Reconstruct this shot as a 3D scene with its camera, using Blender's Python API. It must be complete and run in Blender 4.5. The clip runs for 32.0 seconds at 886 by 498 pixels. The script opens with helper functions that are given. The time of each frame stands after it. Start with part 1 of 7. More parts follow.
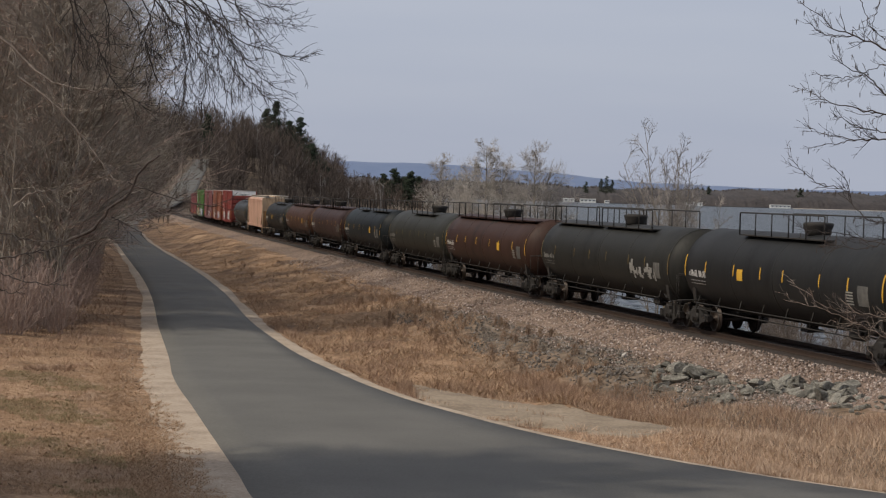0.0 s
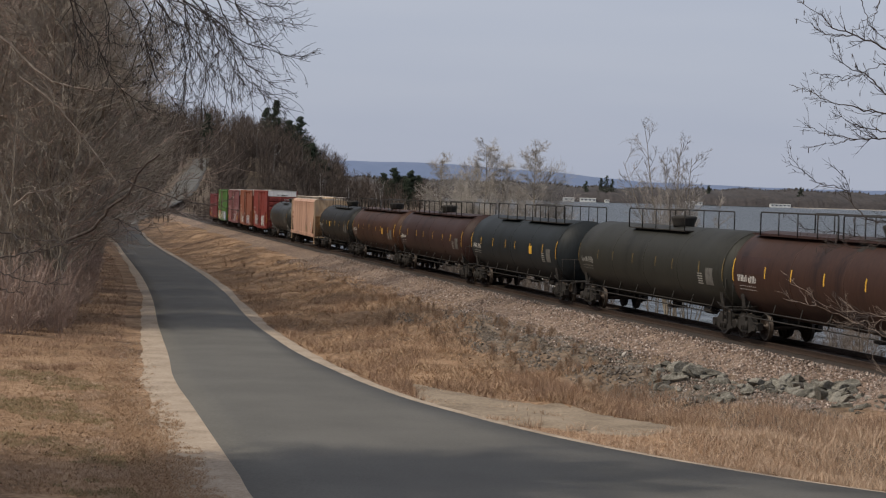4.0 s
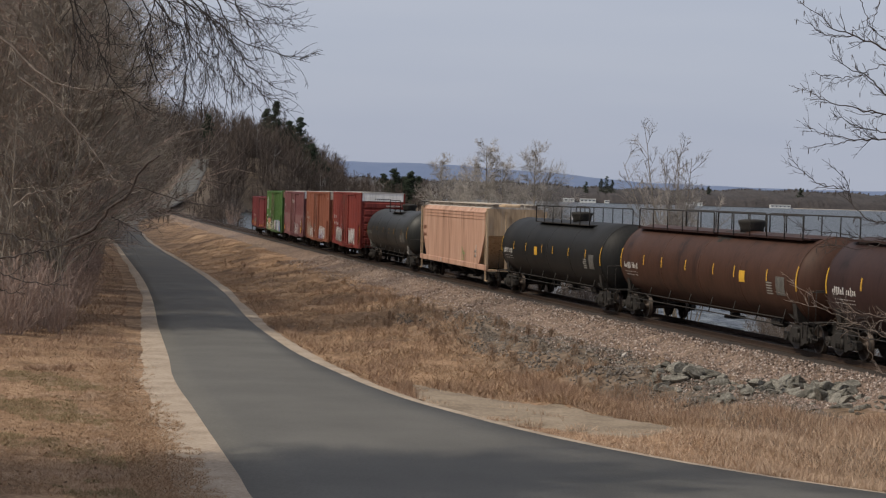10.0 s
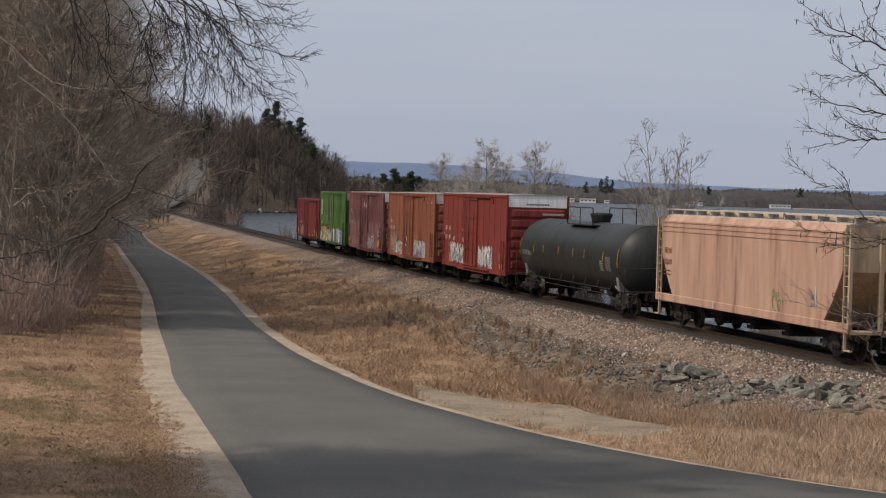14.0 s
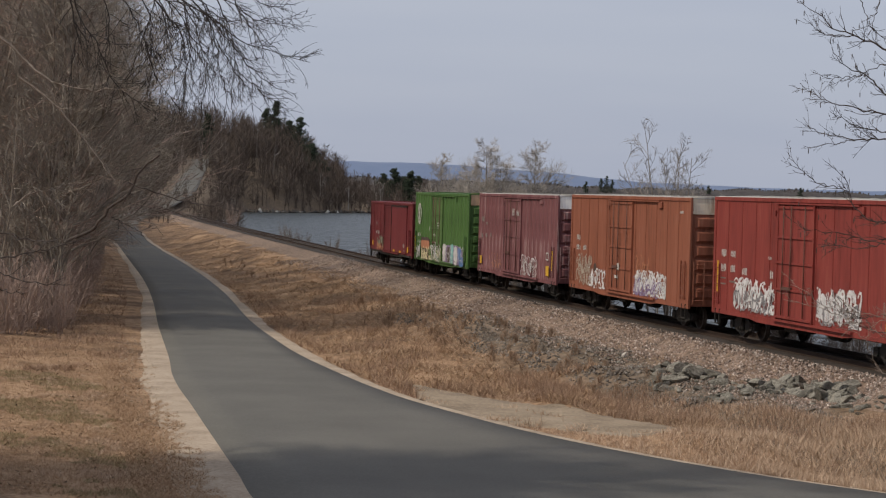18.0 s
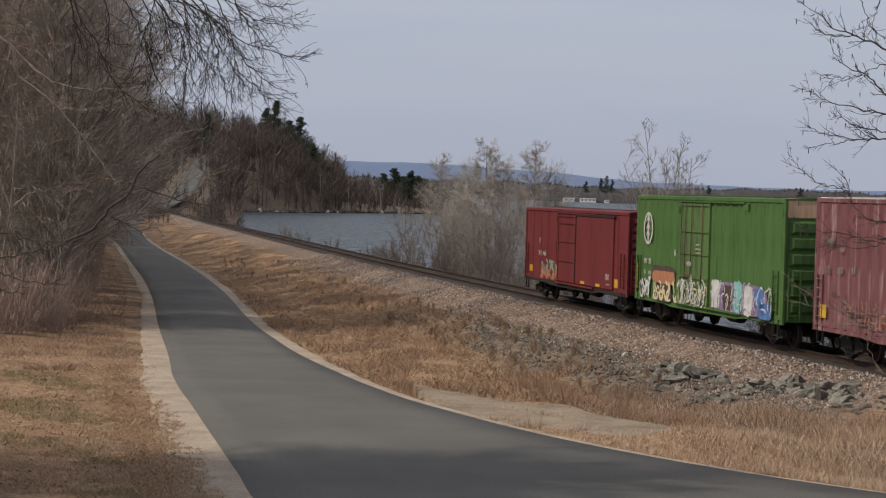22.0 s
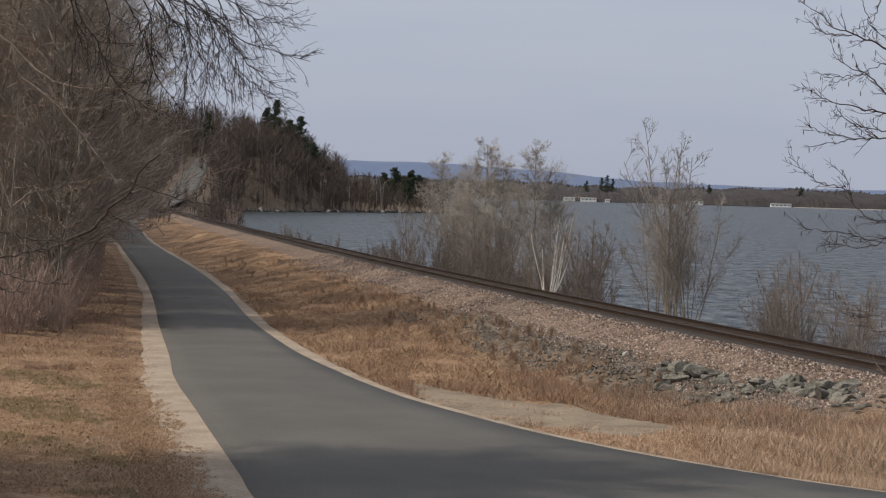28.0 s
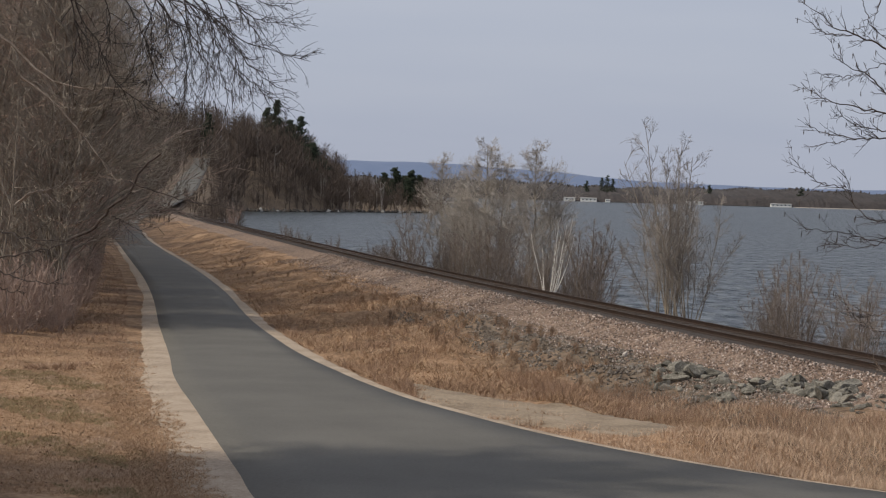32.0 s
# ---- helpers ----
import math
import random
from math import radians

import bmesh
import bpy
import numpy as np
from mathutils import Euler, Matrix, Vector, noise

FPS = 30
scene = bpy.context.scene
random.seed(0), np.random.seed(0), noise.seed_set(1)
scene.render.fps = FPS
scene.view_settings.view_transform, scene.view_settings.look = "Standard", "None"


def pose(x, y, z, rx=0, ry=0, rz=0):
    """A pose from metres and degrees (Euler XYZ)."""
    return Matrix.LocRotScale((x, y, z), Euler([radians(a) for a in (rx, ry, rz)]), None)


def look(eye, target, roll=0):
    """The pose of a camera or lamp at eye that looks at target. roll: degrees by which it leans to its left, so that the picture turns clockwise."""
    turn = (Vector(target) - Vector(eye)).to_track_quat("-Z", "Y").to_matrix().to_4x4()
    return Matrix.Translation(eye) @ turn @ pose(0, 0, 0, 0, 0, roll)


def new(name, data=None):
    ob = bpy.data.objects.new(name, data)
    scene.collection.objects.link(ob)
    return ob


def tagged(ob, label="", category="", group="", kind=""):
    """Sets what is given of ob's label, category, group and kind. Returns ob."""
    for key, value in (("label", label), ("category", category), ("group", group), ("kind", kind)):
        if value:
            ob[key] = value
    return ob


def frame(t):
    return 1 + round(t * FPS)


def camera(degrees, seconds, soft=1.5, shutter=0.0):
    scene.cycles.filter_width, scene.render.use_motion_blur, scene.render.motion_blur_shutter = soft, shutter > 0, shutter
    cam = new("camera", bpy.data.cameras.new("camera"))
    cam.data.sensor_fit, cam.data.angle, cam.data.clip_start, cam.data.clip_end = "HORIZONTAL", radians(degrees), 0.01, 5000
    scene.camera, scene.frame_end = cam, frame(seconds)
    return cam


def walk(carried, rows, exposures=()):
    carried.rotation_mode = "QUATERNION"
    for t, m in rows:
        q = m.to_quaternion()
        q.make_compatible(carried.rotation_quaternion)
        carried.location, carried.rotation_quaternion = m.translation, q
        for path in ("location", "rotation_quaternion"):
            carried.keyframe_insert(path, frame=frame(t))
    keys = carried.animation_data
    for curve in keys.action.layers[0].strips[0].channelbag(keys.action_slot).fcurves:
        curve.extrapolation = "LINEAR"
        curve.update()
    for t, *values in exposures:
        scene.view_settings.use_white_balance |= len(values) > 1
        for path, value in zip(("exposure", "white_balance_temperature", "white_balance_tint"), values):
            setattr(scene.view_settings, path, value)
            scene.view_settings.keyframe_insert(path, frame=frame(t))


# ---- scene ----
EYE = (0.0, 0.0, 4.5)
FOV = 24.43
cam = camera(FOV, 32.0, soft=1.2, shutter=0.15)
TILT = 1.598


def aim(nod, turn=0.0):
    """The camera on its tripod, nodding by some hundredths of a degree."""
    a = radians(TILT + nod)
    return look(EYE, (100 * math.sin(radians(turn)), 100 * math.cos(radians(turn)), EYE[2] - 100 * math.tan(a)), 1.58)


walk(cam, [(0.0, aim(0)), (1.0, aim(0.02)), (3.5, aim(0.02)), (6.0, aim(0.01)), (7.0, aim(-0.03)), (8.0, aim(-0.03)), (8.6, aim(0)),
           (12.0, aim(0)), (12.8, aim(-0.03)), (13.4, aim(0)), (17.5, aim(0)), (19.0, aim(0.02)), (21.0, aim(-0.01)),
           (23.0, aim(0.03)), (24.5, aim(0)), (25.5, aim(0.02)), (28.0, aim(0.03, -0.015)), (32.0, aim(0.03, -0.02))])

# ---- light ----
SUN_AZ, SUN_EL = radians(-110), radians(47)      # azimuth from the view's direction, clockwise; the sun stands on the left
world = bpy.data.worlds.new("hazy_sky")
scene.world = world
world.use_nodes = True
wn, wl = world.node_tree.nodes, world.node_tree.links
wn.clear()
sky = wn.new("ShaderNodeTexSky")
sky.sky_type, sky.sun_disc = "NISHITA", False
sky.sun_elevation, sky.sun_rotation = SUN_EL, SUN_AZ
sky.air_density, sky.dust_density = 1.0, 2.0
cloud_co = wn.new("ShaderNodeTexCoord")
cloud_map = wn.new("ShaderNodeMapping")
cloud_map.inputs["Scale"].default_value = (1.0, 1.0, 7.0)
cloud_noise = wn.new("ShaderNodeTexNoise")
cloud_noise.inputs["Scale"].default_value, cloud_noise.inputs["Detail"].default_value = 2.2, 4.0
cloud_ramp = wn.new("ShaderNodeValToRGB")
cloud_ramp.color_ramp.elements[0].position, cloud_ramp.color_ramp.elements[1].position = 0.36, 0.66
cloud_ramp.color_ramp.elements[0].color, cloud_ramp.color_ramp.elements[1].color = (3.55, 3.88, 4.85, 1), (4.1, 4.35, 5.15, 1)
sky_mix = wn.new("ShaderNodeMix")
sky_mix.data_type = "RGBA"
sky_mix.inputs[0].default_value = 0.88
world_bg, world_out = wn.new("ShaderNodeBackground"), wn.new("ShaderNodeOutputWorld")
world_bg.inputs["Strength"].default_value = 0.115
wl.new(cloud_co.outputs["Generated"], cloud_map.inputs[0])
wl.new(cloud_map.outputs[0], cloud_noise.inputs["Vector"])
wl.new(cloud_noise.outputs[0], cloud_ramp.inputs[0])
wl.new(sky.outputs[0], sky_mix.inputs[6])
# the cloud cover turns from bluish haze low down to plain grey-white higher up
cloud_split, cloud_rise, cloud_mix = wn.new("ShaderNodeSeparateXYZ"), wn.new("ShaderNodeMapRange"), wn.new("ShaderNodeMix")
cloud_mix.data_type = "RGBA"
cloud_mix.inputs[7].default_value = (4.25, 4.32, 4.62, 1)
cloud_rise.inputs["From Min"].default_value, cloud_rise.inputs["From Max"].default_value = 0.2, 0.65
wl.new(cloud_co.outputs["Generated"], cloud_split.inputs[0])
wl.new(cloud_split.outputs["Z"], cloud_rise.inputs["Value"])
wl.new(cloud_rise.outputs[0], cloud_mix.inputs[0])
wl.new(cloud_ramp.outputs[0], cloud_mix.inputs[6])
wl.new(cloud_mix.outputs[2], sky_mix.inputs[7])
wl.new(sky_mix.outputs[2], world_bg.inputs[0])
wl.new(world_bg.outputs[0], world_out.inputs[0])
sun = new("sun", bpy.data.lights.new("sun", "SUN"))
sun.data.energy, sun.data.angle, sun.data.color = 3.0, radians(1.2), (1.0, 0.90, 0.75)
sun.matrix_world = look((0, 0, 0), (-math.sin(SUN_AZ) * math.cos(SUN_EL), -math.cos(SUN_AZ) * math.cos(SUN_EL), -math.sin(SUN_EL)))

# ---- the line of the track and of the road ----
TRACK_STEP = 1.0


def track_heading(s):
    """Heading, in radians to the right of the view, s metres along the track from its nearest point."""
    if s < 150:
        return -0.2293 + 0.00013 * s + 0.0008e-3 * s * s + 0.00279e-6 * s ** 3
    if s < 430:
        return -0.1824
    return -0.1824 - min(0.5, (s - 430) * 0.0025)


def rail_height(s):
    return -0.0033 * s if s < 300 else -0.99 - 0.002 * (min(s, 450) - 300)


def track_table():
    """Points of the centre line, a metre apart, from behind the camera to the woods."""
    rows = [(26.42 * math.cos(0.2293), 26.42 * math.sin(0.2293))]
    for i in range(620):
        a = track_heading(i + 0.5)
        rows.append((rows[-1][0] + math.sin(a), rows[-1][1] + math.cos(a)))
    back = [rows[0]]
    for i in range(260):
        a = track_heading(-0.5 - i) if i < 60 else track_heading(-60)
        back.append((back[-1][0] - math.sin(a), back[-1][1] - math.cos(a)))
    return back[:0:-1] + rows


TRACK = np.array(track_table())
TRACK_S0 = -260


def track_at(s):
    """Place (x, y, z of the rail's top) and heading at s."""
    i = min(max(s - TRACK_S0, 0), len(TRACK) - 1.001)
    k, f = int(i), i - int(i)
    p = TRACK[k] * (1 - f) + TRACK[k + 1] * f
    return p[0], p[1], rail_height(s) if s > 0 else 0.0, track_heading(max(s, -60))


def track_x(y):
    return np.interp(y, TRACK[:, 1], TRACK[:, 0])


def track_z(y):
    s = np.interp(y, TRACK[:, 1], np.arange(len(TRACK)) + TRACK_S0)
    return np.where(s < 0, 0, np.where(s < 300, -0.0033 * s, -0.99 - 0.002 * (np.minimum(s, 450) - 300)))


ROAD_L = [(60, 12), (40, 17), (20, 24), (6, 26.8), (0.4, 30.8), (-2.35, 34.4), (-3.54, 38.23), (-4.27, 41.99), (-5.39, 47.6), (-6.56, 53.56), (-8.07, 61.22), (-9.3, 69.3), (-12.1, 86.8),
          (-15.1, 106.5), (-20.0, 136.7), (-26.2, 172), (-32.4, 207), (-39.8, 248.5), (-53.6, 320), (-64.6, 420), (-66.6, 490), (-74.1, 570), (-81.6, 660), (-85.2, 700), (-81.5, 730)]
ROAD_R = [(66, 20), (46, 25), (24, 32.5), (15, 37), (8.3, 42), (3.65, 47.9), (1.05, 53), (-1.2, 58.5), (-3.12, 65.5), (-4.69, 72), (-6.94, 83.7),
          (-13.15, 124.2), (-15.7, 140), (-21.0, 170.5), (-29.9, 219), (-42.2, 288), (-52.6, 353), (-58.9, 420), (-60.6, 490), (-67.8, 570), (-76.2, 660), (-79.8, 700), (-75.5, 733)]


def glide(points, n):
    """Points along a smooth line through the given ones."""
    p = np.array(points, float)
    t = np.r_[0, np.cumsum(np.linalg.norm(np.diff(p, axis=0), axis=1))]
    m = np.gradient(p, t, axis=0)
    u = np.linspace(0, t[-1], n)
    k = np.clip(np.searchsorted(t, u) - 1, 0, len(t) - 2)
    h = (t[k + 1] - t[k])[:, None]
    f = ((u - t[k])[:, None]) / h
    return ((2 * f ** 3 - 3 * f ** 2 + 1) * p[k] + (f ** 3 - 2 * f ** 2 + f) * h * m[k] + (3 * f ** 2 - 2 * f ** 3) * p[k + 1] + (f ** 3 - f ** 2) * h * m[k + 1])


ROAD_LEFT, ROAD_RIGHT = glide(ROAD_L, 700), glide(ROAD_R, 700)


def road_z(y):
    """Height of the road along its length."""
    return np.interp(y, [0, 30, 60, 82, 138, 207, 260, 330, 430, 500, 560, 650, 690, 760],
                     [-1.25, -1.35, -1.37, -1.55, -2.1, -2.6, -2.9, -2.6, -1.4, 2.4, 5.4, 10.5, 13.2, 14.4])


LEFT_BY_Y, RIGHT_BY_Y = ROAD_LEFT[np.argsort(ROAD_LEFT[:, 1])], ROAD_RIGHT[np.argsort(ROAD_RIGHT[:, 1])]


def road_left_x(y):
    return np.interp(y, LEFT_BY_Y[:, 1], LEFT_BY_Y[:, 0])


def road_right_x(y):
    return np.interp(y, RIGHT_BY_Y[:, 1], RIGHT_BY_Y[:, 0])


WATER_Z = -3.3
SHOULDER = 3.6


def ease(t):
    t = np.clip(t, 0, 1)
    return t * t * (3 - 2 * t)


def waves(x, y, size, seed=0):
    """Cheap smooth unevenness between -1 and 1."""
    r = np.random.RandomState(seed)
    out = 0
    for i in range(6):
        a, ph, k = r.uniform(0, 6.28), r.uniform(0, 6.28), r.uniform(0.6, 1.7) / size
        out = out + np.sin((x * math.cos(a) + y * math.sin(a)) * k * 6.28 + ph) / 6 * 1.6
    return out


def ground_z(x, y):
    """Height of the one sheet of ground."""
    x, y = np.asarray(x, float), np.asarray(y, float)
    xt, zt = track_x(y), track_z(y)
    lat = (x - xt) * 0.975                      # beyond the track: positive
    rl, rr, zr = road_left_x(y), road_right_x(y), road_z(y)
    # the bank between the road and the track
    span = np.maximum(-lat - SHOULDER, 0)
    room = np.maximum((xt - rr) * 0.975 - SHOULDER - 1.0, 2.0)
    steep = np.interp(y, [40, 58, 75, 110, 200], [3.4, 4.2, 7.5, 9.5, 8.5])
    fall = ease(span / np.minimum(steep, room)) * 0.55 + np.clip(span / np.minimum(steep, room), 0, 1) * 0.45
    bed = zt - 0.42 - 0.25
    z = bed + (zr - 0.05 - bed) * fall
    z = z + (0.24 * waves(x, y, 7, 1) + 0.2 * waves(x * 1.0 + y * 0.25, y * 0.45, 3.0, 11)) * np.clip(span / 1.5, 0, 1) * np.clip((x - rr) / 2.5, 0, 1)
    # left of the road a flat verge, then a rise into the woods
    left = np.maximum(rl - x, 0)
    z = np.where(x < rl, zr - 0.05 + 0.04 * np.minimum(left, 6) + ease((left - 7) / 40) * np.interp(y, [45, 70, 150, 300], [0, 1.5, 6, 10]) + 0.07 * waves(x, y, 5, 2) * np.clip(left / 2, 0, 1), z)
    # beyond the track the fill drops to the lake
    far = np.maximum(lat - 3.4, 0)
    z = np.where(lat > 0, bed - ease(far / 7.0) * 3.1 - ease((far - 6) / 30) * 2.5 + 0.12 * waves(x, y, 4, 3) * np.clip(far, 0, 1), z)
    # ground under the camera
    z = z + ease((18 - y) / 18) * np.clip((24 - x) / 14, 0, 1) * np.clip((y + 60) / 30, 0, 1) * 3.9
    # the wooded hill and point on the far side of the cove
    point = ease((y - 600 - 60 * ease((x + 65) / 60)) / 60) * ease((16 - x) / 24)
    hill = (ease((-x - 34) / 28) * 13 + ease((-x - 60) / 120) * 9) * ease((y - 400) / 250) * ease((1500 - y) / 500) + 6 * ease((-x - 55) / 40) * ease((y - 690) / 90) * ease((1500 - y) / 500)
    land = WATER_Z + 1.6 + hill + 2.5 * ease((-x) / 60)
    z = np.where((lat > 0) & (y > 400), np.maximum(z, WATER_Z - 3 + point * (land - WATER_Z + 3)), z)
    z = np.where(lat <= 0, np.maximum(z, -6 + ease((y - 380) / 160) * (hill + 4)), z)
    near_hill_road = ease(1 - (np.maximum(np.maximum(rl - x, x - rr), 0) - 2) / 12) * ease((y - 430) / 60) * ease((760 - y) / 20)
    z = z * (1 - near_hill_road) + (zr - 0.08) * near_hill_road
    # the far shore
    shore = 2300 - 0.35 * (x - 200)
    z = np.where(y > 1000, WATER_Z - 4 + ease((y - shore + 30) / 60) * (5 + 6 * ease((y - shore) / 700)), z)
    z = np.where((y > 1000) & (x < -100), np.maximum(z, WATER_Z + 2 + hill), z)
    return z


# ---- materials ----
MATS = {}


def shader(name, rough=0.8, metal=0.0):
    m = bpy.data.materials.new(name)
    m.use_nodes = True
    b = m.node_tree.nodes["Principled BSDF"]
    b.inputs["Roughness"].default_value, b.inputs["Metallic"].default_value = rough, metal
    return m, m.node_tree.nodes, m.node_tree.links, b


def speckled(name, colors, scale=4.0, fine=40.0, rough=0.85, metal=0.0, bump=0.3, bump_scale=None, by_object=0.0, stretch=(1, 1, 1), span=0.28, shine=0.5):
    """A surface of two or three colours mixed by noise at two scales, with fine relief."""
    if name in MATS:
        return MATS[name]
    m, n, l, b = shader(name, rough, metal)
    co = n.new("ShaderNodeTexCoord")
    mp = n.new("ShaderNodeMapping")
    mp.inputs["Scale"].default_value = stretch
    l.new(co.outputs["Object"], mp.inputs[0])
    a, c = n.new("ShaderNodeTexNoise"), n.new("ShaderNodeTexNoise")
    a.inputs["Scale"].default_value, a.inputs["Detail"].default_value = scale, 5
    c.inputs["Scale"].default_value, c.inputs["Detail"].default_value = fine, 3
    for t in (a, c):
        l.new(mp.outputs[0], t.inputs["Vector"])
    mix = n.new("ShaderNodeMath")
    mix.operation = "MULTIPLY_ADD"
    mix.inputs[1].default_value = 0.45
    half = n.new("ShaderNodeMath")
    half.operation = "MULTIPLY"
    half.inputs[1].default_value = 0.55
    l.new(a.outputs[0], half.inputs[0])
    l.new(c.outputs[0], mix.inputs[0])
    l.new(half.outputs[0], mix.inputs[2])
    last = mix
    if by_object:
        info = n.new("ShaderNodeObjectInfo")
        add = n.new("ShaderNodeMath")
        add.operation = "MULTIPLY_ADD"
        add.inputs[1].default_value = by_object
        l.new(info.outputs["Random"], add.inputs[0])
        l.new(mix.outputs[0], add.inputs[2])
        last = add
    ramp = n.new("ShaderNodeValToRGB")
    e = ramp.color_ramp.elements
    while len(e) < len(colors):
        e.new(0.5)
    for i, col in enumerate(colors):
        e[i].position = 0.5 - span / 2 + span * i / (len(colors) - 1) + (by_object / 2 if by_object else 0)
        e[i].color = (*col, 1)
    l.new(last.outputs[0], ramp.inputs[0])
    l.new(ramp.outputs[0], b.inputs["Base Color"])
    b.inputs["Specular IOR Level"].default_value = shine
    if bump:
        bp = n.new("ShaderNodeBump")
        bp.inputs["Strength"].default_value, bp.inputs["Distance"].default_value = bump, 0.05
        l.new(c.outputs[0], bp.inputs["Height"])
        l.new(bp.outputs[0], b.inputs["Normal"])
    MATS[name] = m
    return m


grass_mat = speckled("dry_grass", [(0.11, 0.067, 0.042), (0.2, 0.128, 0.078), (0.275, 0.175, 0.107), (0.36, 0.245, 0.158)], 0.45, 5.0, 0.95, bump=0.6, span=0.2, shine=0.2)
asphalt_mat = speckled("worn_asphalt", [(0.080, 0.077, 0.069), (0.096, 0.092, 0.083), (0.115, 0.110, 0.099)], 0.35, 14, 0.85, bump=0.15)
sand_mat = speckled("sandy_gravel", [(0.22, 0.17, 0.125), (0.34, 0.272, 0.208), (0.43, 0.352, 0.275)], 0.9, 9, 0.95, bump=0.5, span=0.34)
ballast_mat = speckled("pink_ballast", [(0.075, 0.052, 0.038), (0.20, 0.138, 0.10), (0.34, 0.25, 0.19)], 4, 13, 0.9, bump=1.0)
steel_mat = speckled("rusty_rail", [(0.034, 0.021, 0.014), (0.056, 0.034, 0.024)], 3, 40, 0.6, 0.3)
tie_mat = speckled("creosoted_wood", [(0.026, 0.018, 0.013), (0.052, 0.037, 0.028)], 3, 30, 0.9)
bark_mat = speckled("grey_brown_bark", [(0.085, 0.06, 0.045), (0.15, 0.115, 0.09), (0.22, 0.18, 0.15)], 2, 20, 0.9, by_object=0.1)


def add_litter(m):
    """Brown leaf litter where the mesh says that woods stand, grey rubble where it says so."""
    n, l = m.node_tree.nodes, m.node_tree.links
    b = n["Principled BSDF"]
    src = b.inputs["Base Color"].links[0].from_socket
    noise_ = n.new("ShaderNodeTexNoise")
    noise_.inputs["Scale"].default_value, noise_.inputs["Detail"].default_value = 2.5, 4
    co = n.new("ShaderNodeTexCoord")
    l.new(co.outputs["Object"], noise_.inputs["Vector"])
    for attr, low, high in (("woods", (0.05, 0.034, 0.023), (0.10, 0.068, 0.046)), ("rubble", (0.07, 0.054, 0.04), (0.20, 0.155, 0.118))):
        ramp = n.new("ShaderNodeValToRGB")
        ramp.color_ramp.elements[0].position, ramp.color_ramp.elements[1].position = 0.35, 0.65
        ramp.color_ramp.elements[0].color, ramp.color_ramp.elements[1].color = (*low, 1), (*high, 1)
        at, mix = n.new("ShaderNodeAttribute"), n.new("ShaderNodeMix")
        at.attribute_name, mix.data_type = attr, "RGBA"
        l.new(noise_.outputs[0], ramp.inputs[0])
        l.new(at.outputs["Fac"], mix.inputs[0])
        l.new(src, mix.inputs[6])
        l.new(ramp.outputs[0], mix.inputs[7])
        src = mix.outputs[2]
    l.new(src, b.inputs["Base Color"])


add_litter(grass_mat)


def water_material():
    m, n, l, b = shader("lake_water", 0.3)
    b.inputs["IOR"].default_value, b.inputs["Specular IOR Level"].default_value = 1.2, 0.3
    co, mp = n.new("ShaderNodeTexCoord"), n.new("ShaderNodeMapping")
    mp.inputs["Scale"].default_value = (1.0, 0.3, 1)
    t, painted_sheen = n.new("ShaderNodeTexNoise"), n.new("ShaderNodeTexNoise")
    t.inputs["Scale"].default_value, t.inputs["Detail"].default_value = 0.5, 7
    painted_sheen.inputs["Scale"].default_value, painted_sheen.inputs["Detail"].default_value = 0.9, 5
    # light and dark sheen of the ripples, painted into the base colour
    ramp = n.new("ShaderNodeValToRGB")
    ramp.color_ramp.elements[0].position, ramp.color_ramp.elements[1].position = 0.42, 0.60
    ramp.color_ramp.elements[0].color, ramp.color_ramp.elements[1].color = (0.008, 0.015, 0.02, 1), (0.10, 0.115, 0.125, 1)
    bp = n.new("ShaderNodeBump")
    bp.inputs["Strength"].default_value, bp.inputs["Distance"].default_value = 1.0, 2.6
    l.new(co.outputs["Object"], mp.inputs[0])
    for q in (t, painted_sheen):
        l.new(mp.outputs[0], q.inputs["Vector"])
    l.new(painted_sheen.outputs[0], ramp.inputs[0])
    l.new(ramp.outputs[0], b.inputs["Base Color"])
    l.new(t.outputs[0], bp.inputs["Height"])
    l.new(bp.outputs[0], b.inputs["Normal"])
    return m


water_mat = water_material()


# ---- mesh helpers ----
def mesh_of(name, verts, faces, material, smooth=False):
    me = bpy.data.meshes.new(name)
    me.from_pydata([tuple(v) for v in verts], [], [tuple(f) for f in faces])
    me.materials.append(material)
    if smooth:
        me.polygons.foreach_set("use_smooth", [True] * len(me.polygons))
    me.update()
    return me


def strip(name, rows, material, smooth=True):
    """A sheet from rows of points, all rows of one length."""
    rows = np.array(rows)
    a, b = rows.shape[:2]
    idx = np.arange(a * b).reshape(a, b)
    faces = np.stack([idx[:-1, :-1], idx[:-1, 1:], idx[1:, 1:], idx[1:, :-1]], -1).reshape(-1, 4)
    me = bpy.data.meshes.new(name)
    me.vertices.add(a * b)
    me.vertices.foreach_set("co", rows.reshape(-1))
    me.loops.add(len(faces) * 4)
    me.loops.foreach_set("vertex_index", faces.reshape(-1).astype(np.int32))
    me.polygons.add(len(faces))
    me.polygons.foreach_set("loop_start", np.arange(len(faces), dtype=np.int32) * 4)
    me.polygons.foreach_set("use_smooth", np.ones(len(faces), bool) if smooth else np.zeros(len(faces), bool))
    me.materials.append(material)
    me.update(calc_edges=True)
    me.validate()
    ob = new(name, me)
    return ob


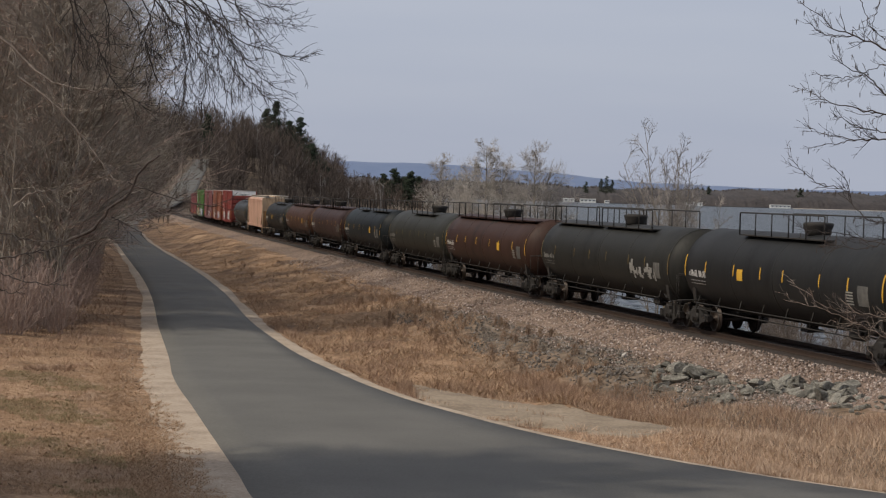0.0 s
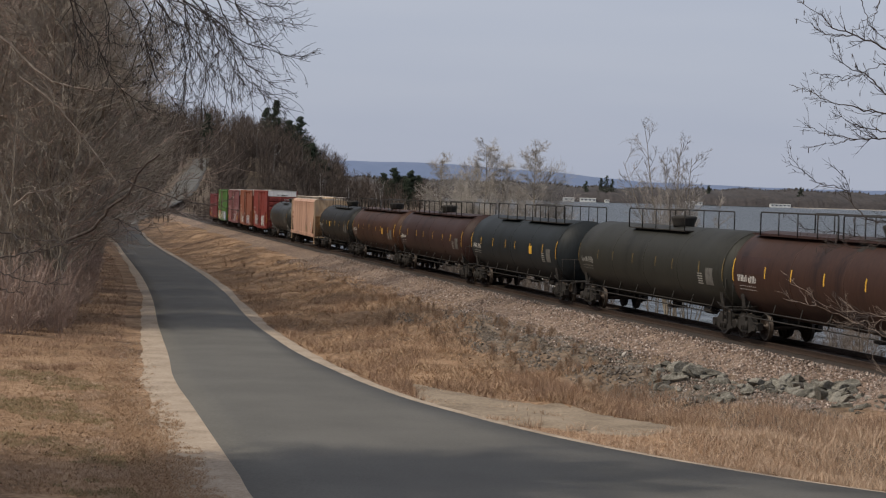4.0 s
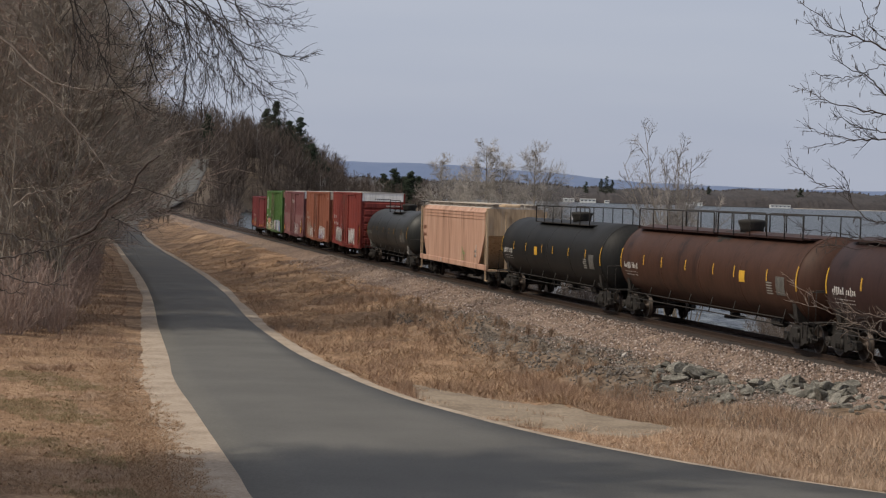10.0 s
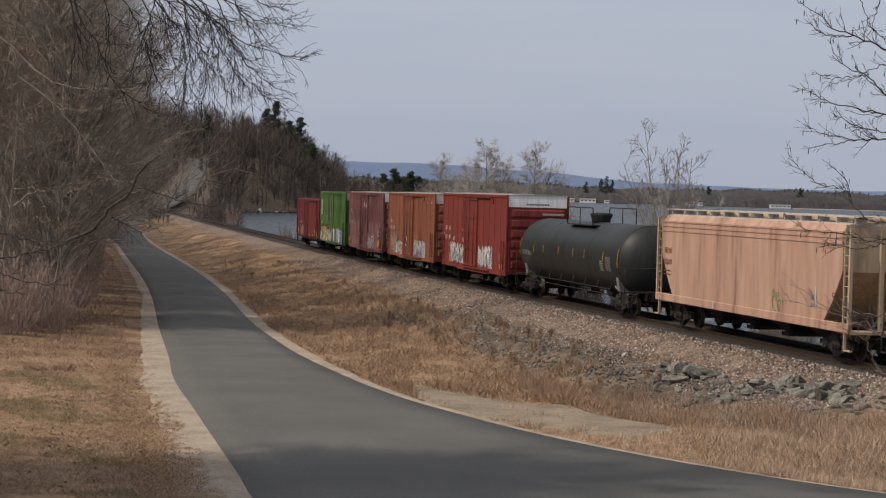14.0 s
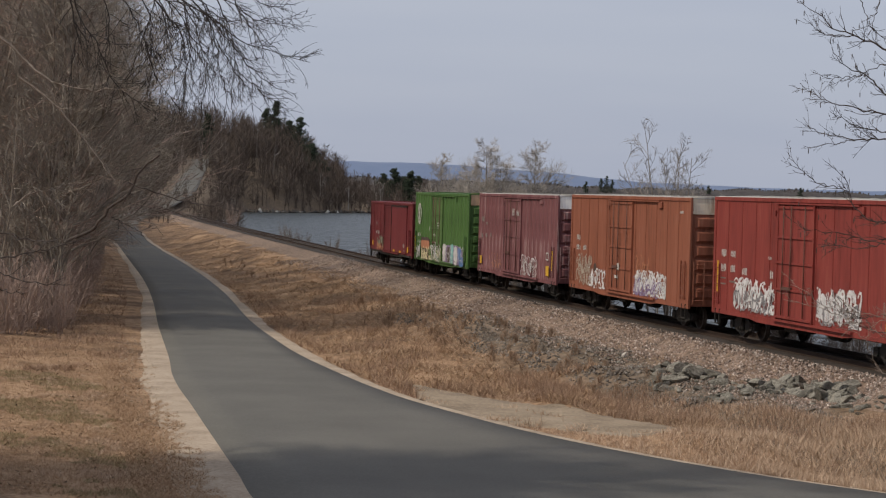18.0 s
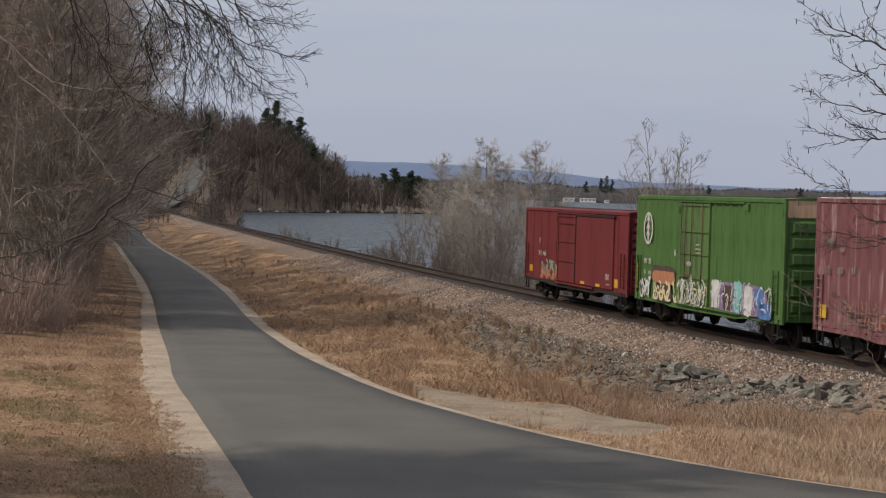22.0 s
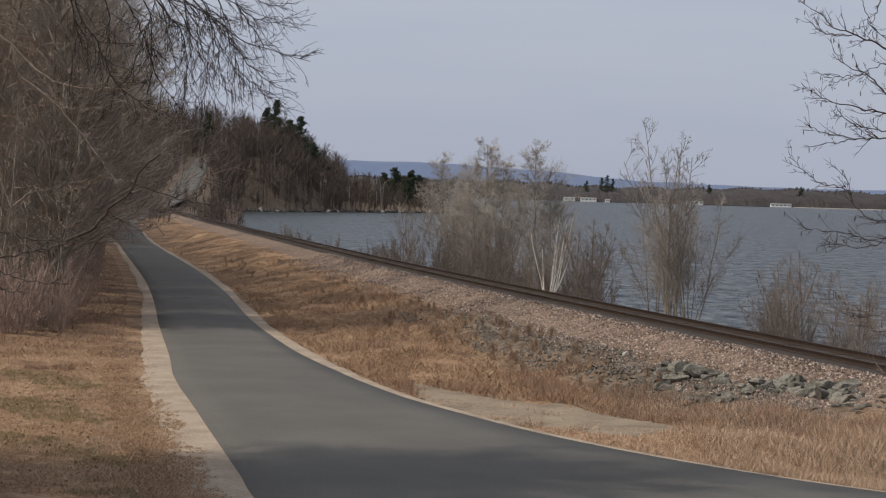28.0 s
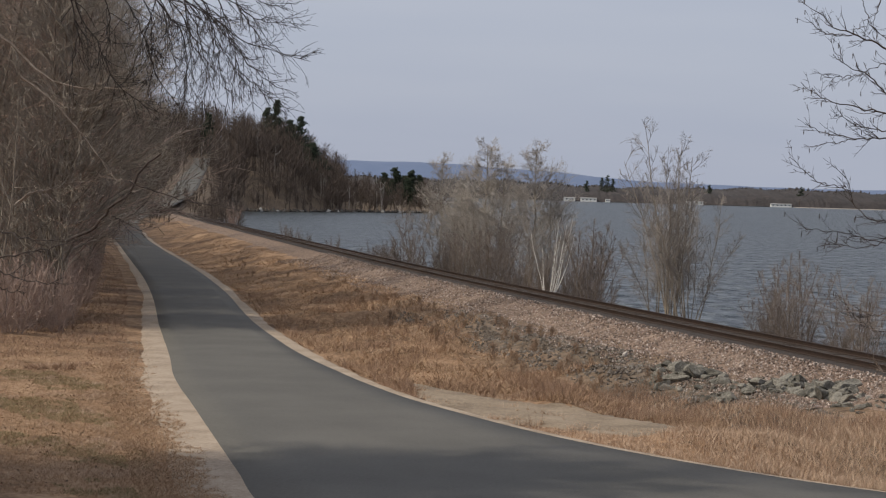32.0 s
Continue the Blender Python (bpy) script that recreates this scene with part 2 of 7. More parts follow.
class Shape:
    """Collects boxes, tubes and sheets into one mesh."""

    def __init__(self):
        self.v, self.f, self.s = [], [], []

    def add(self, verts, faces, smooth=False):
        o = len(self.v)
        self.v += [tuple(p) for p in verts]
        self.f += [tuple(i + o for i in f) for f in faces]
        self.s += [smooth] * len(faces)
        return self

    def box(self, x0, y0, z0, x1, y1, z1, bevel=0.0):
        if bevel:
            b = bevel
            return self.loft([[(x0 + b, y0 + b, z0), (x1 - b, y0 + b, z0), (x1 - b, y1 - b, z0), (x0 + b, y1 - b, z0)],
                              [(x0, y0, z0 + b), (x1, y0, z0 + b), (x1, y1, z0 + b), (x0, y1, z0 + b)],
                              [(x0, y0, z1 - b), (x1, y0, z1 - b), (x1, y1, z1 - b), (x0, y1, z1 - b)],
                              [(x0 + b, y0 + b, z1), (x1 - b, y0 + b, z1), (x1 - b, y1 - b, z1), (x0 + b, y1 - b, z1)]])
        v = [(x0, y0, z0), (x1, y0, z0), (x1, y1, z0), (x0, y1, z0), (x0, y0, z1), (x1, y0, z1), (x1, y1, z1), (x0, y1, z1)]
        return self.add(v, [(3, 2, 1, 0), (4, 5, 6, 7), (0, 1, 5, 4), (1, 2, 6, 5), (2, 3, 7, 6), (3, 0, 4, 7)])

    def loft(self, rings, smooth=False, caps=True):
        n = len(rings[0])
        v = [p for r in rings for p in r]
        f = []
        for i in range(len(rings) - 1):
            for k in range(n):
                f.append((i * n + k, i * n + (k + 1) % n, (i + 1) * n + (k + 1) % n, (i + 1) * n + k))
        self.add(v, f, smooth)
        if caps:
            o = len(self.v) - len(v)
            self.f += [tuple(o + k for k in range(n))[::-1], tuple(o + (len(rings) - 1) * n + k for k in range(n))]
            self.s += [False, False]
        return self

    def tube(self, points, radius, sides=6, smooth=True):
        pts = [Vector(p) for p in points]
        rad = radius if isinstance(radius, (list, tuple)) else [radius] * len(pts)
        rings = []
        for i, p in enumerate(pts):
            d = (pts[min(i + 1, len(pts) - 1)] - pts[max(i - 1, 0)]).normalized()
            a = d.orthogonal().normalized() if abs(d.z) < 0.9 else d.cross(Vector((1, 0, 0))).normalized()
            if i and a.dot(last) < 0:
                a = -a
            if i:
                a = (last - d * last.dot(d)).normalized()
            last = a
            b = d.cross(a)
            rings.append([p + (a * math.cos(6.2832 * k / sides) + b * math.sin(6.2832 * k / sides)) * rad[i] for k in range(sides)])
        return self.loft(rings, smooth)

    def mesh(self, name, material):
        me = bpy.data.meshes.new(name)
        me.from_pydata(self.v, [], self.f)
        me.materials.append(material)
        me.polygons.foreach_set("use_smooth", self.s)
        me.update()
        return me


def part(name, shape, material, parent, label=""):
    ob = new(name, shape.mesh(name, material) if isinstance(shape, Shape) else shape)
    ob.parent = parent
    return tagged(ob, label)


# ---- ground, road, track, water ----
def spread(*pieces):
    out = []
    for a, b, step in pieces:
        out += list(np.arange(a, b, step))
    return np.array(out + [pieces[-1][1]])


gx = spread((-4600, -400, 300), (-400, -120, 20), (-120, -45, 3), (-45, 28, 0.6), (28, 90, 3), (90, 400, 20), (400, 4600, 300))
gy = spread((-600, -40, 80), (-40, 24, 4), (24, 130, 0.7), (130, 260, 1.6), (260, 800, 8), (800, 2400, 80), (2400, 4900, 250))
GX, GY = np.meshgrid(gx, gy)
land = strip("ground", np.stack([GX, GY, ground_z(GX, GY)], -1), grass_mat)
for attr, mask in (("woods", np.maximum(np.clip((road_left_x(GY) - 4.2 - GX + 0.8 * waves(GX, GY, 5, 8)) / 2.5, 0, 1) * np.clip((GY - 76 - 4 * waves(GX, GY, 9, 9)) / 8, 0, 1), np.clip((GY - 330) / 60, 0, 1))),
                   ("rubble", np.clip(1.25 - np.abs((track_x(GY) - GX) - 6.0 - 0.9 * waves(GX, GY, 5, 6)) / 3.0, 0, 1) * np.clip((112 - GY) / 30, 0, 1) + np.clip((GX - track_x(GY) - 2) / 2, 0, 1))):
    layer = land.data.attributes.new(attr, "FLOAT", "POINT")
    layer.data.foreach_set("value", np.clip(mask, 0, 1).astype(np.float32).reshape(-1))
tagged(land, "dry tan grass sloping between road and railway", "ground", kind="structure")
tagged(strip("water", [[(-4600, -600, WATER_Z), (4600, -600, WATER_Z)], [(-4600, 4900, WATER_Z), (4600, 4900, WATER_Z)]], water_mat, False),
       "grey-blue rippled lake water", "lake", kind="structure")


def road_sheet(name, left, right, material, lift, cross=6, thick=None):
    rows = []
    for (a, b), (c, d) in zip(left, right):
        row = []
        for k in range(cross + 1):
            f = k / cross
            x, y = a + (c - a) * f, b + (d - b) * f
            row.append((x, y, float(road_z(y)) + lift + 0.06 * (1 - (2 * f - 1) ** 2)))
        rows.append([(row[0][0], row[0][1], row[0][2] - 0.15)] + row + [(row[-1][0], row[-1][1], row[-1][2] - 0.15)])
    return strip(name, rows, material)


tagged(road_sheet("road", ROAD_LEFT, ROAD_RIGHT, asphalt_mat, 0.02), "narrow worn grey asphalt road without markings", "road", kind="structure")


def verge(name, edge, widths, side, label, y0, y1, material, lift=0.035, seed=1):
    """A ragged sandy strip beside the road."""
    pts = edge[(edge[:, 1] > y0) & (edge[:, 1] < y1)]
    pts = glide(pts[::max(1, len(pts) // 60)], 900)
    rows, r = [], np.random.RandomState(seed)
    rag = np.convolve(r.uniform(-1, 1, len(pts) + 8), np.array([0.5, 1, 0.5]) / 2, "same")[4:-4]
    d = np.gradient(pts, axis=0)
    d /= np.linalg.norm(d, axis=1)[:, None]
    nrm = np.stack([-d[:, 1], d[:, 0]], 1)
    if (nrm[:, 0].mean() > 0) != (side > 0):
        nrm = -nrm
    for i, (p, q) in enumerate(zip(pts, nrm)):
        w = float(np.interp(p[1], *widths)) * (1 + 0.07 * rag[i]) + 0.12 * math.sin(i * 0.05) * math.sin(i * 0.017)
        row = []
        for k in range(5):
            x, y = p + q * (w * k / 4 - 0.12)
            z = float(road_z(y)) + lift * (1 - (k / 4) ** 3) - (0.06 if k == 4 else 0.01)
            row.append((x, y, z if k < 4 else min(z, float(ground_z(x, y)) - 0.02)))
        rows.append(row)
    return tagged(strip(name, rows, material), label, "verge", kind="structure")


verge("verge_left", ROAD_LEFT, ([30, 42, 50, 58, 75, 110, 200, 300], [1.7, 1.6, 1.4, 1.3, 0.95, 0.65, 0.5, 0.4]), -1, "pale sandy gravel shoulder beside the road", 33, 300, sand_mat, seed=3)
verge("verge_right", ROAD_RIGHT, ([30, 42, 50, 58, 75, 110, 200, 300], [0.2, 0.25, 0.4, 0.6, 0.7, 0.7, 0.6, 0.5]), 1, "narrow sandy gravel shoulder beside the road", 37, 300, sand_mat, seed=5)


PULL_UPPER = glide([(-1.09, 63.0), (0.12, 60.75), (2.28, 57.75), (4.25, 55.25), (6.04, 52.75), (6.92, 51.0)], 60)
PULL_LOWER = glide([(-1.05, 62.5), (0.12, 55.25), (1.79, 52.0), (2.69, 51.25), (3.69, 50.25), (4.91, 49.25), (6.58, 50.0)], 60)


def in_pull_off(x, y):
    return (x > -1.1) & (x < 6.9) & (y < np.interp(x, PULL_UPPER[:, 0], PULL_UPPER[:, 1])) & (y > np.interp(x, PULL_LOWER[:, 0], PULL_LOWER[:, 1]))


def pull_off():
    """A worn lay-by of packed dirt between road and bank."""
    upper, lower = PULL_UPPER, PULL_LOWER
    r = np.random.RandomState(7)
    rows = []
    for a, b in zip(upper, lower):
        a, b = a + r.uniform(-0.1, 0.1, 2), b + r.uniform(-0.12, 0.12, 2)
        row = []
        for k in range(9):
            p = a + (b - a) * k / 8
            edge = 0.05 if k in (0, 8) else 0.0
            row.append((p[0], p[1], float(max(ground_z(p[0], p[1]), road_z(p[1]) - 0.03)) + 0.035 - edge))
        rows.append(row)
    dirt = speckled("packed_dirt", [(0.15, 0.115, 0.08), (0.235, 0.183, 0.13), (0.31, 0.248, 0.182)], 0.8, 9, 0.95)
    tagged(strip("pull_off", rows, dirt), "packed pale dirt lay-by beside the road", "lay-by", kind="structure")


pull_off()



# ---- the track ----
def railway_track():
    """Ballast bed, two rails and the ties under them."""
    rows, seg = [], np.arange(10, 560, 0.8)
    rnd = np.random.RandomState(4)
    for s in seg:
        x, y, z, a = track_at(s)
        nx, ny = math.cos(a), -math.sin(a)
        toe = 0.35 * math.sin(s * 0.21) + 0.25 * math.sin(s * 0.53 + 1)
        prof = [(-SHOULDER - 1.9 + toe, -1.28), (-SHOULDER - 0.7 + toe * 0.6, -0.86), (-SHOULDER + 0.3, -0.58), (-2.4, -0.36), (-1.9, -0.25), (-1.3, -0.26), (0, -0.27), (1.3, -0.26), (1.9, -0.25), (3.4, -0.7), (5.0, -1.6)]
        rows.append([(x + nx * d, y + ny * d, z + h + rnd.uniform(-0.03, 0.03)) for d, h in prof])
    tagged(strip("ballast_bed", rows, ballast_mat), "bed of pinkish grey crushed stone under the rails", "ballast", kind="structure")
    # a sheet of darker stone between and just outside the rails
    rows = []
    for s in seg:
        x, y, z, a = track_at(s)
        nx, ny = math.cos(a), -math.sin(a)
        rows.append([(x + nx * d, y + ny * d, z + h) for d, h in ((-1.75, -0.22), (-1.4, -0.15), (-0.9, -0.175), (0.9, -0.175), (1.4, -0.15), (1.7, -0.22))])
    tagged(strip("track_crib", rows, speckled("dark_crib_stone", [(0.015, 0.011, 0.009), (0.032, 0.023, 0.018), (0.055, 0.042, 0.034)], 3, 14, 0.9, bump=0.6)), "dark sooty stone packed between the ties", "ballast", kind="structure")
    line = tagged(new("railway_track"), "single railway track of rusty rails on dark wooden ties", "railway track")
    for side in (-0.7525, 0.7525):
        rows = []
        for s in seg:
            x, y, z, a = track_at(s)
            nx, ny = math.cos(a), -math.sin(a)
            prof = [(-0.07, -0.17), (-0.07, -0.155), (-0.012, -0.13), (-0.012, -0.045), (-0.036, -0.035), (-0.036, 0), (0.036, 0), (0.036, -0.035), (0.012, -0.045), (0.012, -0.13), (0.07, -0.155), (0.07, -0.17)]
            rows.append([(x + nx * (side + d), y + ny * (side + d), z + h) for d, h in prof])
        ob = strip("rail", rows, steel_mat, False)
        ob.parent = line
    tie = Shape().box(-1.3, -0.115, -0.34, 1.3, 0.115, -0.165, 0.012).mesh("tie", tie_mat)
    rest = Shape()
    k = 0
    for i in range(760):
        s = 48 + i * 0.53
        x, y, z, a = track_at(s)
        m = pose(x, y, z + rnd.uniform(-0.012, 0.012), 0, 0, -math.degrees(a) + rnd.uniform(-1, 1))
        if k < 290:
            ob = new("tie", tie)
            ob.parent, ob.matrix_basis = line, m
            k += 1
        else:
            v = [m @ Vector(p) for p in ((-1.3, -0.11, -0.3), (1.3, -0.11, -0.3), (1.3, 0.11, -0.3), (-1.3, 0.11, -0.3), (-1.3, -0.11, -0.165), (1.3, -0.11, -0.165), (1.3, 0.11, -0.165), (-1.3, 0.11, -0.165))]
            rest.add(v, [(4, 5, 6, 7), (0, 1, 5, 4), (1, 2, 6, 5), (2, 3, 7, 6), (3, 0, 4, 7)])
    tagged(part("far_ties", rest, tie_mat, line), kind="stuff")


railway_track()

# ---- the train ----
TRAIN, AXLES = [], []


def paint(name, base, dark, rust, rough=0.55, streak=0.12, shine=0.3, fine=9.0):
    return speckled(name, [dark, base, tuple(min(1, c * 1.18) for c in base), rust], 1.3, fine, rough, 0.0, 0.06, stretch=(1.0, 1.0, streak), shine=shine)


iron_mat = speckled("grimy_black_iron", [(0.014, 0.013, 0.011), (0.032, 0.027, 0.024)], 4, 30, 0.75, 0.2, 0.2)
wheel_mat = speckled("rusty_wheel_steel", [(0.030, 0.021, 0.017), (0.060, 0.045, 0.036)], 5, 30, 0.55, 0.5, 0.1)
tread_mat = speckled("worn_wheel_tread", [(0.07, 0.062, 0.056), (0.13, 0.12, 0.11)], 6, 40, 0.45, 0.7, 0.0)
yellow_mat = speckled("reflective_yellow", [(0.50, 0.28, 0.025), (0.64, 0.38, 0.04)], 6, 40, 0.5, 0.0, 0.0)
white_mat = speckled("white_lettering", [(0.42, 0.41, 0.395), (0.56, 0.55, 0.53)], 3, 25, 0.6, 0.0, 0.0)
faded_mat = speckled("faded_lettering", [(0.16, 0.155, 0.14), (0.27, 0.26, 0.24)], 3, 25, 0.7, 0.0, 0.0)
grey_mat = speckled("galvanised_grey", [(0.22, 0.22, 0.215), (0.32, 0.32, 0.31)], 3, 25, 0.5, 0.3, 0.0)


def bogie(car, x, rust=iron_mat):
    """A two-axle truck under a car at x."""
    t = new("truck")
    t.parent, t.location = car, (x, 0, 0)
    bolster = Shape().box(-0.22, -1.25, 0.42, 0.22, 1.25, 0.78, 0.04).box(-0.32, -0.32, 0.7, 0.32, 0.32, 0.95, 0.03)
    part("bolster", bolster, rust, t)
    for side in (-1, 1):
        y = side * 1.06
        f = Shape()
        f.loft([[(px, y - 0.09, pz) for px, pz in ((-1.15, 0.36), (-0.75, 0.36), (-0.38, 0.22), (0.38, 0.22), (0.75, 0.36), (1.15, 0.36), (1.15, 0.58), (0.7, 0.6), (0.4, 0.84), (-0.4, 0.84), (-0.7, 0.6), (-1.15, 0.58))],
                [(px, y + 0.09, pz) for px, pz in ((-1.15, 0.36), (-0.75, 0.36), (-0.38, 0.22), (0.38, 0.22), (0.75, 0.36), (1.15, 0.36), (1.15, 0.58), (0.7, 0.6), (0.4, 0.84), (-0.4, 0.84), (-0.7, 0.6), (-1.15, 0.58))]])
        for ax in (-0.88, 0.88):
            f.tube([(ax, y - 0.14, 0.46), (ax, y + 0.14, 0.46)], 0.15, 10)
        for k in (-0.2, 0, 0.2):
            f.tube([(k, y + side * 0.11, 0.3), (k, y + side * 0.11, 0.62)], 0.075, 7)
        part("side_frame", f, rust, t)
    for ax in (-0.88, 0.88):
        w = Shape()
        prof = [(0.0, 0.12), (0.07, 0.12), (0.075, 0.36), (0.0, 0.40), (0.0, 0.445), (0.1, 0.455), (0.105, 0.485), (0.135, 0.48), (0.14, 0.40), (0.11, 0.36), (0.11, 0.12)]
        for side in (-1, 1):
            rings = [[(r * math.cos(6.2832 * k / 20), side * (0.80 - d), r * math.sin(6.2832 * k / 20)) for k in range(20)] for d, r in prof]
            w.loft(rings, True, True)
        w.tube([(0, -1.15, 0), (0, 1.15, 0)], 0.085, 8)
        for side in (-1, 1):
            for k in range(3):
                c = 2.0944 * k
                w.tube([(0.05 * math.cos(c), side * 1.2, 0.05 * math.sin(c)), (0.05 * math.cos(c), side * 1.23, 0.05 * math.sin(c))], 0.018, 5)
        o = part("wheelset", w, wheel_mat, t)
        o.location = (ax, 0, 0.46)
        for side in (-1, 1):
            rim = Shape().loft([[(r * math.cos(6.2832 * k / 24), side * d, r * math.sin(6.2832 * k / 24)) for k in range(24)] for d, r in ((0.801, 0.40), (0.806, 0.405), (0.806, 0.445), (0.795, 0.455))], True, False)
            part("wheel_rim", rim, tread_mat, t, "worn steel wheel rim").location = (ax, 0, 0.46)
        AXLES.append(o)
    return t


def coupler(car, x, way):
    c = Shape().box(min(x, x + way * 0.75), -0.1, 0.76, max(x, x + way * 0.75), 0.1, 0.94, 0.02)
    k = x + way * 0.75
    c.loft([[(k, -0.14, 0.72), (k, 0.14, 0.72), (k, 0.14, 0.98), (k, -0.14, 0.98)], [(k + way * 0.22, -0.2, 0.7), (k + way * 0.22, 0.05, 0.7), (k + way * 0.22, 0.05, 1.0), (k + way * 0.22, -0.2, 1.0)]])
    part("coupler", c, iron_mat, car)
    part("air_hose", Shape().tube([(x + way * 0.1, 0.35, 0.75), (x + way * 0.45, 0.37, 0.5), (x + way * 0.8, 0.3, 0.4), (x + way * 0.95, 0.2, 0.5)], 0.028, 5), iron_mat, car)


def ladder_on(car, x0, x1, y, z0, z1, rungs, material, name="ladder"):
    s = Shape()
    for x in (x0, x1):
        s.box(x - 0.02, y - 0.025, z0, x + 0.02, y + 0.025, z1)
    for i in range(rungs):
        z = z0 + (z1 - z0) * (i + 0.5) / rungs
        s.tube([(x0, y, z), (x1, y, z)], 0.016, 5)
    return part(name, s, material, car)


def bars(car, name, y, rows, material, slant=0.0):
    """Unreadable lettering: short upright bars in rows (x, z, width, height, count)."""
    s = Shape()
    r = random.Random(int(abs(rows[0][0] * 100)) + len(rows))
    for x, z, w, h, n in rows:
        n, h = n * 2, h * 0.85
        step = w / n
        for i in range(n):
            a = x + i * step
            b = a + step * r.uniform(0.32, 0.55)
            s.box(a, y - 0.005, z + r.choice((0, 0, 0.12)) * h, b, y + 0.002, z + h * r.choice((1, 1, 0.85)))
    return tagged(part(name, s, material, car), kind="stuff")


def strokes(car, name, y, x0, x1, z0, z1, material, count, width, seed):
    """Spray-painted strokes: curved, letter-like ribbons that lie on the side."""
    s, r = Shape(), random.Random(seed)
    z0, z1 = z0 - 0.12, z1 - 0.12
    tall = z1 - z0
    for i in range(count):
        rx, rz = r.uniform(0.08, 0.3), tall * r.uniform(0.12, 0.46)
        cx, cz = x0 + (x1 - x0) * (i + r.random()) / count, z0 + rz + (tall - 2 * rz) * r.random() ** 1.5
        a, sweep, lean = r.uniform(0, 6.28), r.uniform(1.2, 4.5), r.uniform(-0.2, 0.35)
        w, yy = width * r.uniform(0.4, 1.0), y - 0.003 - 0.0005 * (i % 9)
        v = []
        for k in range(7):
            q = a + sweep * k / 6
            e = w * (0.4 if k in (0, 6) else 0.5 + 0.1 * math.sin(k * 2.1 + i))
            for m in (-e, e):
                zz = min(max(cz + (rz + m) * math.sin(q), z0), z1)
                v.append((min(max(cx + (rx + m) * math.cos(q) + lean * (zz - cz), x0 - 0.05), x1 + 0.05), yy, zz))
        s.add(v, [(2 * k, 2 * k + 1, 2 * k + 3, 2 * k + 2) for k in range(6)])
    return tagged(part(name, s, material, car), kind="stuff")


def blob(car, name, y, x0, x1, z0, z1, material, seed, label=""):
    """One uneven patch of spray paint."""
    r, n = random.Random(seed), 22
    z0, z1 = z0 - 0.12, z1 - 0.12
    cx, cz, hx, hz = (x0 + x1) / 2, (z0 + z1) / 2, (x1 - x0) / 2, (z1 - z0) / 2
    ring = []
    for k in range(n):
        a = 6.2832 * k / n
        q = 1 / max(abs(math.cos(a)), abs(math.sin(a))) ** 0.75 * r.uniform(0.86, 1.0)
        ring.append((cx + hx * q * math.cos(a) * 0.95, y - 0.003, cz + hz * q * math.sin(a) * 0.95))
    return part(name, Shape().add([(cx, y - 0.003, cz)] + ring, [(0, 1 + (k + 1) % n, 1 + k) for k in range(n)]), material, car, label)


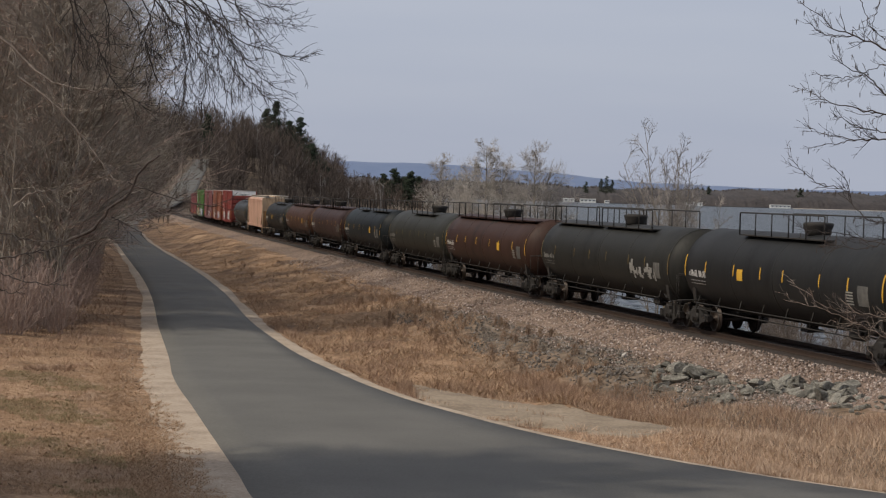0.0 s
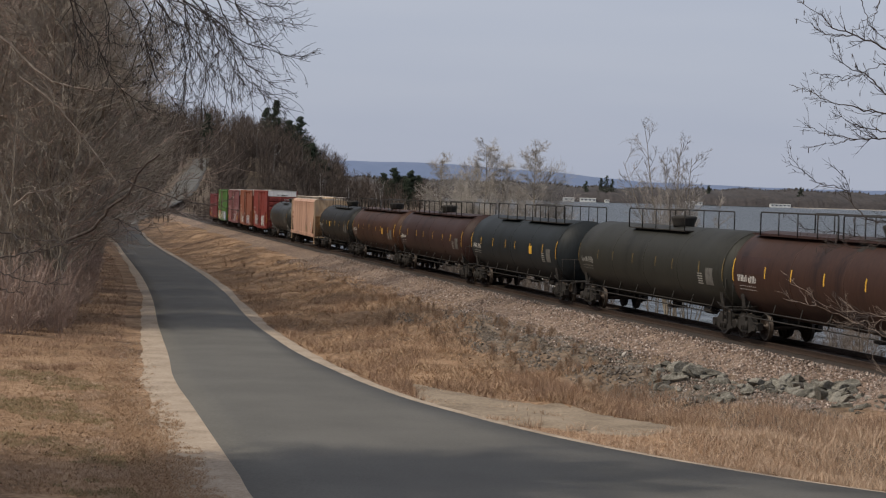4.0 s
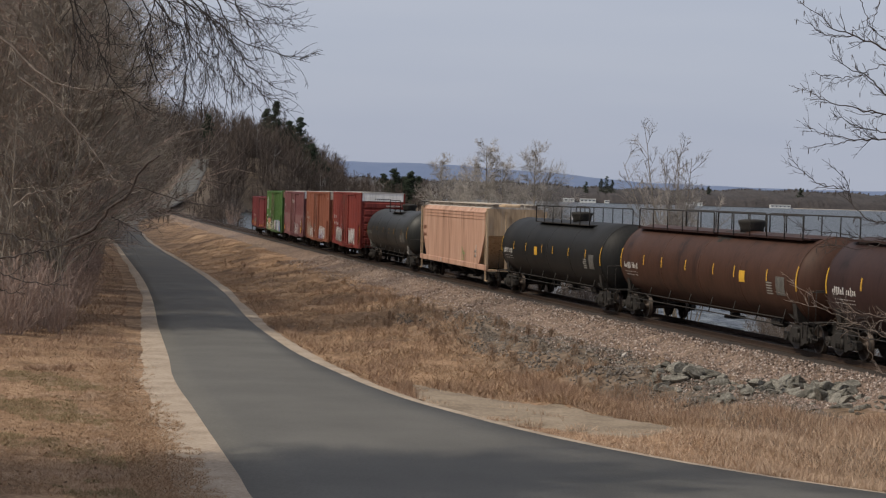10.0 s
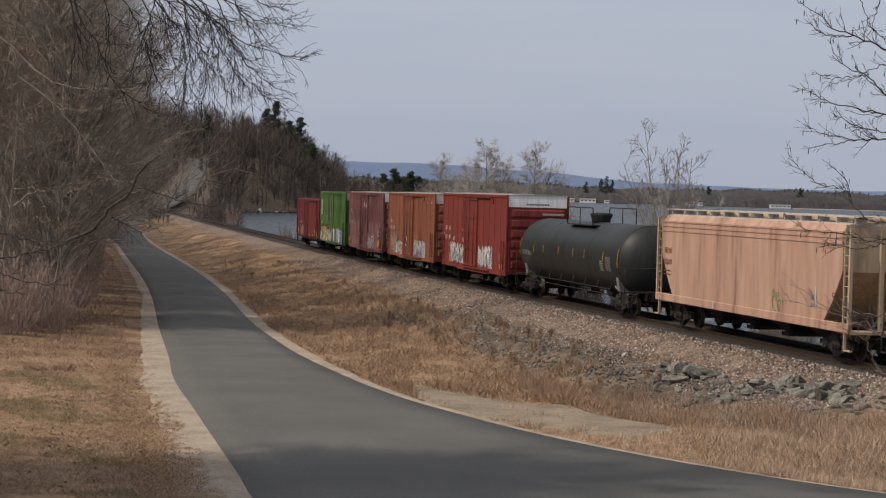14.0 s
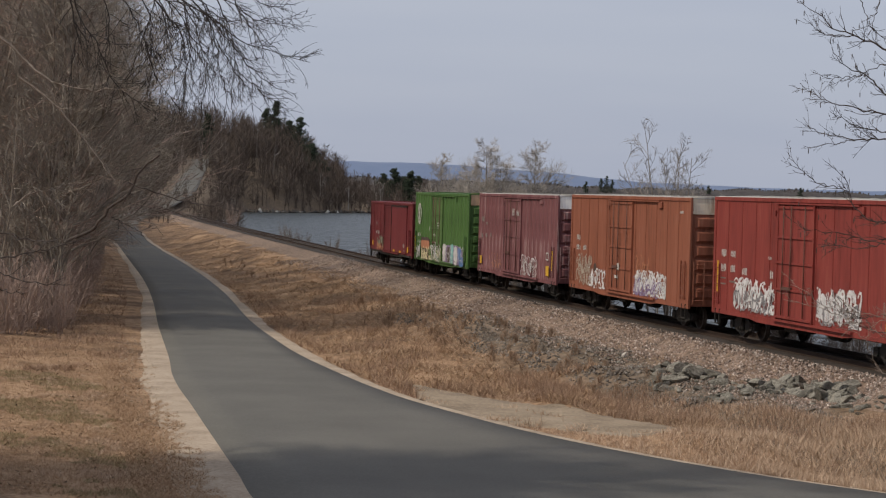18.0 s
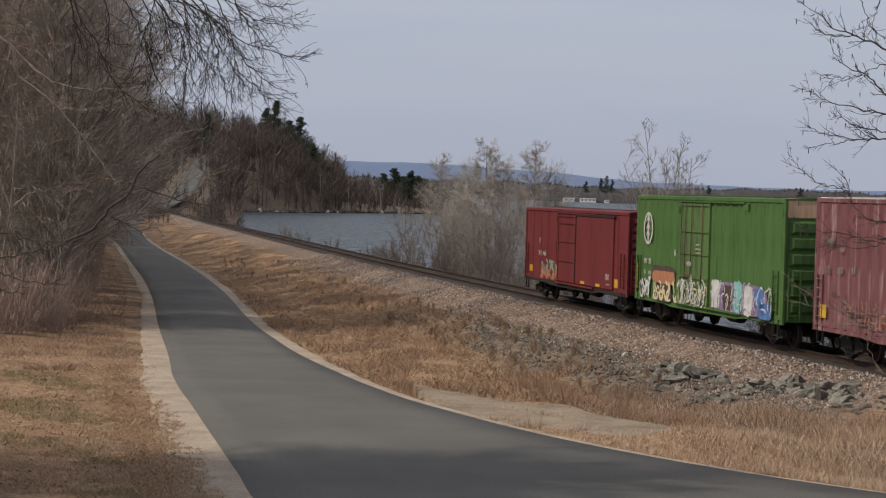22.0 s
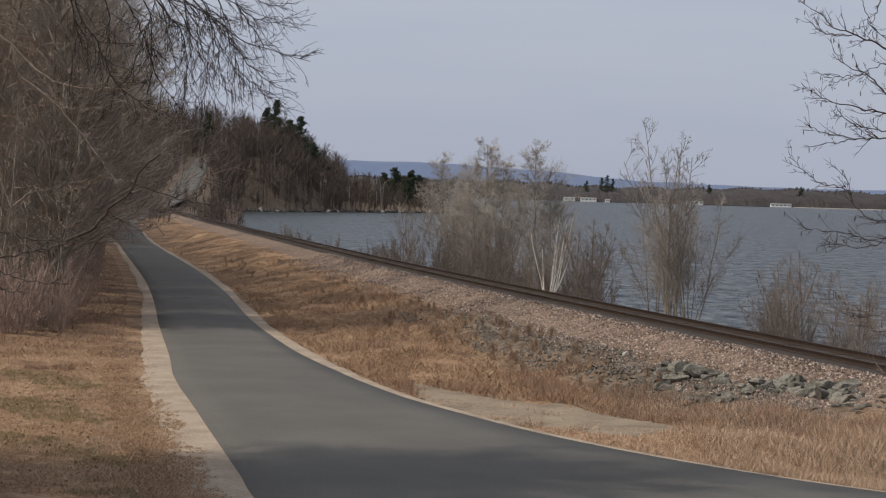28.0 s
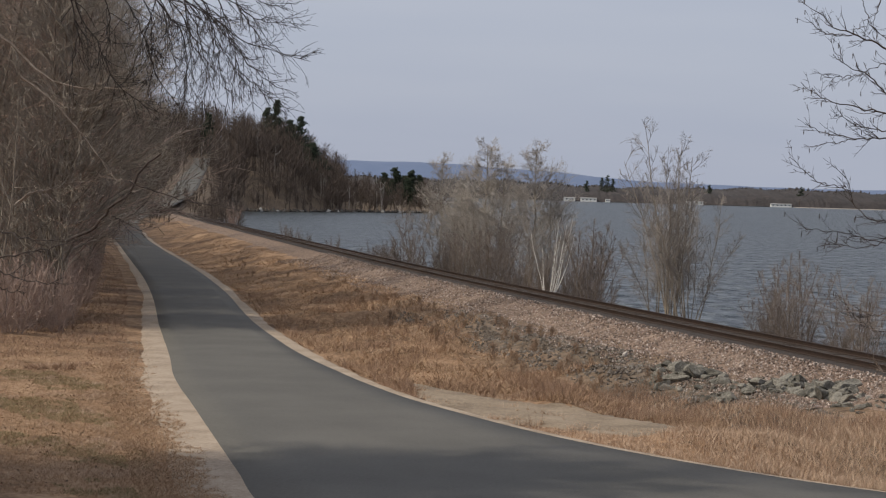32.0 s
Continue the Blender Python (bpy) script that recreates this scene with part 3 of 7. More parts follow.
# -- tank cars --
def tank_car(s15, length, paint_mat, label, radius=1.46, zc=2.2, stripes=True, walk_mat=None, rails=((-3.2, 3.2),), dome=0.6, ledge=False, square=None,
             marks=white_mat, plates=True, stripe_mat=yellow_mat, saddle=None, graffiti=False, patch=None, under=True, seam_tags=True):
    car = tagged(new("tank_car"), label, "tank car", "freight cars of the train")
    half = length / 2
    walk_mat = walk_mat or iron_mat
    n = 48
    prof = [(-half - 0.72, 0.02), (-half - 0.70, 0.35), (-half - 0.62, 0.72), (-half - 0.48, 1.03), (-half - 0.28, 1.27), (-half - 0.1, 1.41), (-half, 1.46)]
    prof = prof + [(x, 1.46) for x in np.linspace(-half, half, 9)[1:-1]] + [(-a, b) for a, b in prof[::-1]]
    k = radius / 1.46
    rings = [[(x, r * k * math.cos(6.2832 * j / n), zc + r * k * math.sin(6.2832 * j / n)) for j in range(n)] for x, r in prof]
    part("tank", Shape().loft(rings, True), paint_mat, car)
    for x in (-half, -half / 2.2, half / 2.2, half, 0.0):
        part("weld_seam", Shape().loft([[(x + d, (radius + e) * math.cos(6.2832 * j / n), zc + (radius + e) * math.sin(6.2832 * j / n)) for j in range(n)] for d, e in ((-0.035, -0.002), (-0.025, 0.006), (0.025, 0.006), (0.035, -0.002))], True, False), paint_mat, car)
    # stub sills, bolsters and trucks
    for w in (-1, 1):
        bx = w * (half - 0.5)
        bogie(car, bx)
        cx = w * (half + 0.95)
        sill = Shape().box(min(bx - w * 1.6, cx), -0.3, 0.62, max(bx - w * 1.6, cx), 0.3, 1.02, 0.02)
        part("stub_sill", sill, iron_mat, car)
        sad = Shape()
        for yy in (-1, 1):
            sad.loft([[(bx - 0.12, yy * 0.2, 0.72), (bx + 0.12, yy * 0.2, 0.72), (bx + 0.12, yy * 0.2, 1.0), (bx - 0.12, yy * 0.2, 1.0)],
                      [(bx - 0.16, yy * 1.2, 0.95), (bx + 0.16, yy * 1.2, 0.95), (bx + 0.16, yy * 1.34, zc - 0.35), (bx - 0.16, yy * 1.34, zc - 0.35)]])
            sad.loft([[(bx - w * 0.05, yy * 1.15, 1.0), (bx + w * 0.05, yy * 1.15, 1.0), (bx + w * 0.05, yy * 1.3, 1.05), (bx - w * 0.05, yy * 1.3, 1.05)],
                      [(bx - w * 0.95, yy * 0.95, 1.1), (bx - w * 0.85, yy * 0.95, 1.1), (bx - w * 0.85, yy * 1.1, 1.15), (bx - w * 0.95, yy * 1.1, 1.15)]])
        part("saddle", sad, saddle or iron_mat, car)
        coupler(car, cx, w)
        # end platform with grab irons and steps
        plat = Shape().box(min(cx - w * 0.45, cx), -1.4, 0.96, max(cx - w * 0.45, cx), 1.4, 1.01)
        for yy in (-1.42, 1.42):
            plat.box(cx - w * 0.2 - 0.2, yy - 0.02, 0.45, cx - w * 0.2 + 0.2, yy + 0.02, 0.49).box(cx - w * 0.2 - 0.2, yy - 0.02, 0.47, cx - w * 0.2 - 0.17, yy + 0.02, 0.98).box(cx - w * 0.2 + 0.17, yy - 0.02, 0.47, cx - w * 0.2 + 0.2, yy + 0.02, 0.98)
        plat.tube([(cx - w * 0.05, -1.38, 1.0), (cx - w * 0.05, -1.38, 1.95), (cx - w * 0.05, 1.38, 1.95), (cx - w * 0.05, 1.38, 1.0)], 0.02, 5)
        part("end_platform", plat, iron_mat, car)
    if under:
        lo = Shape()
        for yy in (-1.42, 1.42):
            lo.tube([(-half + 1.0, yy, 1.02), (half - 1.0, yy, 1.02)], 0.022, 5).tube([(-half + 1.0, yy, 0.80), (half - 1.0, yy, 0.80)], 0.022, 5)
            for x in np.linspace(-half + 1.2, half - 1.2, 8):
                lo.tube([(x, yy, 0.80), (x, yy * 0.9, 1.3)], 0.018, 4)
        part("side_handrail", lo, iron_mat, car)
        part("bottom_outlet", Shape().tube([(0, 0, 0.55), (0, 0, 0.9)], 0.2, 10).box(-0.3, -0.3, 0.5, 0.3, 0.3, 0.6, 0.03), iron_mat, car)
        part("brake_cylinder", Shape().tube([(half - 4.0, -0.5, 0.75), (half - 3.2, -0.5, 0.75)], 0.17, 10).tube([(half - 3.2, -0.5, 0.75), (half - 1.6, -0.4, 0.7)], 0.03, 5), iron_mat, car)
    top = zc + radius
    # top platform and its railing
    for a, b in rails:
        part("top_platform", Shape().box(a, -0.95, top - 0.16, b, -0.45, top - 0.12).box(a, 0.45, top - 0.16, b, 0.95, top - 0.12), walk_mat, car)
        r = Shape()
        count = max(2, int(round((b - a) / 1.6)))
        for yy in (-0.97, 0.97):
            r.tube([(a, yy, top - 0.14), (a, yy, top + 0.55), (a + 0.06, yy, top + 0.62), (b - 0.06, yy, top + 0.62), (b, yy, top + 0.55), (b, yy, top - 0.14)], 0.026, 5)
            for i in range(1, count):
                x = a + (b - a) * i / count
                r.tube([(x, yy, top - 0.14), (x, yy, top + 0.62)], 0.022, 5)
        part("railing", r, iron_mat, car)
    # manway bonnet: a dark bowl, wider at its top
    if dome:
        rr = [[(d[0] * math.cos(6.2832 * j / 16) + dome, d[0] * math.sin(6.2832 * j / 16), top + d[1]) for j in range(16)] for d in ((0.40, -0.08), (0.42, 0.1), (0.48, 0.26), (0.50, 0.34), (0.46, 0.38), (0.22, 0.41))]
        part("manway_bonnet", Shape().loft(rr, True), iron_mat, car, "black domed manway cover")
    if ledge:
        part("running_board", Shape().box(-half + 0.3, -0.9, top - 0.14, half - 0.3, -0.5, top - 0.08).box(-half + 0.3, 0.5, top - 0.14, half - 0.3, 0.9, top - 0.08), walk_mat, car)
        part("spill_stain", stain_patch(dome - 1.2, zc, radius), iron_mat, car, "dark spill stain below the manway")
    # ladder on the near and the far side
    lad = Shape()
    for yy in (-1, 1):
        for x in (dome + 1.0, dome + 1.45):
            lad.tube([(x, yy * (radius + 0.09), 1.3), (x, yy * (radius + 0.09), zc + 0.1), (x, yy * (radius * 0.86), zc + radius * 0.62), (x, yy * 0.95, top - 0.1)], 0.02, 4)
    if not stripes:
        part("ladder", lad, iron_mat, car)
    if stripes:
        n_str = 8
        for i in range(n_str):
            x = -half + length * i / (n_str - 1)
            tall = 0.27 if i in (0, n_str - 1) else 0.13
            if i not in (0, n_str - 1):
                x += 0.3 * math.sin(i * 2.3 + s15)
            part("reflective_stripe", arc_patch(x, 0.08, radius + 0.008, zc, -tall + 0.08, tall + 0.08), stripe_mat, car)
    if square is not None:
        part("placard", arc_patch(square, 0.52, radius + 0.008, zc, -0.14, 0.12), yellow_mat, car, "yellow square placard")
    if seam_tags:
        ss = Shape()
        rnd = random.Random(int(s15 * 10))
        for i in range(11):
            x = -half + 0.5 + i * 0.145 + (0.12 if i > 5 else 0)
            arc_into(ss, x, rnd.uniform(0.055, 0.09), radius + 0.007, zc, -0.17 - rnd.choice((0, 0, 0.02)), -0.02 - rnd.choice((0, 0, 0.05)))
        for j in range(2):
            for i in range(9):
                arc_into(ss, -half + 0.6 + i * 0.17, 0.1, radius + 0.007, zc, -0.28 - 0.08 * j, -0.265 - 0.08 * j)
        tagged(part("lettering", ss, marks, car), kind="stuff")
    if plates:
        pl = Shape()
        arc_into(pl, half - 1.35, 0.75, radius + 0.007, zc, -0.33, 0.08)
        part("data_panel", pl, speckled("grimy_panel", [(0.05, 0.048, 0.045), (0.12, 0.115, 0.105)], 4, 20, 0.7, 0, 0), car, "faded grey data panel")
        p2 = Shape()
        for j in range(5):
            arc_into(p2, half - 2.3, 0.5, radius + 0.007, zc, -0.33 + 0.06 * j, -0.30 + 0.06 * j)
        tagged(part("data_lines", p2, faded_mat, car), kind="stuff")
    if graffiti:
        g = Shape()
        r = random.Random(5)
        for i in range(16):
            x = half - 4.6 + i * 0.2
            a0 = r.uniform(-0.42, -0.2)
            arc_into(g, x, r.uniform(0.08, 0.3), radius + 0.009 + 0.0004 * i, zc, a0, a0 + r.uniform(0.05, 0.34))
        tagged(part("graffiti", g, faded_mat, car, "pale spray-painted tag"), kind="stuff")
    if patch:
        part("paint_patch", arc_patch(patch[0], patch[1], radius + 0.005, zc, patch[2], patch[3]), patch[4], car, "paint patch of another tone")
    TRAIN.append((car, s15))
    return car


def arc_into(shape, x, w, r, zc, a0, a1, n=7):
    """A patch that follows the tank's round on its near side, angles from the horizontal."""
    v = []
    for i in range(n + 1):
        a = a0 + (a1 - a0) * i / n
        v += [(x - w / 2, -r * math.cos(a), zc + r * math.sin(a)), (x + w / 2, -r * math.cos(a), zc + r * math.sin(a))]
    shape.add(v, [(2 * i, 2 * i + 1, 2 * i + 3, 2 * i + 2) for i in range(n)], True)


def arc_patch(x, w, r, zc, a0, a1):
    s = Shape()
    arc_into(s, x, w, r, zc, a0, a1)
    return s


def stain_patch(x, zc, r):
    s = Shape()
    rnd = random.Random(3)
    for i in range(9):
        arc_into(s, x + i * 0.2, 0.24, r + 0.006 + 0.0004 * i, zc, 1.05 - rnd.uniform(0.02, 0.22) - (0.12 if 2 < i < 7 else 0), 1.32)
    return s


black_tank = paint("black_tank_paint", (0.0125, 0.0128, 0.013), (0.008, 0.008, 0.008), (0.019, 0.018, 0.017), 0.58, shine=0.2)
grey_tank = paint("sooty_grey_tank_paint", (0.016, 0.016, 0.0144), (0.0088, 0.0088, 0.008), (0.0224, 0.0208, 0.0176), 0.58, shine=0.2)
olive_tank = paint("dull_olive_black_paint", (0.0213, 0.0213, 0.0179), (0.0127, 0.0127, 0.011), (0.0263, 0.0255, 0.0213), 0.58, shine=0.2)
blue_tank = paint("blue_grey_tank_paint", (0.0119, 0.0153, 0.0179), (0.00765, 0.00935, 0.0102), (0.0161, 0.0195, 0.0213), 0.58, shine=0.2)
maroon_tank = paint("dark_maroon_tank_paint", (0.031, 0.016, 0.0145), (0.016, 0.009, 0.008), (0.042, 0.022, 0.018), 0.58, shine=0.2)
brown_tank = paint("rust_brown_tank_paint", (0.047, 0.022, 0.0145), (0.023, 0.012, 0.009), (0.062, 0.030, 0.020), 0.58, shine=0.2)
red_brown_tank = paint("red_brown_tank_paint", (0.034, 0.0165, 0.012), (0.017, 0.009, 0.008), (0.046, 0.023, 0.016), 0.58, shine=0.2)

tank_car(-111.1, 16.8, black_tank, "glossy black tank car with yellow reflective stripes", rails=((-4.3, 3.0),), dome=0.2, square=-2.9)
tank_car(-91.6, 18.2, grey_tank, "sooty dark grey tank car with pale graffiti", rails=((-8.6, -1.6), (-1.2, 5.6)), dome=0.4, stripes=True, stripe_mat=speckled("dirty_yellow", [(0.06, 0.045, 0.02), (0.16, 0.11, 0.03)], 5, 30, 0.7, 0, 0), graffiti=True, marks=faded_mat)
tank_car(-70.2, 18.3, red_brown_tank, "dark red-brown tank car with a full-length top walkway", rails=((-8.0, -1.6), (-1.2, 6.6)), dome=0.6, ledge=True, walk_mat=maroon_tank, square=3.6,
         patch=(-7.3, 2.6, 0.02, 0.42, maroon_tank))
tank_car(-51.1, 17.8, olive_tank, "dull olive-black tank car streaked with dirt", rails=((-3.4, 3.4),), dome=0.5, stripe_mat=speckled("dirty_yellow", [(0.06, 0.045, 0.02), (0.16, 0.11, 0.03)], 5, 30, 0.7, 0, 0), marks=faded_mat)
tank_car(-29.8, 17.2, blue_tank, "blue-grey tank car with yellow stripes and a top platform", rails=((-4.6, -0.7), (0.9, 8.2)), dome=0.0, square=4.0)
tank_car(-9.2, 18.8, maroon_tank, "dark maroon tank car with twin top railings", rails=((-5.6, 0.8), (1.2, 7.0)), dome=-1.2, ledge=True, walk_mat=maroon_tank)
tank_car(11.7, 18.3, brown_tank, "rusty brown tank car with a full-length top walkway", rails=((-8.4, 0.2), (0.6, 8.4)), dome=1.4, ledge=True, walk_mat=maroon_tank, square=4.4)
tank_car(32.4, 17.2, black_tank, "satin black tank car with a yellow placard", rails=((-3.9, 5.2),), dome=0.6, square=-2.0)
tank_car(75.0, 15.9, paint("charcoal_tank_paint", (0.0221, 0.0238, 0.0238), (0.0145, 0.0153, 0.0153), (0.0289, 0.0306, 0.0298), 0.5), "short charcoal grey tank car with a caged top fitting", rails=((-1.4, 2.6),), dome=0.6,
         stripe_mat=speckled("orange_yellow", [(0.25, 0.13, 0.02), (0.4, 0.21, 0.03)], 5, 30, 0.7, 0, 0), marks=faded_mat, saddle=grey_mat)


# -- covered hopper --
def covered_hopper(s15):
    car = tagged(new("covered_hopper"), "tan covered hopper car with rust streaks and roof hatches", "hopper car", "freight cars of the train")
    tan = paint("faded_tan_paint", (0.4, 0.243, 0.18), (0.27, 0.15, 0.105), (0.49, 0.345, 0.268), 0.65, 0.14, fine=3.2)
    cream = paint("cream_paint", (0.423, 0.315, 0.2115), (0.297, 0.207, 0.135), (0.468, 0.378, 0.279), 0.65)
    pale = paint("pale_grey_roof", (0.42, 0.38, 0.34), (0.3, 0.27, 0.24), (0.5, 0.46, 0.42), 0.7)
    half = 8.3
    # side sheets, cut away at the lower corners
    for w in (-1, 1):
        s = Shape()
        y = w * 1.52
        outline = [(-half + 1.3, 1.35), (half - 1.3, 1.35), (half - 0.75, 1.9), (half - 0.1, 2.8), (half, 3.0), (half, 4.2), (-half, 4.2), (-half, 3.0), (-half + 0.1, 2.8), (-half + 0.75, 1.9)]
        s.loft([[(a, y + 0.03, b) for a, b in outline], [(a, y - 0.03, b) for a, b in outline]])
        s.loft([[(-half, y, 4.2), (half, y, 4.2), (half, y - w * 0.03, 4.2), (-half, y - w * 0.03, 4.2)], [(-half, y - w * 0.16, 4.45), (half, y - w * 0.16, 4.45), (half, y - w * 0.19, 4.45), (-half, y - w * 0.19, 4.45)]])
        part("side_sheet", s, tan, car)
        for z0, z1 in ((3.82, 3.88), (4.0, 4.05), (4.17, 4.23)):
            part("side_ridge", Shape().box(-half, y - 0.055, z0, half, y + 0.055, z1), tan, car)
        part("side_sill", Shape().box(-half - 0.57, y - 0.06, 1.08, half + 0.57, y + 0.06, 1.36, 0.02), tan, car)
        for k in (-1, 1):
            post = Shape().box(k * (half + 0.52) - 0.05, y - 0.05, 1.1, k * (half + 0.52) + 0.05, y + 0.05, 4.35)
            post.box(k * (half + 0.47) - 0.25, y - 0.04, 0.55, k * (half + 0.47) + 0.25, y + 0.04, 0.59).box(k * (half + 0.25) - 0.03, y - 0.04, 0.55, k * (half + 0.25) + 0.03, y + 0.04, 1.1)
            part("corner_post", post, cream, car)
            lad = Shape()
            for i in range(9):
                z = 1.55 + i * 0.32
                lad.tube([(k * (half + 0.52), y, z), (k * (half + 0.1), y, z)], 0.018, 5)
            lad.box(k * (half + 0.1) - 0.025, y - 0.025, 1.3, k * (half + 0.1) + 0.025, y + 0.025, 4.3)
            part("ladder", lad, cream, car)
    for k in (-1, 1):
        end = Shape()
        end.loft([[(k * (half + 0.02), -1.5, 2.95), (k * (half + 0.02), 1.5, 2.95), (k * (half + 0.02), 1.5, 4.42), (k * (half + 0.02), -1.5, 4.42)],
                  [(k * (half + 0.06), -1.5, 2.95), (k * (half + 0.06), 1.5, 2.95), (k * (half + 0.06), 1.5, 4.42), (k * (half + 0.06), -1.5, 4.42)]])
        part("end_sheet", end, cream, car)
        slope = Shape().loft([[(k * (half + 0.02), -1.45, 2.95), (k * (half + 0.02), 1.45, 2.95), (k * (half - 0.03), 1.45, 2.9), (k * (half - 0.03), -1.45, 2.9)],
                              [(k * (half - 2.3), -1.45, 1.15), (k * (half - 2.3), 1.45, 1.15), (k * (half - 2.35), 1.45, 1.1), (k * (half - 2.35), -1.45, 1.1)]])
        part("slope_sheet", slope, cream, car)
        br = Shape()
        for yy in (-0.5, 0.5):
            br.box(k * (half + 0.42) - 0.06, yy - 0.06, 1.1, k * (half + 0.42) + 0.06, yy + 0.06, 4.3)
        br.box(min(k * (half - 0.4), k * (half + 0.57)), -1.5, 1.05, max(k * (half - 0.4), k * (half + 0.57)), 1.5, 1.12)
        part("end_frame", br, cream, car)
        bogie(car, k * 7.2)
        coupler(car, k * (half + 0.57), k)
    roof = Shape()
    ring = [(-1.36, 4.45), (-0.9, 4.52), (0.9, 4.52), (1.36, 4.45), (1.36, 4.40), (-1.36, 4.40)]
    roof.loft([[(-half, a, b) for a, b in ring], [(half, a, b) for a, b in ring]])
    part("roof", roof, pale, car)
    walk_ = Shape()
    for w in (-1, 1):
        walk_.box(-half - 0.5, w * 1.02 - 0.2, 4.66, half + 0.5, w * 1.02 + 0.2, 4.70)
        for i in range(13):
            x = -half + 2 * half * i / 12
            walk_.box(x - 0.03, w * 1.02 - 0.18, 4.42, x + 0.03, w * 1.02 + 0.18, 4.66)
    part("roof_walk", walk_, pale, car)
    for i in range(8):
        x = -half + 1.2 + i * (2 * half - 2.4) / 7
        part("hatch", Shape().box(x - 0.75, -0.4, 4.5, x + 0.75, 0.4, 4.68, 0.05), cream, car, "whitish roof hatch cover")
    for i in range(4):
        x = -4.8 + i * 3.2
        b = Shape().loft([[(x - 0.28, -0.4, 0.42), (x + 0.28, -0.4, 0.42), (x + 0.28, 0.4, 0.42), (x - 0.28, 0.4, 0.42)],
                          [(x - 1.5, -1.35, 1.3), (x + 1.5, -1.35, 1.3), (x + 1.5, 1.35, 1.3), (x - 1.5, 1.35, 1.3)]])
        b.box(x - 0.36, -0.55, 0.32, x + 0.36, 0.55, 0.44)
        part("discharge_bay", b, iron_mat, car)
    bars(car, "lettering", -1.56, [(-8.0, 2.95, 0.9, 0.28, 3), (-8.0, 2.5, 0.9, 0.28, 4), (-8.0, 2.25, 0.8, 0.07, 5), (-8.0, 2.1, 0.8, 0.07, 5)], speckled("dark_lettering", [(0.2, 0.09, 0.06), (0.28, 0.13, 0.08)], 3, 20, 0.7, 0, 0))
    bars(car, "stencil", -1.56, [(6.0, 1.95, 0.5, 0.2, 3), (6.0, 1.7, 0.5, 0.16, 2)], faded_mat)
    part("reflective_stripe", Shape().box(-2.6, -1.597, 1.12, -2.5, -1.585, 1.34), white_mat, car)
    part("reflective_stripe", Shape().box(6.35, -1.567, 1.75, 6.43, -1.552, 2.4), white_mat, car)
    strokes(car, "green_spill", -1.565, 2.8, 3.7, 1.4, 2.3, speckled("green_spill_paint", [(0.2, 0.25, 0.1), (0.3, 0.33, 0.16)], 4, 20, 0.8, 0, 0), 5, 0.1, 8)
    # the body sits low on its trucks
    for ob in car.children:
        if ob.data and ob.name.split(".")[0] not in ("coupler", "air_hose", "discharge_bay"):
            for v_ in ob.data.vertices:
                v_.co.z = (v_.co.z if v_.co.z < 1.4 else 1.4 + (v_.co.z - 1.4) * 0.94) - 0.18
    TRAIN.append((car, s15))


covered_hopper(52.8)


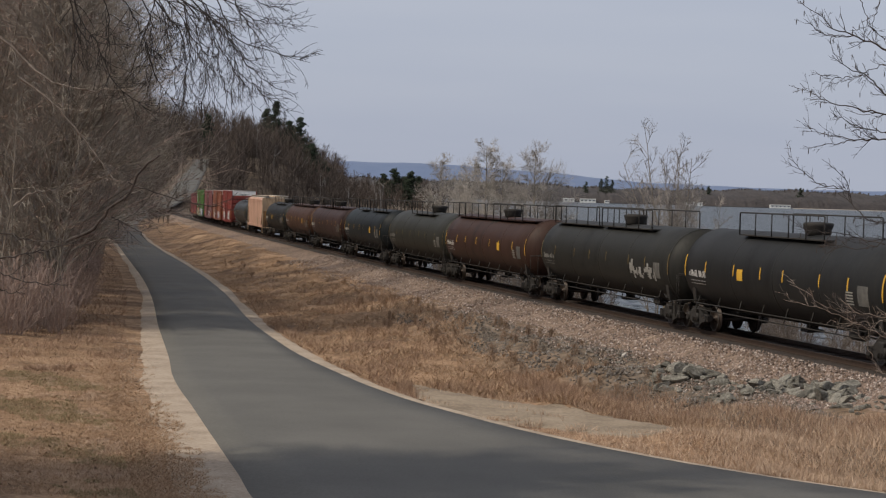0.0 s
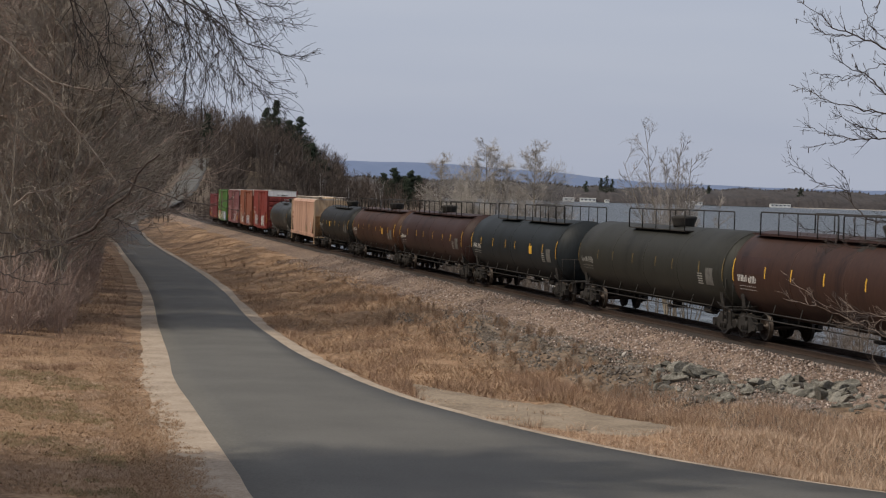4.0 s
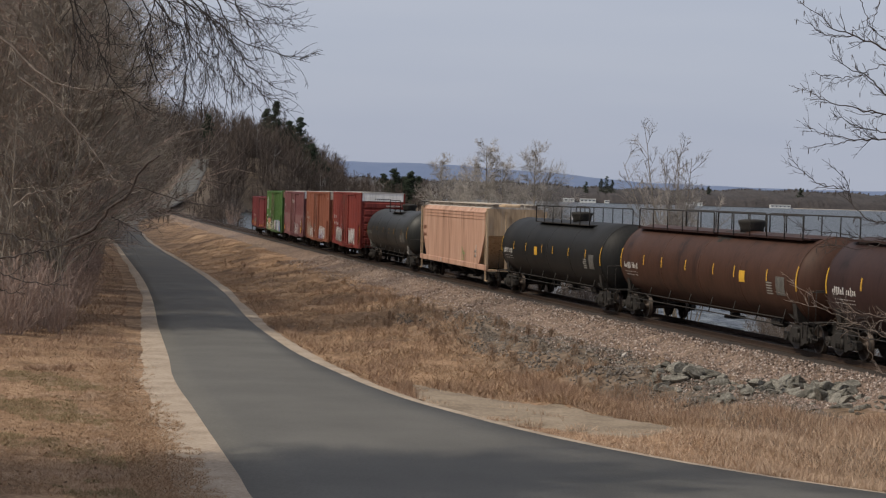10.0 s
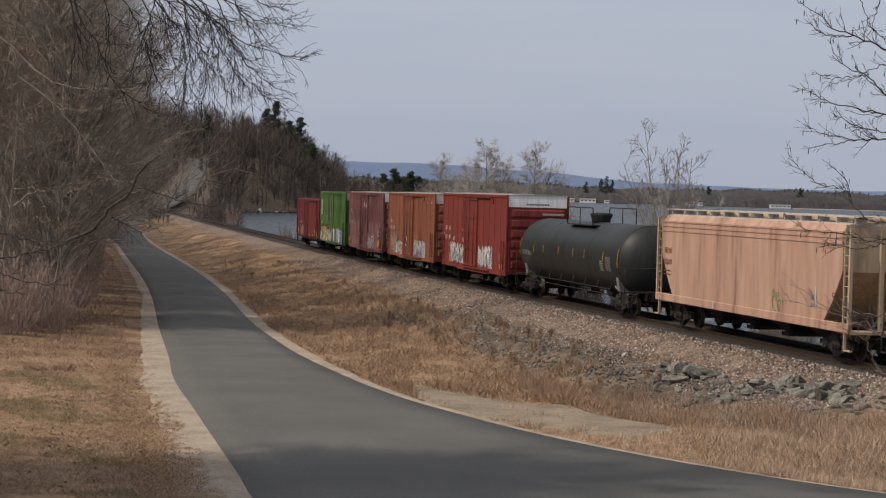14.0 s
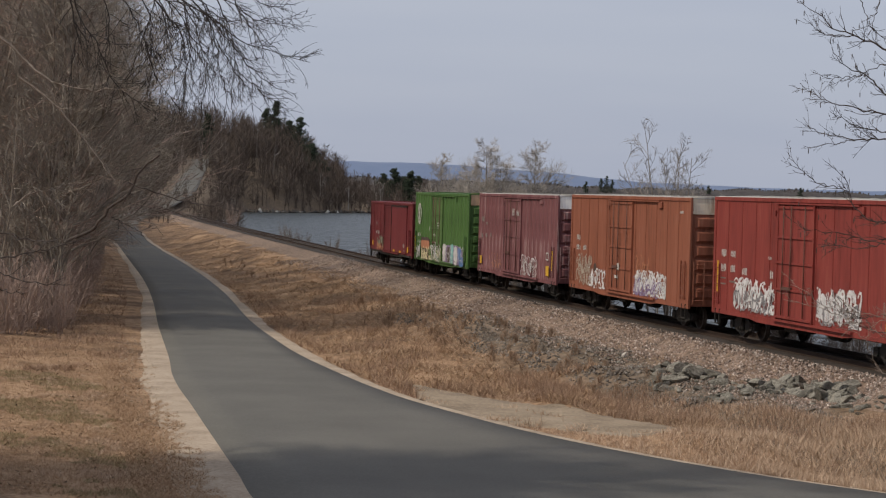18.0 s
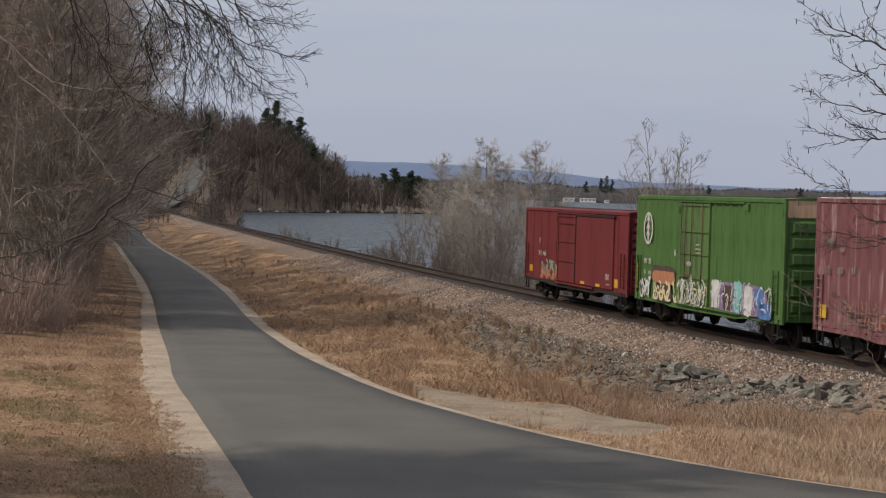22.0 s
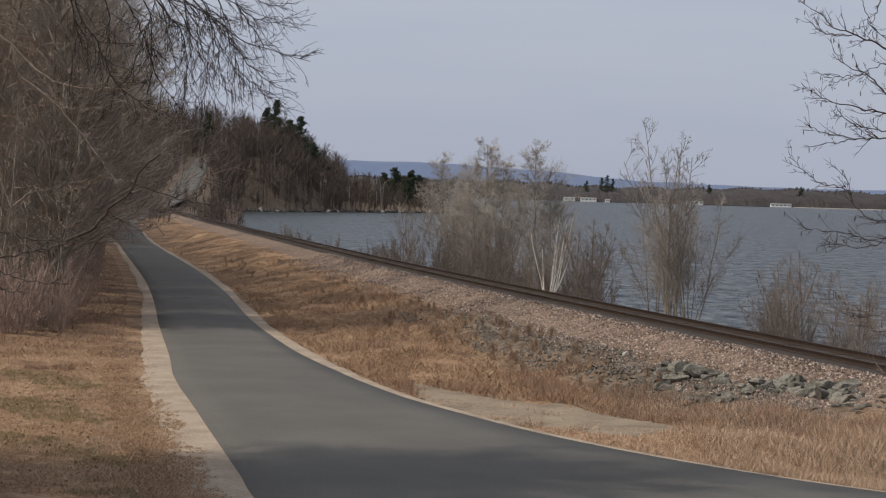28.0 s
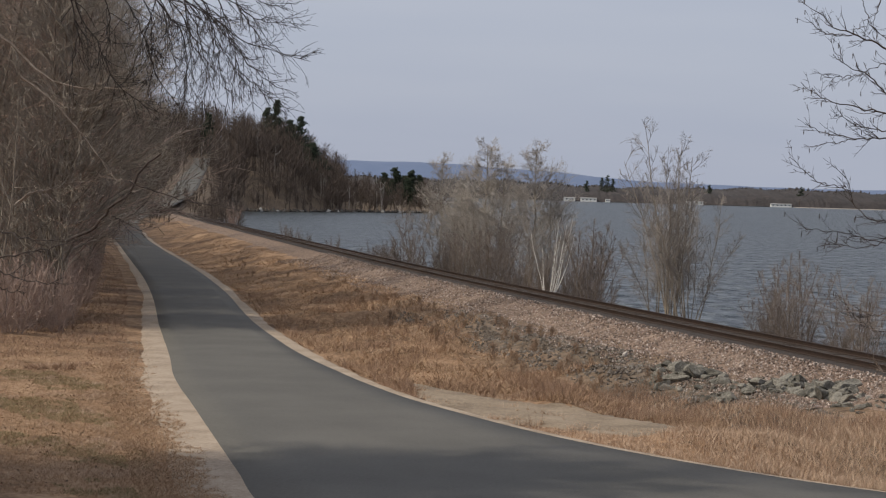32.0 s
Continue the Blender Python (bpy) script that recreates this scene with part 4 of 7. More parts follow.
# -- boxcars --
def boxcar(s15, body, label, height=4.79, ribs=0, rib_depth=0.07, rib_mat=None, roof_mat=None, end_top=None, door=(-0.9, 2.2), plug=True, end_ribs=6, length=15.5, doors=1, door_mat=None, width=1.5):
    car = tagged(new("boxcar"), label, "boxcar", "freight cars of the train")
    half, w = length / 2, width
    roof_mat = roof_mat or body
    for side in (-1, 1):
        s = Shape().box(-half, side * w - 0.05, 0.88, half, side * w + 0.05, height)
        part("side_wall", s, body, car)
        eave = Shape().box(-half, side * (w + 0.03) - 0.06, height - 0.14, half, side * (w + 0.03) + 0.06, height, 0.015)
        part("eave", eave, body, car)
        rib = Shape()
        if ribs:
            rib.loft([[(-0.14, side * (w + 0.045), 0.93), (0.14, side * (w + 0.045), 0.93), (0.14, side * (w + 0.045), height - 0.14), (-0.14, side * (w + 0.045), height - 0.14)],
                      [(-0.08, side * (w + 0.045 + rib_depth), 0.95), (0.08, side * (w + 0.045 + rib_depth), 0.95), (0.08, side * (w + 0.045 + rib_depth), height - 0.16), (-0.08, side * (w + 0.045 + rib_depth), height - 0.16)]])
            places = [-half + 0.12 + (length - 0.24) * i / (ribs - 1) for i in range(ribs)]
        else:
            rib.box(-0.035, side * (w + 0.05) - 0.016, 0.91, 0.035, side * (w + 0.05) + 0.016, height - 0.12)
            places = [-half + length * i / 12 for i in range(13)]
        rib_mesh = rib.mesh("side_post", body)
        for x in places:
            if not door[0] - 0.1 < x < door[1] + 0.1 and abs(x) < half - 0.05:
                part("side_post", rib_mesh, body, car).location.x = x
        for x in (-half, half):
            part("corner_post", Shape().box(x - 0.09, side * (w + 0.045) - 0.035, 0.80, x + 0.09, side * (w + 0.045) + 0.035, height), body, car)
        sill = Shape().loft([[(a, side * (w + 0.02) - 0.05, b) for a, b in ((-half, 0.92), (-half, 0.8), (-4.2, 0.79), (-3.4, 0.72), (3.4, 0.72), (4.2, 0.79), (half, 0.8), (half, 0.92))],
                             [(a, side * (w + 0.02) + 0.05, b) for a, b in ((-half, 0.92), (-half, 0.8), (-4.2, 0.79), (-3.4, 0.72), (3.4, 0.72), (4.2, 0.79), (half, 0.8), (half, 0.92))]])
        part("side_sill", sill, body if plug else iron_mat, car)
        # door with its rods and tracks
        d0, d1 = door
        y = side * (w + 0.06)
        panel = Shape().box(d0, y - 0.045, 0.99, d1, y + 0.045, height - 0.22, 0.012)
        dob = part("door", panel, door_mat or body, car)
        for z in (1.03, 1.9, 2.75, 3.55, height - 0.3):
            part("door_batten", Shape().box(d0 - 0.02, y - 0.085, z - 0.03, d1 + 0.02, y + 0.085, z + 0.03), door_mat or body, dob)
        for x in (d0, d1):
            part("door_post", Shape().box(x - 0.05, y - 0.07, 0.93, x + 0.05, y + 0.07, height - 0.2), door_mat or body, dob)
        if plug:
            for x in (d0 + (d1 - d0) * 0.2, d0 + (d1 - d0) * 0.42, d0 + (d1 - d0) * 0.8):
                part("door_rod", Shape().tube([(x, y + side * 0.1, 1.1), (x, y + side * 0.1, height - 0.25)], 0.02, 5), door_hardware_mat, dob)
            part("door_lever", Shape().box(d0 + 0.5, y + side * 0.05 - 0.06, 1.9, d0 + 1.3, y + side * 0.05 + 0.06, 2.0), door_hardware_mat, dob)
        tr = Shape().box(d0 - 0.25, y - 0.09, height - 0.2, d1 + (d1 - d0) * 1.15, y + 0.09, height - 0.15)
        part("door_sill_guide", Shape().box(d0 - 0.15, y - 0.1, 0.88, d1 + (d1 - d0) * 1.05, y + 0.1, 0.95), body, car)
        tr.box(d0 - 0.32, y - 0.06, height - 0.58, d0 - 0.22, y + 0.06, height - 0.4).box(d1 + (d1 - d0) * 1.1, y - 0.06, height - 0.42, d1 + (d1 - d0) * 1.25, y + 0.06, height - 0.2)
        part("door_track", tr, body, car)
    for k in (-1, 1):
        end = Shape().box(min(k * half, k * (half - 0.06)), -w, 0.88, max(k * half, k * (half - 0.06)), w, height)
        part("end_wall", end, body, car)
        zt = height - (0.66 if end_top else 0.2)
        cor = Shape()
        for i in range(end_ribs):
            z0 = 1.1 + (zt - 1.1) * i / end_ribs
            z1 = 1.1 + (zt - 1.1) * (i + 1) / end_ribs
            cor.loft([[(k * half, -w + 0.1, z0 + 0.03), (k * half, w - 0.1, z0 + 0.03), (k * half, w - 0.1, z1 - 0.03), (k * half, -w + 0.1, z1 - 0.03)],
                      [(k * (half + 0.085), -w + 0.25, z0 + 0.13), (k * (half + 0.085), w - 0.25, z0 + 0.13), (k * (half + 0.085), w - 0.25, z1 - 0.1), (k * (half + 0.085), -w + 0.25, z1 - 0.1)]])
        part("end_corrugations", cor, body, car)
        if end_top:
            part("end_top_panel", Shape().box(min(k * half, k * (half + 0.03)), -w + 0.03, height - 0.6, max(k * half, k * (half + 0.03)), w - 0.03, height + 0.02, 0.01), end_top, car, "pale painted upper end panel")
        for yy in (-w + 0.28, w - 0.28):
            lad = Shape()
            for q in (-0.2, 0.2):
                lad.box(k * (half + 0.14) - 0.02, yy + q - 0.02, 0.95, k * (half + 0.14) + 0.02, yy + q + 0.02, 2.5)
            for i in range(5):
                lad.tube([(k * (half + 0.14), yy - 0.2, 1.1 + i * 0.32), (k * (half + 0.14), yy + 0.2, 1.1 + i * 0.32)], 0.016, 5)
            part("end_ladder", lad, body, car)
        bogie(car, k * (half - 1.75))
        coupler(car, k * (half - 0.05), k)
        for yy in (-w - 0.06, w + 0.06):
            st = Shape()
            st.box(k * (half - 0.45) - 0.22, yy - 0.03, 0.42, k * (half - 0.45) + 0.22, yy + 0.03, 0.46)
            for q in (-0.2, 0.2):
                st.box(k * (half - 0.45) + q - 0.02, yy - 0.03, 0.44, k * (half - 0.45) + q + 0.02, yy + 0.03, 0.95)
            part("sill_step", st, iron_mat, car)
        ladder_on(car, k * (half - 0.68), k * (half - 0.24), -w - 0.13, 1.1, 2.5, 5, body, "side_ladder")
    rf = Shape()
    rise = 0.05
    rf.loft([[(-half - 0.05, -w - 0.08, height), (-half - 0.05, 0, height + rise), (-half - 0.05, w + 0.08, height), (-half - 0.05, w + 0.08, height - 0.04), (-half - 0.05, -w - 0.08, height - 0.04)],
             [(half + 0.05, -w - 0.08, height), (half + 0.05, 0, height + rise), (half + 0.05, w + 0.08, height), (half + 0.05, w + 0.08, height - 0.04), (half + 0.05, -w - 0.08, height - 0.04)]])
    for i in range(14):
        x = -half + length * i / 13
        rf.loft([[(x - 0.05, -w - 0.06, height + 0.002), (x - 0.05, 0, height + rise + 0.02), (x - 0.05, w + 0.06, height + 0.002)], [(x + 0.05, -w - 0.06, height + 0.002), (x + 0.05, 0, height + rise + 0.02), (x + 0.05, w + 0.06, height + 0.002)]])
    part("roof", rf, roof_mat, car)
    und = Shape().box(-half + 0.2, -0.35, 0.62, half - 0.2, 0.35, 1.0, 0.02).box(-half + 0.1, -w + 0.05, 0.96, half - 0.1, w - 0.05, 1.04)
    und.box(-2.2, -1.1, 0.5, -1.2, -0.4, 0.95, 0.05).tube([(1.0, -0.8, 0.7), (2.0, -0.8, 0.7)], 0.22, 10).tube([(-5, -0.6, 0.65), (5, -0.6, 0.65)], 0.03, 5)
    part("underframe", und, iron_mat, car)
    TRAIN.append((car, s15))
    return car


# dark brown for door rods and levers, the same on every car
door_hardware_mat = speckled("dark_brown_door_hardware", [(0.07, 0.03, 0.022), (0.12, 0.055, 0.04)], 3, 20, 0.8)
red_paint = paint("brick_red_paint", (0.188, 0.036, 0.03), (0.125, 0.025, 0.021), (0.245, 0.062, 0.048))
orange_paint = paint("orange_brown_paint", (0.215, 0.076, 0.046), (0.14, 0.05, 0.031), (0.265, 0.115, 0.076))
pink_paint = paint("faded_maroon_paint", (0.155, 0.062, 0.067), (0.08, 0.031, 0.035), (0.35, 0.245, 0.245), 0.65)
green_paint = paint("grass_green_paint", (0.061, 0.1257, 0.0366), (0.0366, 0.07564, 0.0244), (0.08296, 0.1562, 0.05368))
oxide_paint = paint("oxide_red_paint", (0.138, 0.026, 0.03), (0.1, 0.02, 0.022), (0.165, 0.04, 0.042), 0.5)
white_panel = paint("white_end_paint", (0.84, 0.83, 0.81), (0.74, 0.72, 0.69), (0.86, 0.85, 0.84), 0.6)
cream_panel = paint("stained_cream_paint", (0.62, 0.54, 0.43), (0.4, 0.28, 0.2), (0.68, 0.6, 0.5), 0.7)
tan_panel = paint("tan_end_paint", (0.50, 0.34, 0.22), (0.42, 0.27, 0.17), (0.55, 0.4, 0.28), 0.7)
pale_roof = paint("galvanised_roof", (0.42, 0.40, 0.37), (0.3, 0.25, 0.22), (0.5, 0.48, 0.46), 0.6)
green_door = paint("brownish_green_door", (0.0792, 0.1404, 0.0468), (0.0564, 0.0696, 0.0324), (0.0936, 0.1596, 0.0564), 0.65)
spray_white = speckled("white_spray", [(0.42, 0.41, 0.41), (0.66, 0.65, 0.66)], 4, 30, 0.7, 0, 0)
spray_grey = speckled("grey_spray", [(0.14, 0.13, 0.14), (0.26, 0.25, 0.26)], 4, 30, 0.7, 0, 0)
spray_blue = speckled("blue_spray", [(0.05, 0.12, 0.33), (0.10, 0.22, 0.45)], 4, 30, 0.7, 0, 0)
spray_teal = speckled("teal_spray", [(0.14, 0.36, 0.36), (0.25, 0.48, 0.46)], 4, 30, 0.7, 0, 0)
spray_violet = speckled("violet_spray", [(0.15, 0.11, 0.2), (0.27, 0.2, 0.33)], 4, 30, 0.7, 0, 0)
spray_dark = speckled("dark_spray", [(0.045, 0.03, 0.025), (0.09, 0.06, 0.05)], 4, 30, 0.7, 0, 0)
spray_orange = speckled("orange_spray", [(0.33, 0.13, 0.07), (0.42, 0.19, 0.11)], 4, 30, 0.7, 0, 0)
spray_yellow = speckled("cream_spray", [(0.5, 0.44, 0.25), (0.62, 0.56, 0.36)], 4, 30, 0.7, 0, 0)

c = boxcar(93.1, red_paint, "brick-red boxcar with white end tops and white graffiti", roof_mat=pale_roof, end_top=white_panel, door=(-1.75, 1.15), length=15.2)
bars(c, "lettering", -1.56, [(-6.9, 2.75, 0.5, 0.3, 2), (-6.0, 2.75, 0.45, 0.3, 2), (-6.9, 2.25, 0.5, 0.3, 2), (-6.0, 2.25, 0.45, 0.3, 2), (-4.9, 2.2, 0.45, 0.28, 2), (0.0, 3.0, 0.25, 0.3, 1), (0.5, 2.95, 0.5, 0.3, 2), (-2.6, 2.8, 0.3, 0.12, 2), (-2.4, 2.2, 0.3, 0.3, 1)], white_mat)
bars(c, "small_print", -1.56, [(-6.95, 2.0, 0.5, 0.06, 6), (-6.95, 1.8, 0.5, 0.06, 6), (-6.1, 1.9, 0.6, 0.07, 6), (6.2, 1.5, 0.3, 0.5, 2)], faded_mat)
strokes(c, "graffiti", -1.565, -5.6, -2.0, 1.15, 2.25, spray_white, 70, 0.12, 11)
strokes(c, "graffiti_shade", -1.572, -5.6, -2.0, 1.1, 1.9, spray_grey, 26, 0.10, 12)
strokes(c, "graffiti", -1.565, 1.5, 4.7, 1.15, 2.3, spray_white, 76, 0.12, 13)
strokes(c, "graffiti_shade", -1.572, 1.5, 4.6, 1.1, 1.9, spray_grey, 22, 0.10, 14)
part("reflective_stripe", Shape().box(-7.3, -1.57, 1.5, -7.18, -1.556, 2.6), yellow_mat, c)
part("reflective_stripe", Shape().box(7.0, -1.57, 1.35, 7.2, -1.556, 2.35), yellow_mat, c)
part("reflective_stripe", Shape().box(6.4, -1.57, 1.1, 6.9, -1.556, 1.35), yellow_mat, c)
eb = Shape()
for i in range(9):
    eb.box(7.635, -0.55 + i * 0.13, 4.3, 7.64, -0.47 + i * 0.13, 4.38)
part("end_lettering", eb, iron_mat, c)
ew = Shape()
for i in range(11):
    ew.box(7.635, 0.25 + i * 0.1, 3.82, 7.70, 0.32 + i * 0.1, 3.92)
part("end_marks", ew, white_mat, c)

c = boxcar(111.1, orange_paint, "orange-brown boxcar with stained white end tops and graffiti", roof_mat=pale_roof, end_top=cream_panel, door=(-1.9, 1.0))
bars(c, "lettering", -1.56, [(-6.9, 2.85, 0.6, 0.28, 2), (-6.9, 2.45, 0.6, 0.25, 3), (-5.9, 2.45, 0.5, 0.25, 2), (0.1, 3.05, 0.55, 0.3, 3), (-0.7, 2.35, 0.35, 0.28, 2), (-1.4, 3.05, 0.1, 0.22, 1), (6.6, 4.2, 0.4, 0.12, 2)], white_mat)
strokes(c, "graffiti", -1.565, -6.9, -4.6, 1.1, 2.5, speckled("dusty_spray", [(0.3, 0.24, 0.19), (0.42, 0.36, 0.3)], 4, 30, 0.7, 0, 0), 34, 0.09, 21)
strokes(c, "graffiti", -1.566, -4.9, -2.6, 1.05, 1.9, spray_white, 26, 0.11, 22)
strokes(c, "graffiti", -1.565, 1.3, 5.2, 1.1, 2.1, spray_white, 85, 0.11, 23)
strokes(c, "graffiti_shade", -1.572, 1.3, 4.6, 1.05, 1.8, spray_violet, 24, 0.11, 24)
strokes(c, "spray_tag", -1.566, 1.5, 3.2, 1.9, 2.7, spray_orange, 12, 0.08, 25)
blob(c, "graffiti_block", -1.563, -4.3, -3.8, 1.75, 2.1, spray_dark, 26)
part("door_mark", Shape().box(-1.0, -1.66, 1.5, -0.6, -1.652, 1.62), white_mat, c)
part("door_mark", Shape().box(-0.75, -1.66, 1.85, -0.45, -1.652, 2.1), white_mat, c)

c = boxcar(128.98, pink_paint, "faded maroon ribbed boxcar with rubbed pale paint", ribs=22, rib_depth=0.06, roof_mat=pale_roof, end_top=white_panel, door=(-2.1, 1.2))
bars(c, "lettering", -1.63, [(-6.9, 2.55, 0.35, 0.26, 2), (-6.0, 2.55, 0.4, 0.26, 2), (-5.0, 2.6, 0.35, 0.26, 1), (-5.9, 3.2, 0.35, 0.18, 2), (-6.9, 3.35, 0.6, 0.3, 2)], faded_mat)
bars(c, "door_lettering", -1.66, [(-0.3, 3.75, 0.5, 0.4, 2), (0.5, 3.75, 0.6, 0.3, 2)], white_mat)
strokes(c, "graffiti", -1.635, 1.5, 4.6, 1.1, 2.1, spray_white, 34, 0.06, 31)
strokes(c, "graffiti", -1.635, -5.0, -2.4, 1.2, 2.0, spray_orange, 16, 0.05, 32)
part("reflective_stripe", Shape().box(-7.2, -1.64, 1.2, -6.75, -1.628, 1.6), yellow_mat, c)
part("reflective_stripe", Shape().box(6.2, -1.64, 1.15, 6.7, -1.628, 1.6), yellow_mat, c)
part("reflective_stripe", Shape().box(7.2, -1.64, 1.4, 7.3, -1.628, 2.3), yellow_mat, c)
part("stencil", Shape().box(6.2, -1.64, 1.85, 6.6, -1.628, 1.9).box(6.2, -1.64, 2.15, 6.6, -1.628, 2.2).box(6.2, -1.64, 1.9, 6.24, -1.628, 2.15).box(6.56, -1.64, 1.9, 6.6, -1.628, 2.15), white_mat, c)

c = boxcar(146.9, green_paint, "bright green ribbed boxcar with tan end tops and colourful graffiti", ribs=20, rib_depth=0.055, end_top=tan_panel, door=(-2.3, 0.7), door_mat=green_door, length=15.05)
emb = Shape()
for k in range(28):
    a0, a1 = 6.2832 * k / 28, 6.2832 * (k + 1) / 28
    emb.add([(-6.05 + 0.55 * math.sin(a0), -1.625, 3.55 + 0.62 * math.cos(a0)), (-6.05 + 0.55 * math.sin(a1), -1.625, 3.55 + 0.62 * math.cos(a1)), (-6.05 + 0.43 * math.sin(a1), -1.625, 3.55 + 0.52 * math.cos(a1)), (-6.05 + 0.43 * math.sin(a0), -1.625, 3.55 + 0.52 * math.cos(a0))], [(0, 1, 2, 3)])
emb.box(-6.12, -1.628, 2.93, -5.98, -1.622, 4.0)
for i in range(3):
    z = 3.2 + i * 0.28
    emb.add([(-6.35, -1.627, z), (-6.05, -1.627, z + 0.35), (-5.75, -1.627, z), (-6.05, -1.627, z + 0.16)], [(0, 1, 2, 3)])
part("emblem", emb, white_mat, c, "white oval emblem of plain shapes")
bars(c, "lettering", -1.63, [(-6.4, 2.2, 0.35, 0.24, 2), (-5.85, 2.2, 0.3, 0.26, 1), (-6.4, 1.8, 0.2, 0.22, 1), (-5.85, 1.8, 0.3, 0.2, 2), (-5.0, 1.8, 0.3, 0.16, 2), (-2.9, 2.6, 0.25, 0.3, 1), (-0.6, 2.9, 0.55, 0.08, 3), (-0.6, 2.75, 0.55, 0.08, 3), (-0.6, 3.05, 0.4, 0.08, 3)], white_mat)
bars(c, "door_marks", -1.66, [(-1.4, 2.3, 0.5, 0.2, 2), (-1.1, 1.75, 0.3, 0.3, 2)], white_mat)
blob(c, "graffiti_cap", -1.634, -5.6, -2.5, 1.83, 2.34, spray_dark, 40)
blob(c, "graffiti_cap", -1.637, -5.5, -2.55, 1.61, 2.15, spray_orange, 41, "orange spray-painted dome shape")
blob(c, "graffiti_block", -1.633, -5.4, -2.9, 0.95, 1.68, spray_dark, 42)
strokes(c, "graffiti", -1.64, -5.2, -2.4, 1.02, 1.81, spray_yellow, 18, 0.16, 43)
strokes(c, "graffiti", -1.64, -6.9, -5.6, 1.02, 1.87, spray_white, 14, 0.18, 44)
strokes(c, "graffiti", -1.68, -2.3, 0.7, 1.02, 2.01, spray_white, 34, 0.07, 45)
strokes(c, "graffiti", -1.682, -2.3, 0.9, 1.02, 1.81, spray_yellow, 16, 0.07, 46)
blob(c, "graffiti_ground", -1.634, 0.9, 6.8, 0.95, 2.14, spray_violet, 47)
blob(c, "graffiti_letter", -1.638, 1.1, 2.1, 1.02, 2.14, spray_white, 48, "white spray-painted letter shape")
blob(c, "graffiti_letter", -1.638, 2.3, 3.3, 1.02, 2.01, spray_dark, 49)
blob(c, "graffiti_letter", -1.638, 3.3, 4.2, 0.95, 2.2, spray_teal, 50, "teal spray-painted letter shape")
blob(c, "graffiti_letter", -1.638, 4.3, 5.2, 0.95, 2.07, spray_white, 51)
blob(c, "graffiti_letter", -1.638, 5.2, 6.2, 1.28, 2.01, spray_blue, 52, "blue spray-painted letter shape")
blob(c, "graffiti_letter", -1.638, 5.6, 6.9, 0.95, 1.54, spray_blue, 53)
strokes(c, "graffiti_outline", -1.643, 1.1, 6.8, 1.02, 2.14, spray_white, 30, 0.06, 54)
strokes(c, "graffiti_outline", -1.643, 1.1, 6.8, 1.02, 1.94, spray_dark, 16, 0.05, 55)
part("reflective_stripe", Shape().box(-7.35, -1.63, 1.2, -7.22, -1.618, 2.2), yellow_mat, c)

c = boxcar(163.85, oxide_paint, "low oxide-red boxcar with plain sides and a sliding door", height=4.16, door=(-2.2, 0.6), plug=False, end_ribs=9, length=16.1, width=1.45)
part("second_door", Shape().box(0.7, -1.565, 0.99, 6.2, -1.515, 3.9, 0.012), oxide_paint, c)
part("door_edge", Shape().box(0.62, -1.60, 1.1, 0.7, -1.52, 3.92).box(0.5, -1.60, 3.9, 6.4, -1.52, 3.98), iron_mat, c)
bars(c, "lettering", -1.51, [(-5.6, 2.55, 0.14, 0.3, 1), (-5.7, 2.0, 0.5, 0.26, 2), (-4.9, 2.0, 0.5, 0.26, 2), (-1.4, 3.25, 0.55, 0.08, 3), (-1.4, 3.1, 0.55, 0.08, 3)], white_mat)
bars(c, "door_lettering", -1.572, [(5.3, 1.35, 0.5, 0.3, 2), (5.4, 1.15, 0.5, 0.08, 2)], white_mat)
strokes(c, "graffiti", -1.512, -5.2, -2.3, 1.3, 2.0, speckled("mossy_spray", [(0.16, 0.19, 0.13), (0.3, 0.31, 0.24)], 4, 30, 0.7, 0, 0), 26, 0.16, 61)
strokes(c, "graffiti", -1.513, -5.3, -1.5, 1.1, 1.6, spray_orange, 22, 0.22, 62)
part("reflective_stripe", Shape().box(-7.2, -1.53, 1.2, -6.7, -1.508, 1.5), yellow_mat, c)
part("reflective_stripe", Shape().box(1.6, -1.59, 1.03, 2.2, -1.568, 1.15), yellow_mat, c)
part("reflective_stripe", Shape().box(3.9, -1.59, 1.03, 4.5, -1.568, 1.15), yellow_mat, c)
part("reflective_stripe", Shape().box(6.4, -1.53, 1.1, 6.85, -1.508, 1.45), yellow_mat, c)


def rolled(t):
    """Metres that the train has gone since 15 s."""
    return 11.354 * (t - 15) - 0.0109 * (t - 15) ** 2


def motions():
    """The train rolls along the track and away past the camera."""
    for car, s15 in TRAIN:
        rows = []
        for i in range(65):
            t = i / 2
            x, y, z, a = track_at(s15 - rolled(t))
            rows.append((t, pose(x, y, z, 0, 0, -math.degrees(a) - 90)))
        walk(car, rows)
    for axle in AXLES:
        x = axle.location.x
        walk(axle, [(i / 30, pose(x, 0, 0.46, 0, math.degrees(rolled(i / 30) / 0.455), 0)) for i in range(961)])



# ---- trees ----
def limb(rnd, start, way, length, r0, r1, n, wobble, lift):
    """A bent, tapered branch: its points and radii."""
    p, q = limbs_of(rnd, np.array([start], float), np.array([way], float), np.array([length]), np.array([r0]), np.array([r1]), n, wobble, lift)
    return p[0], q[0]


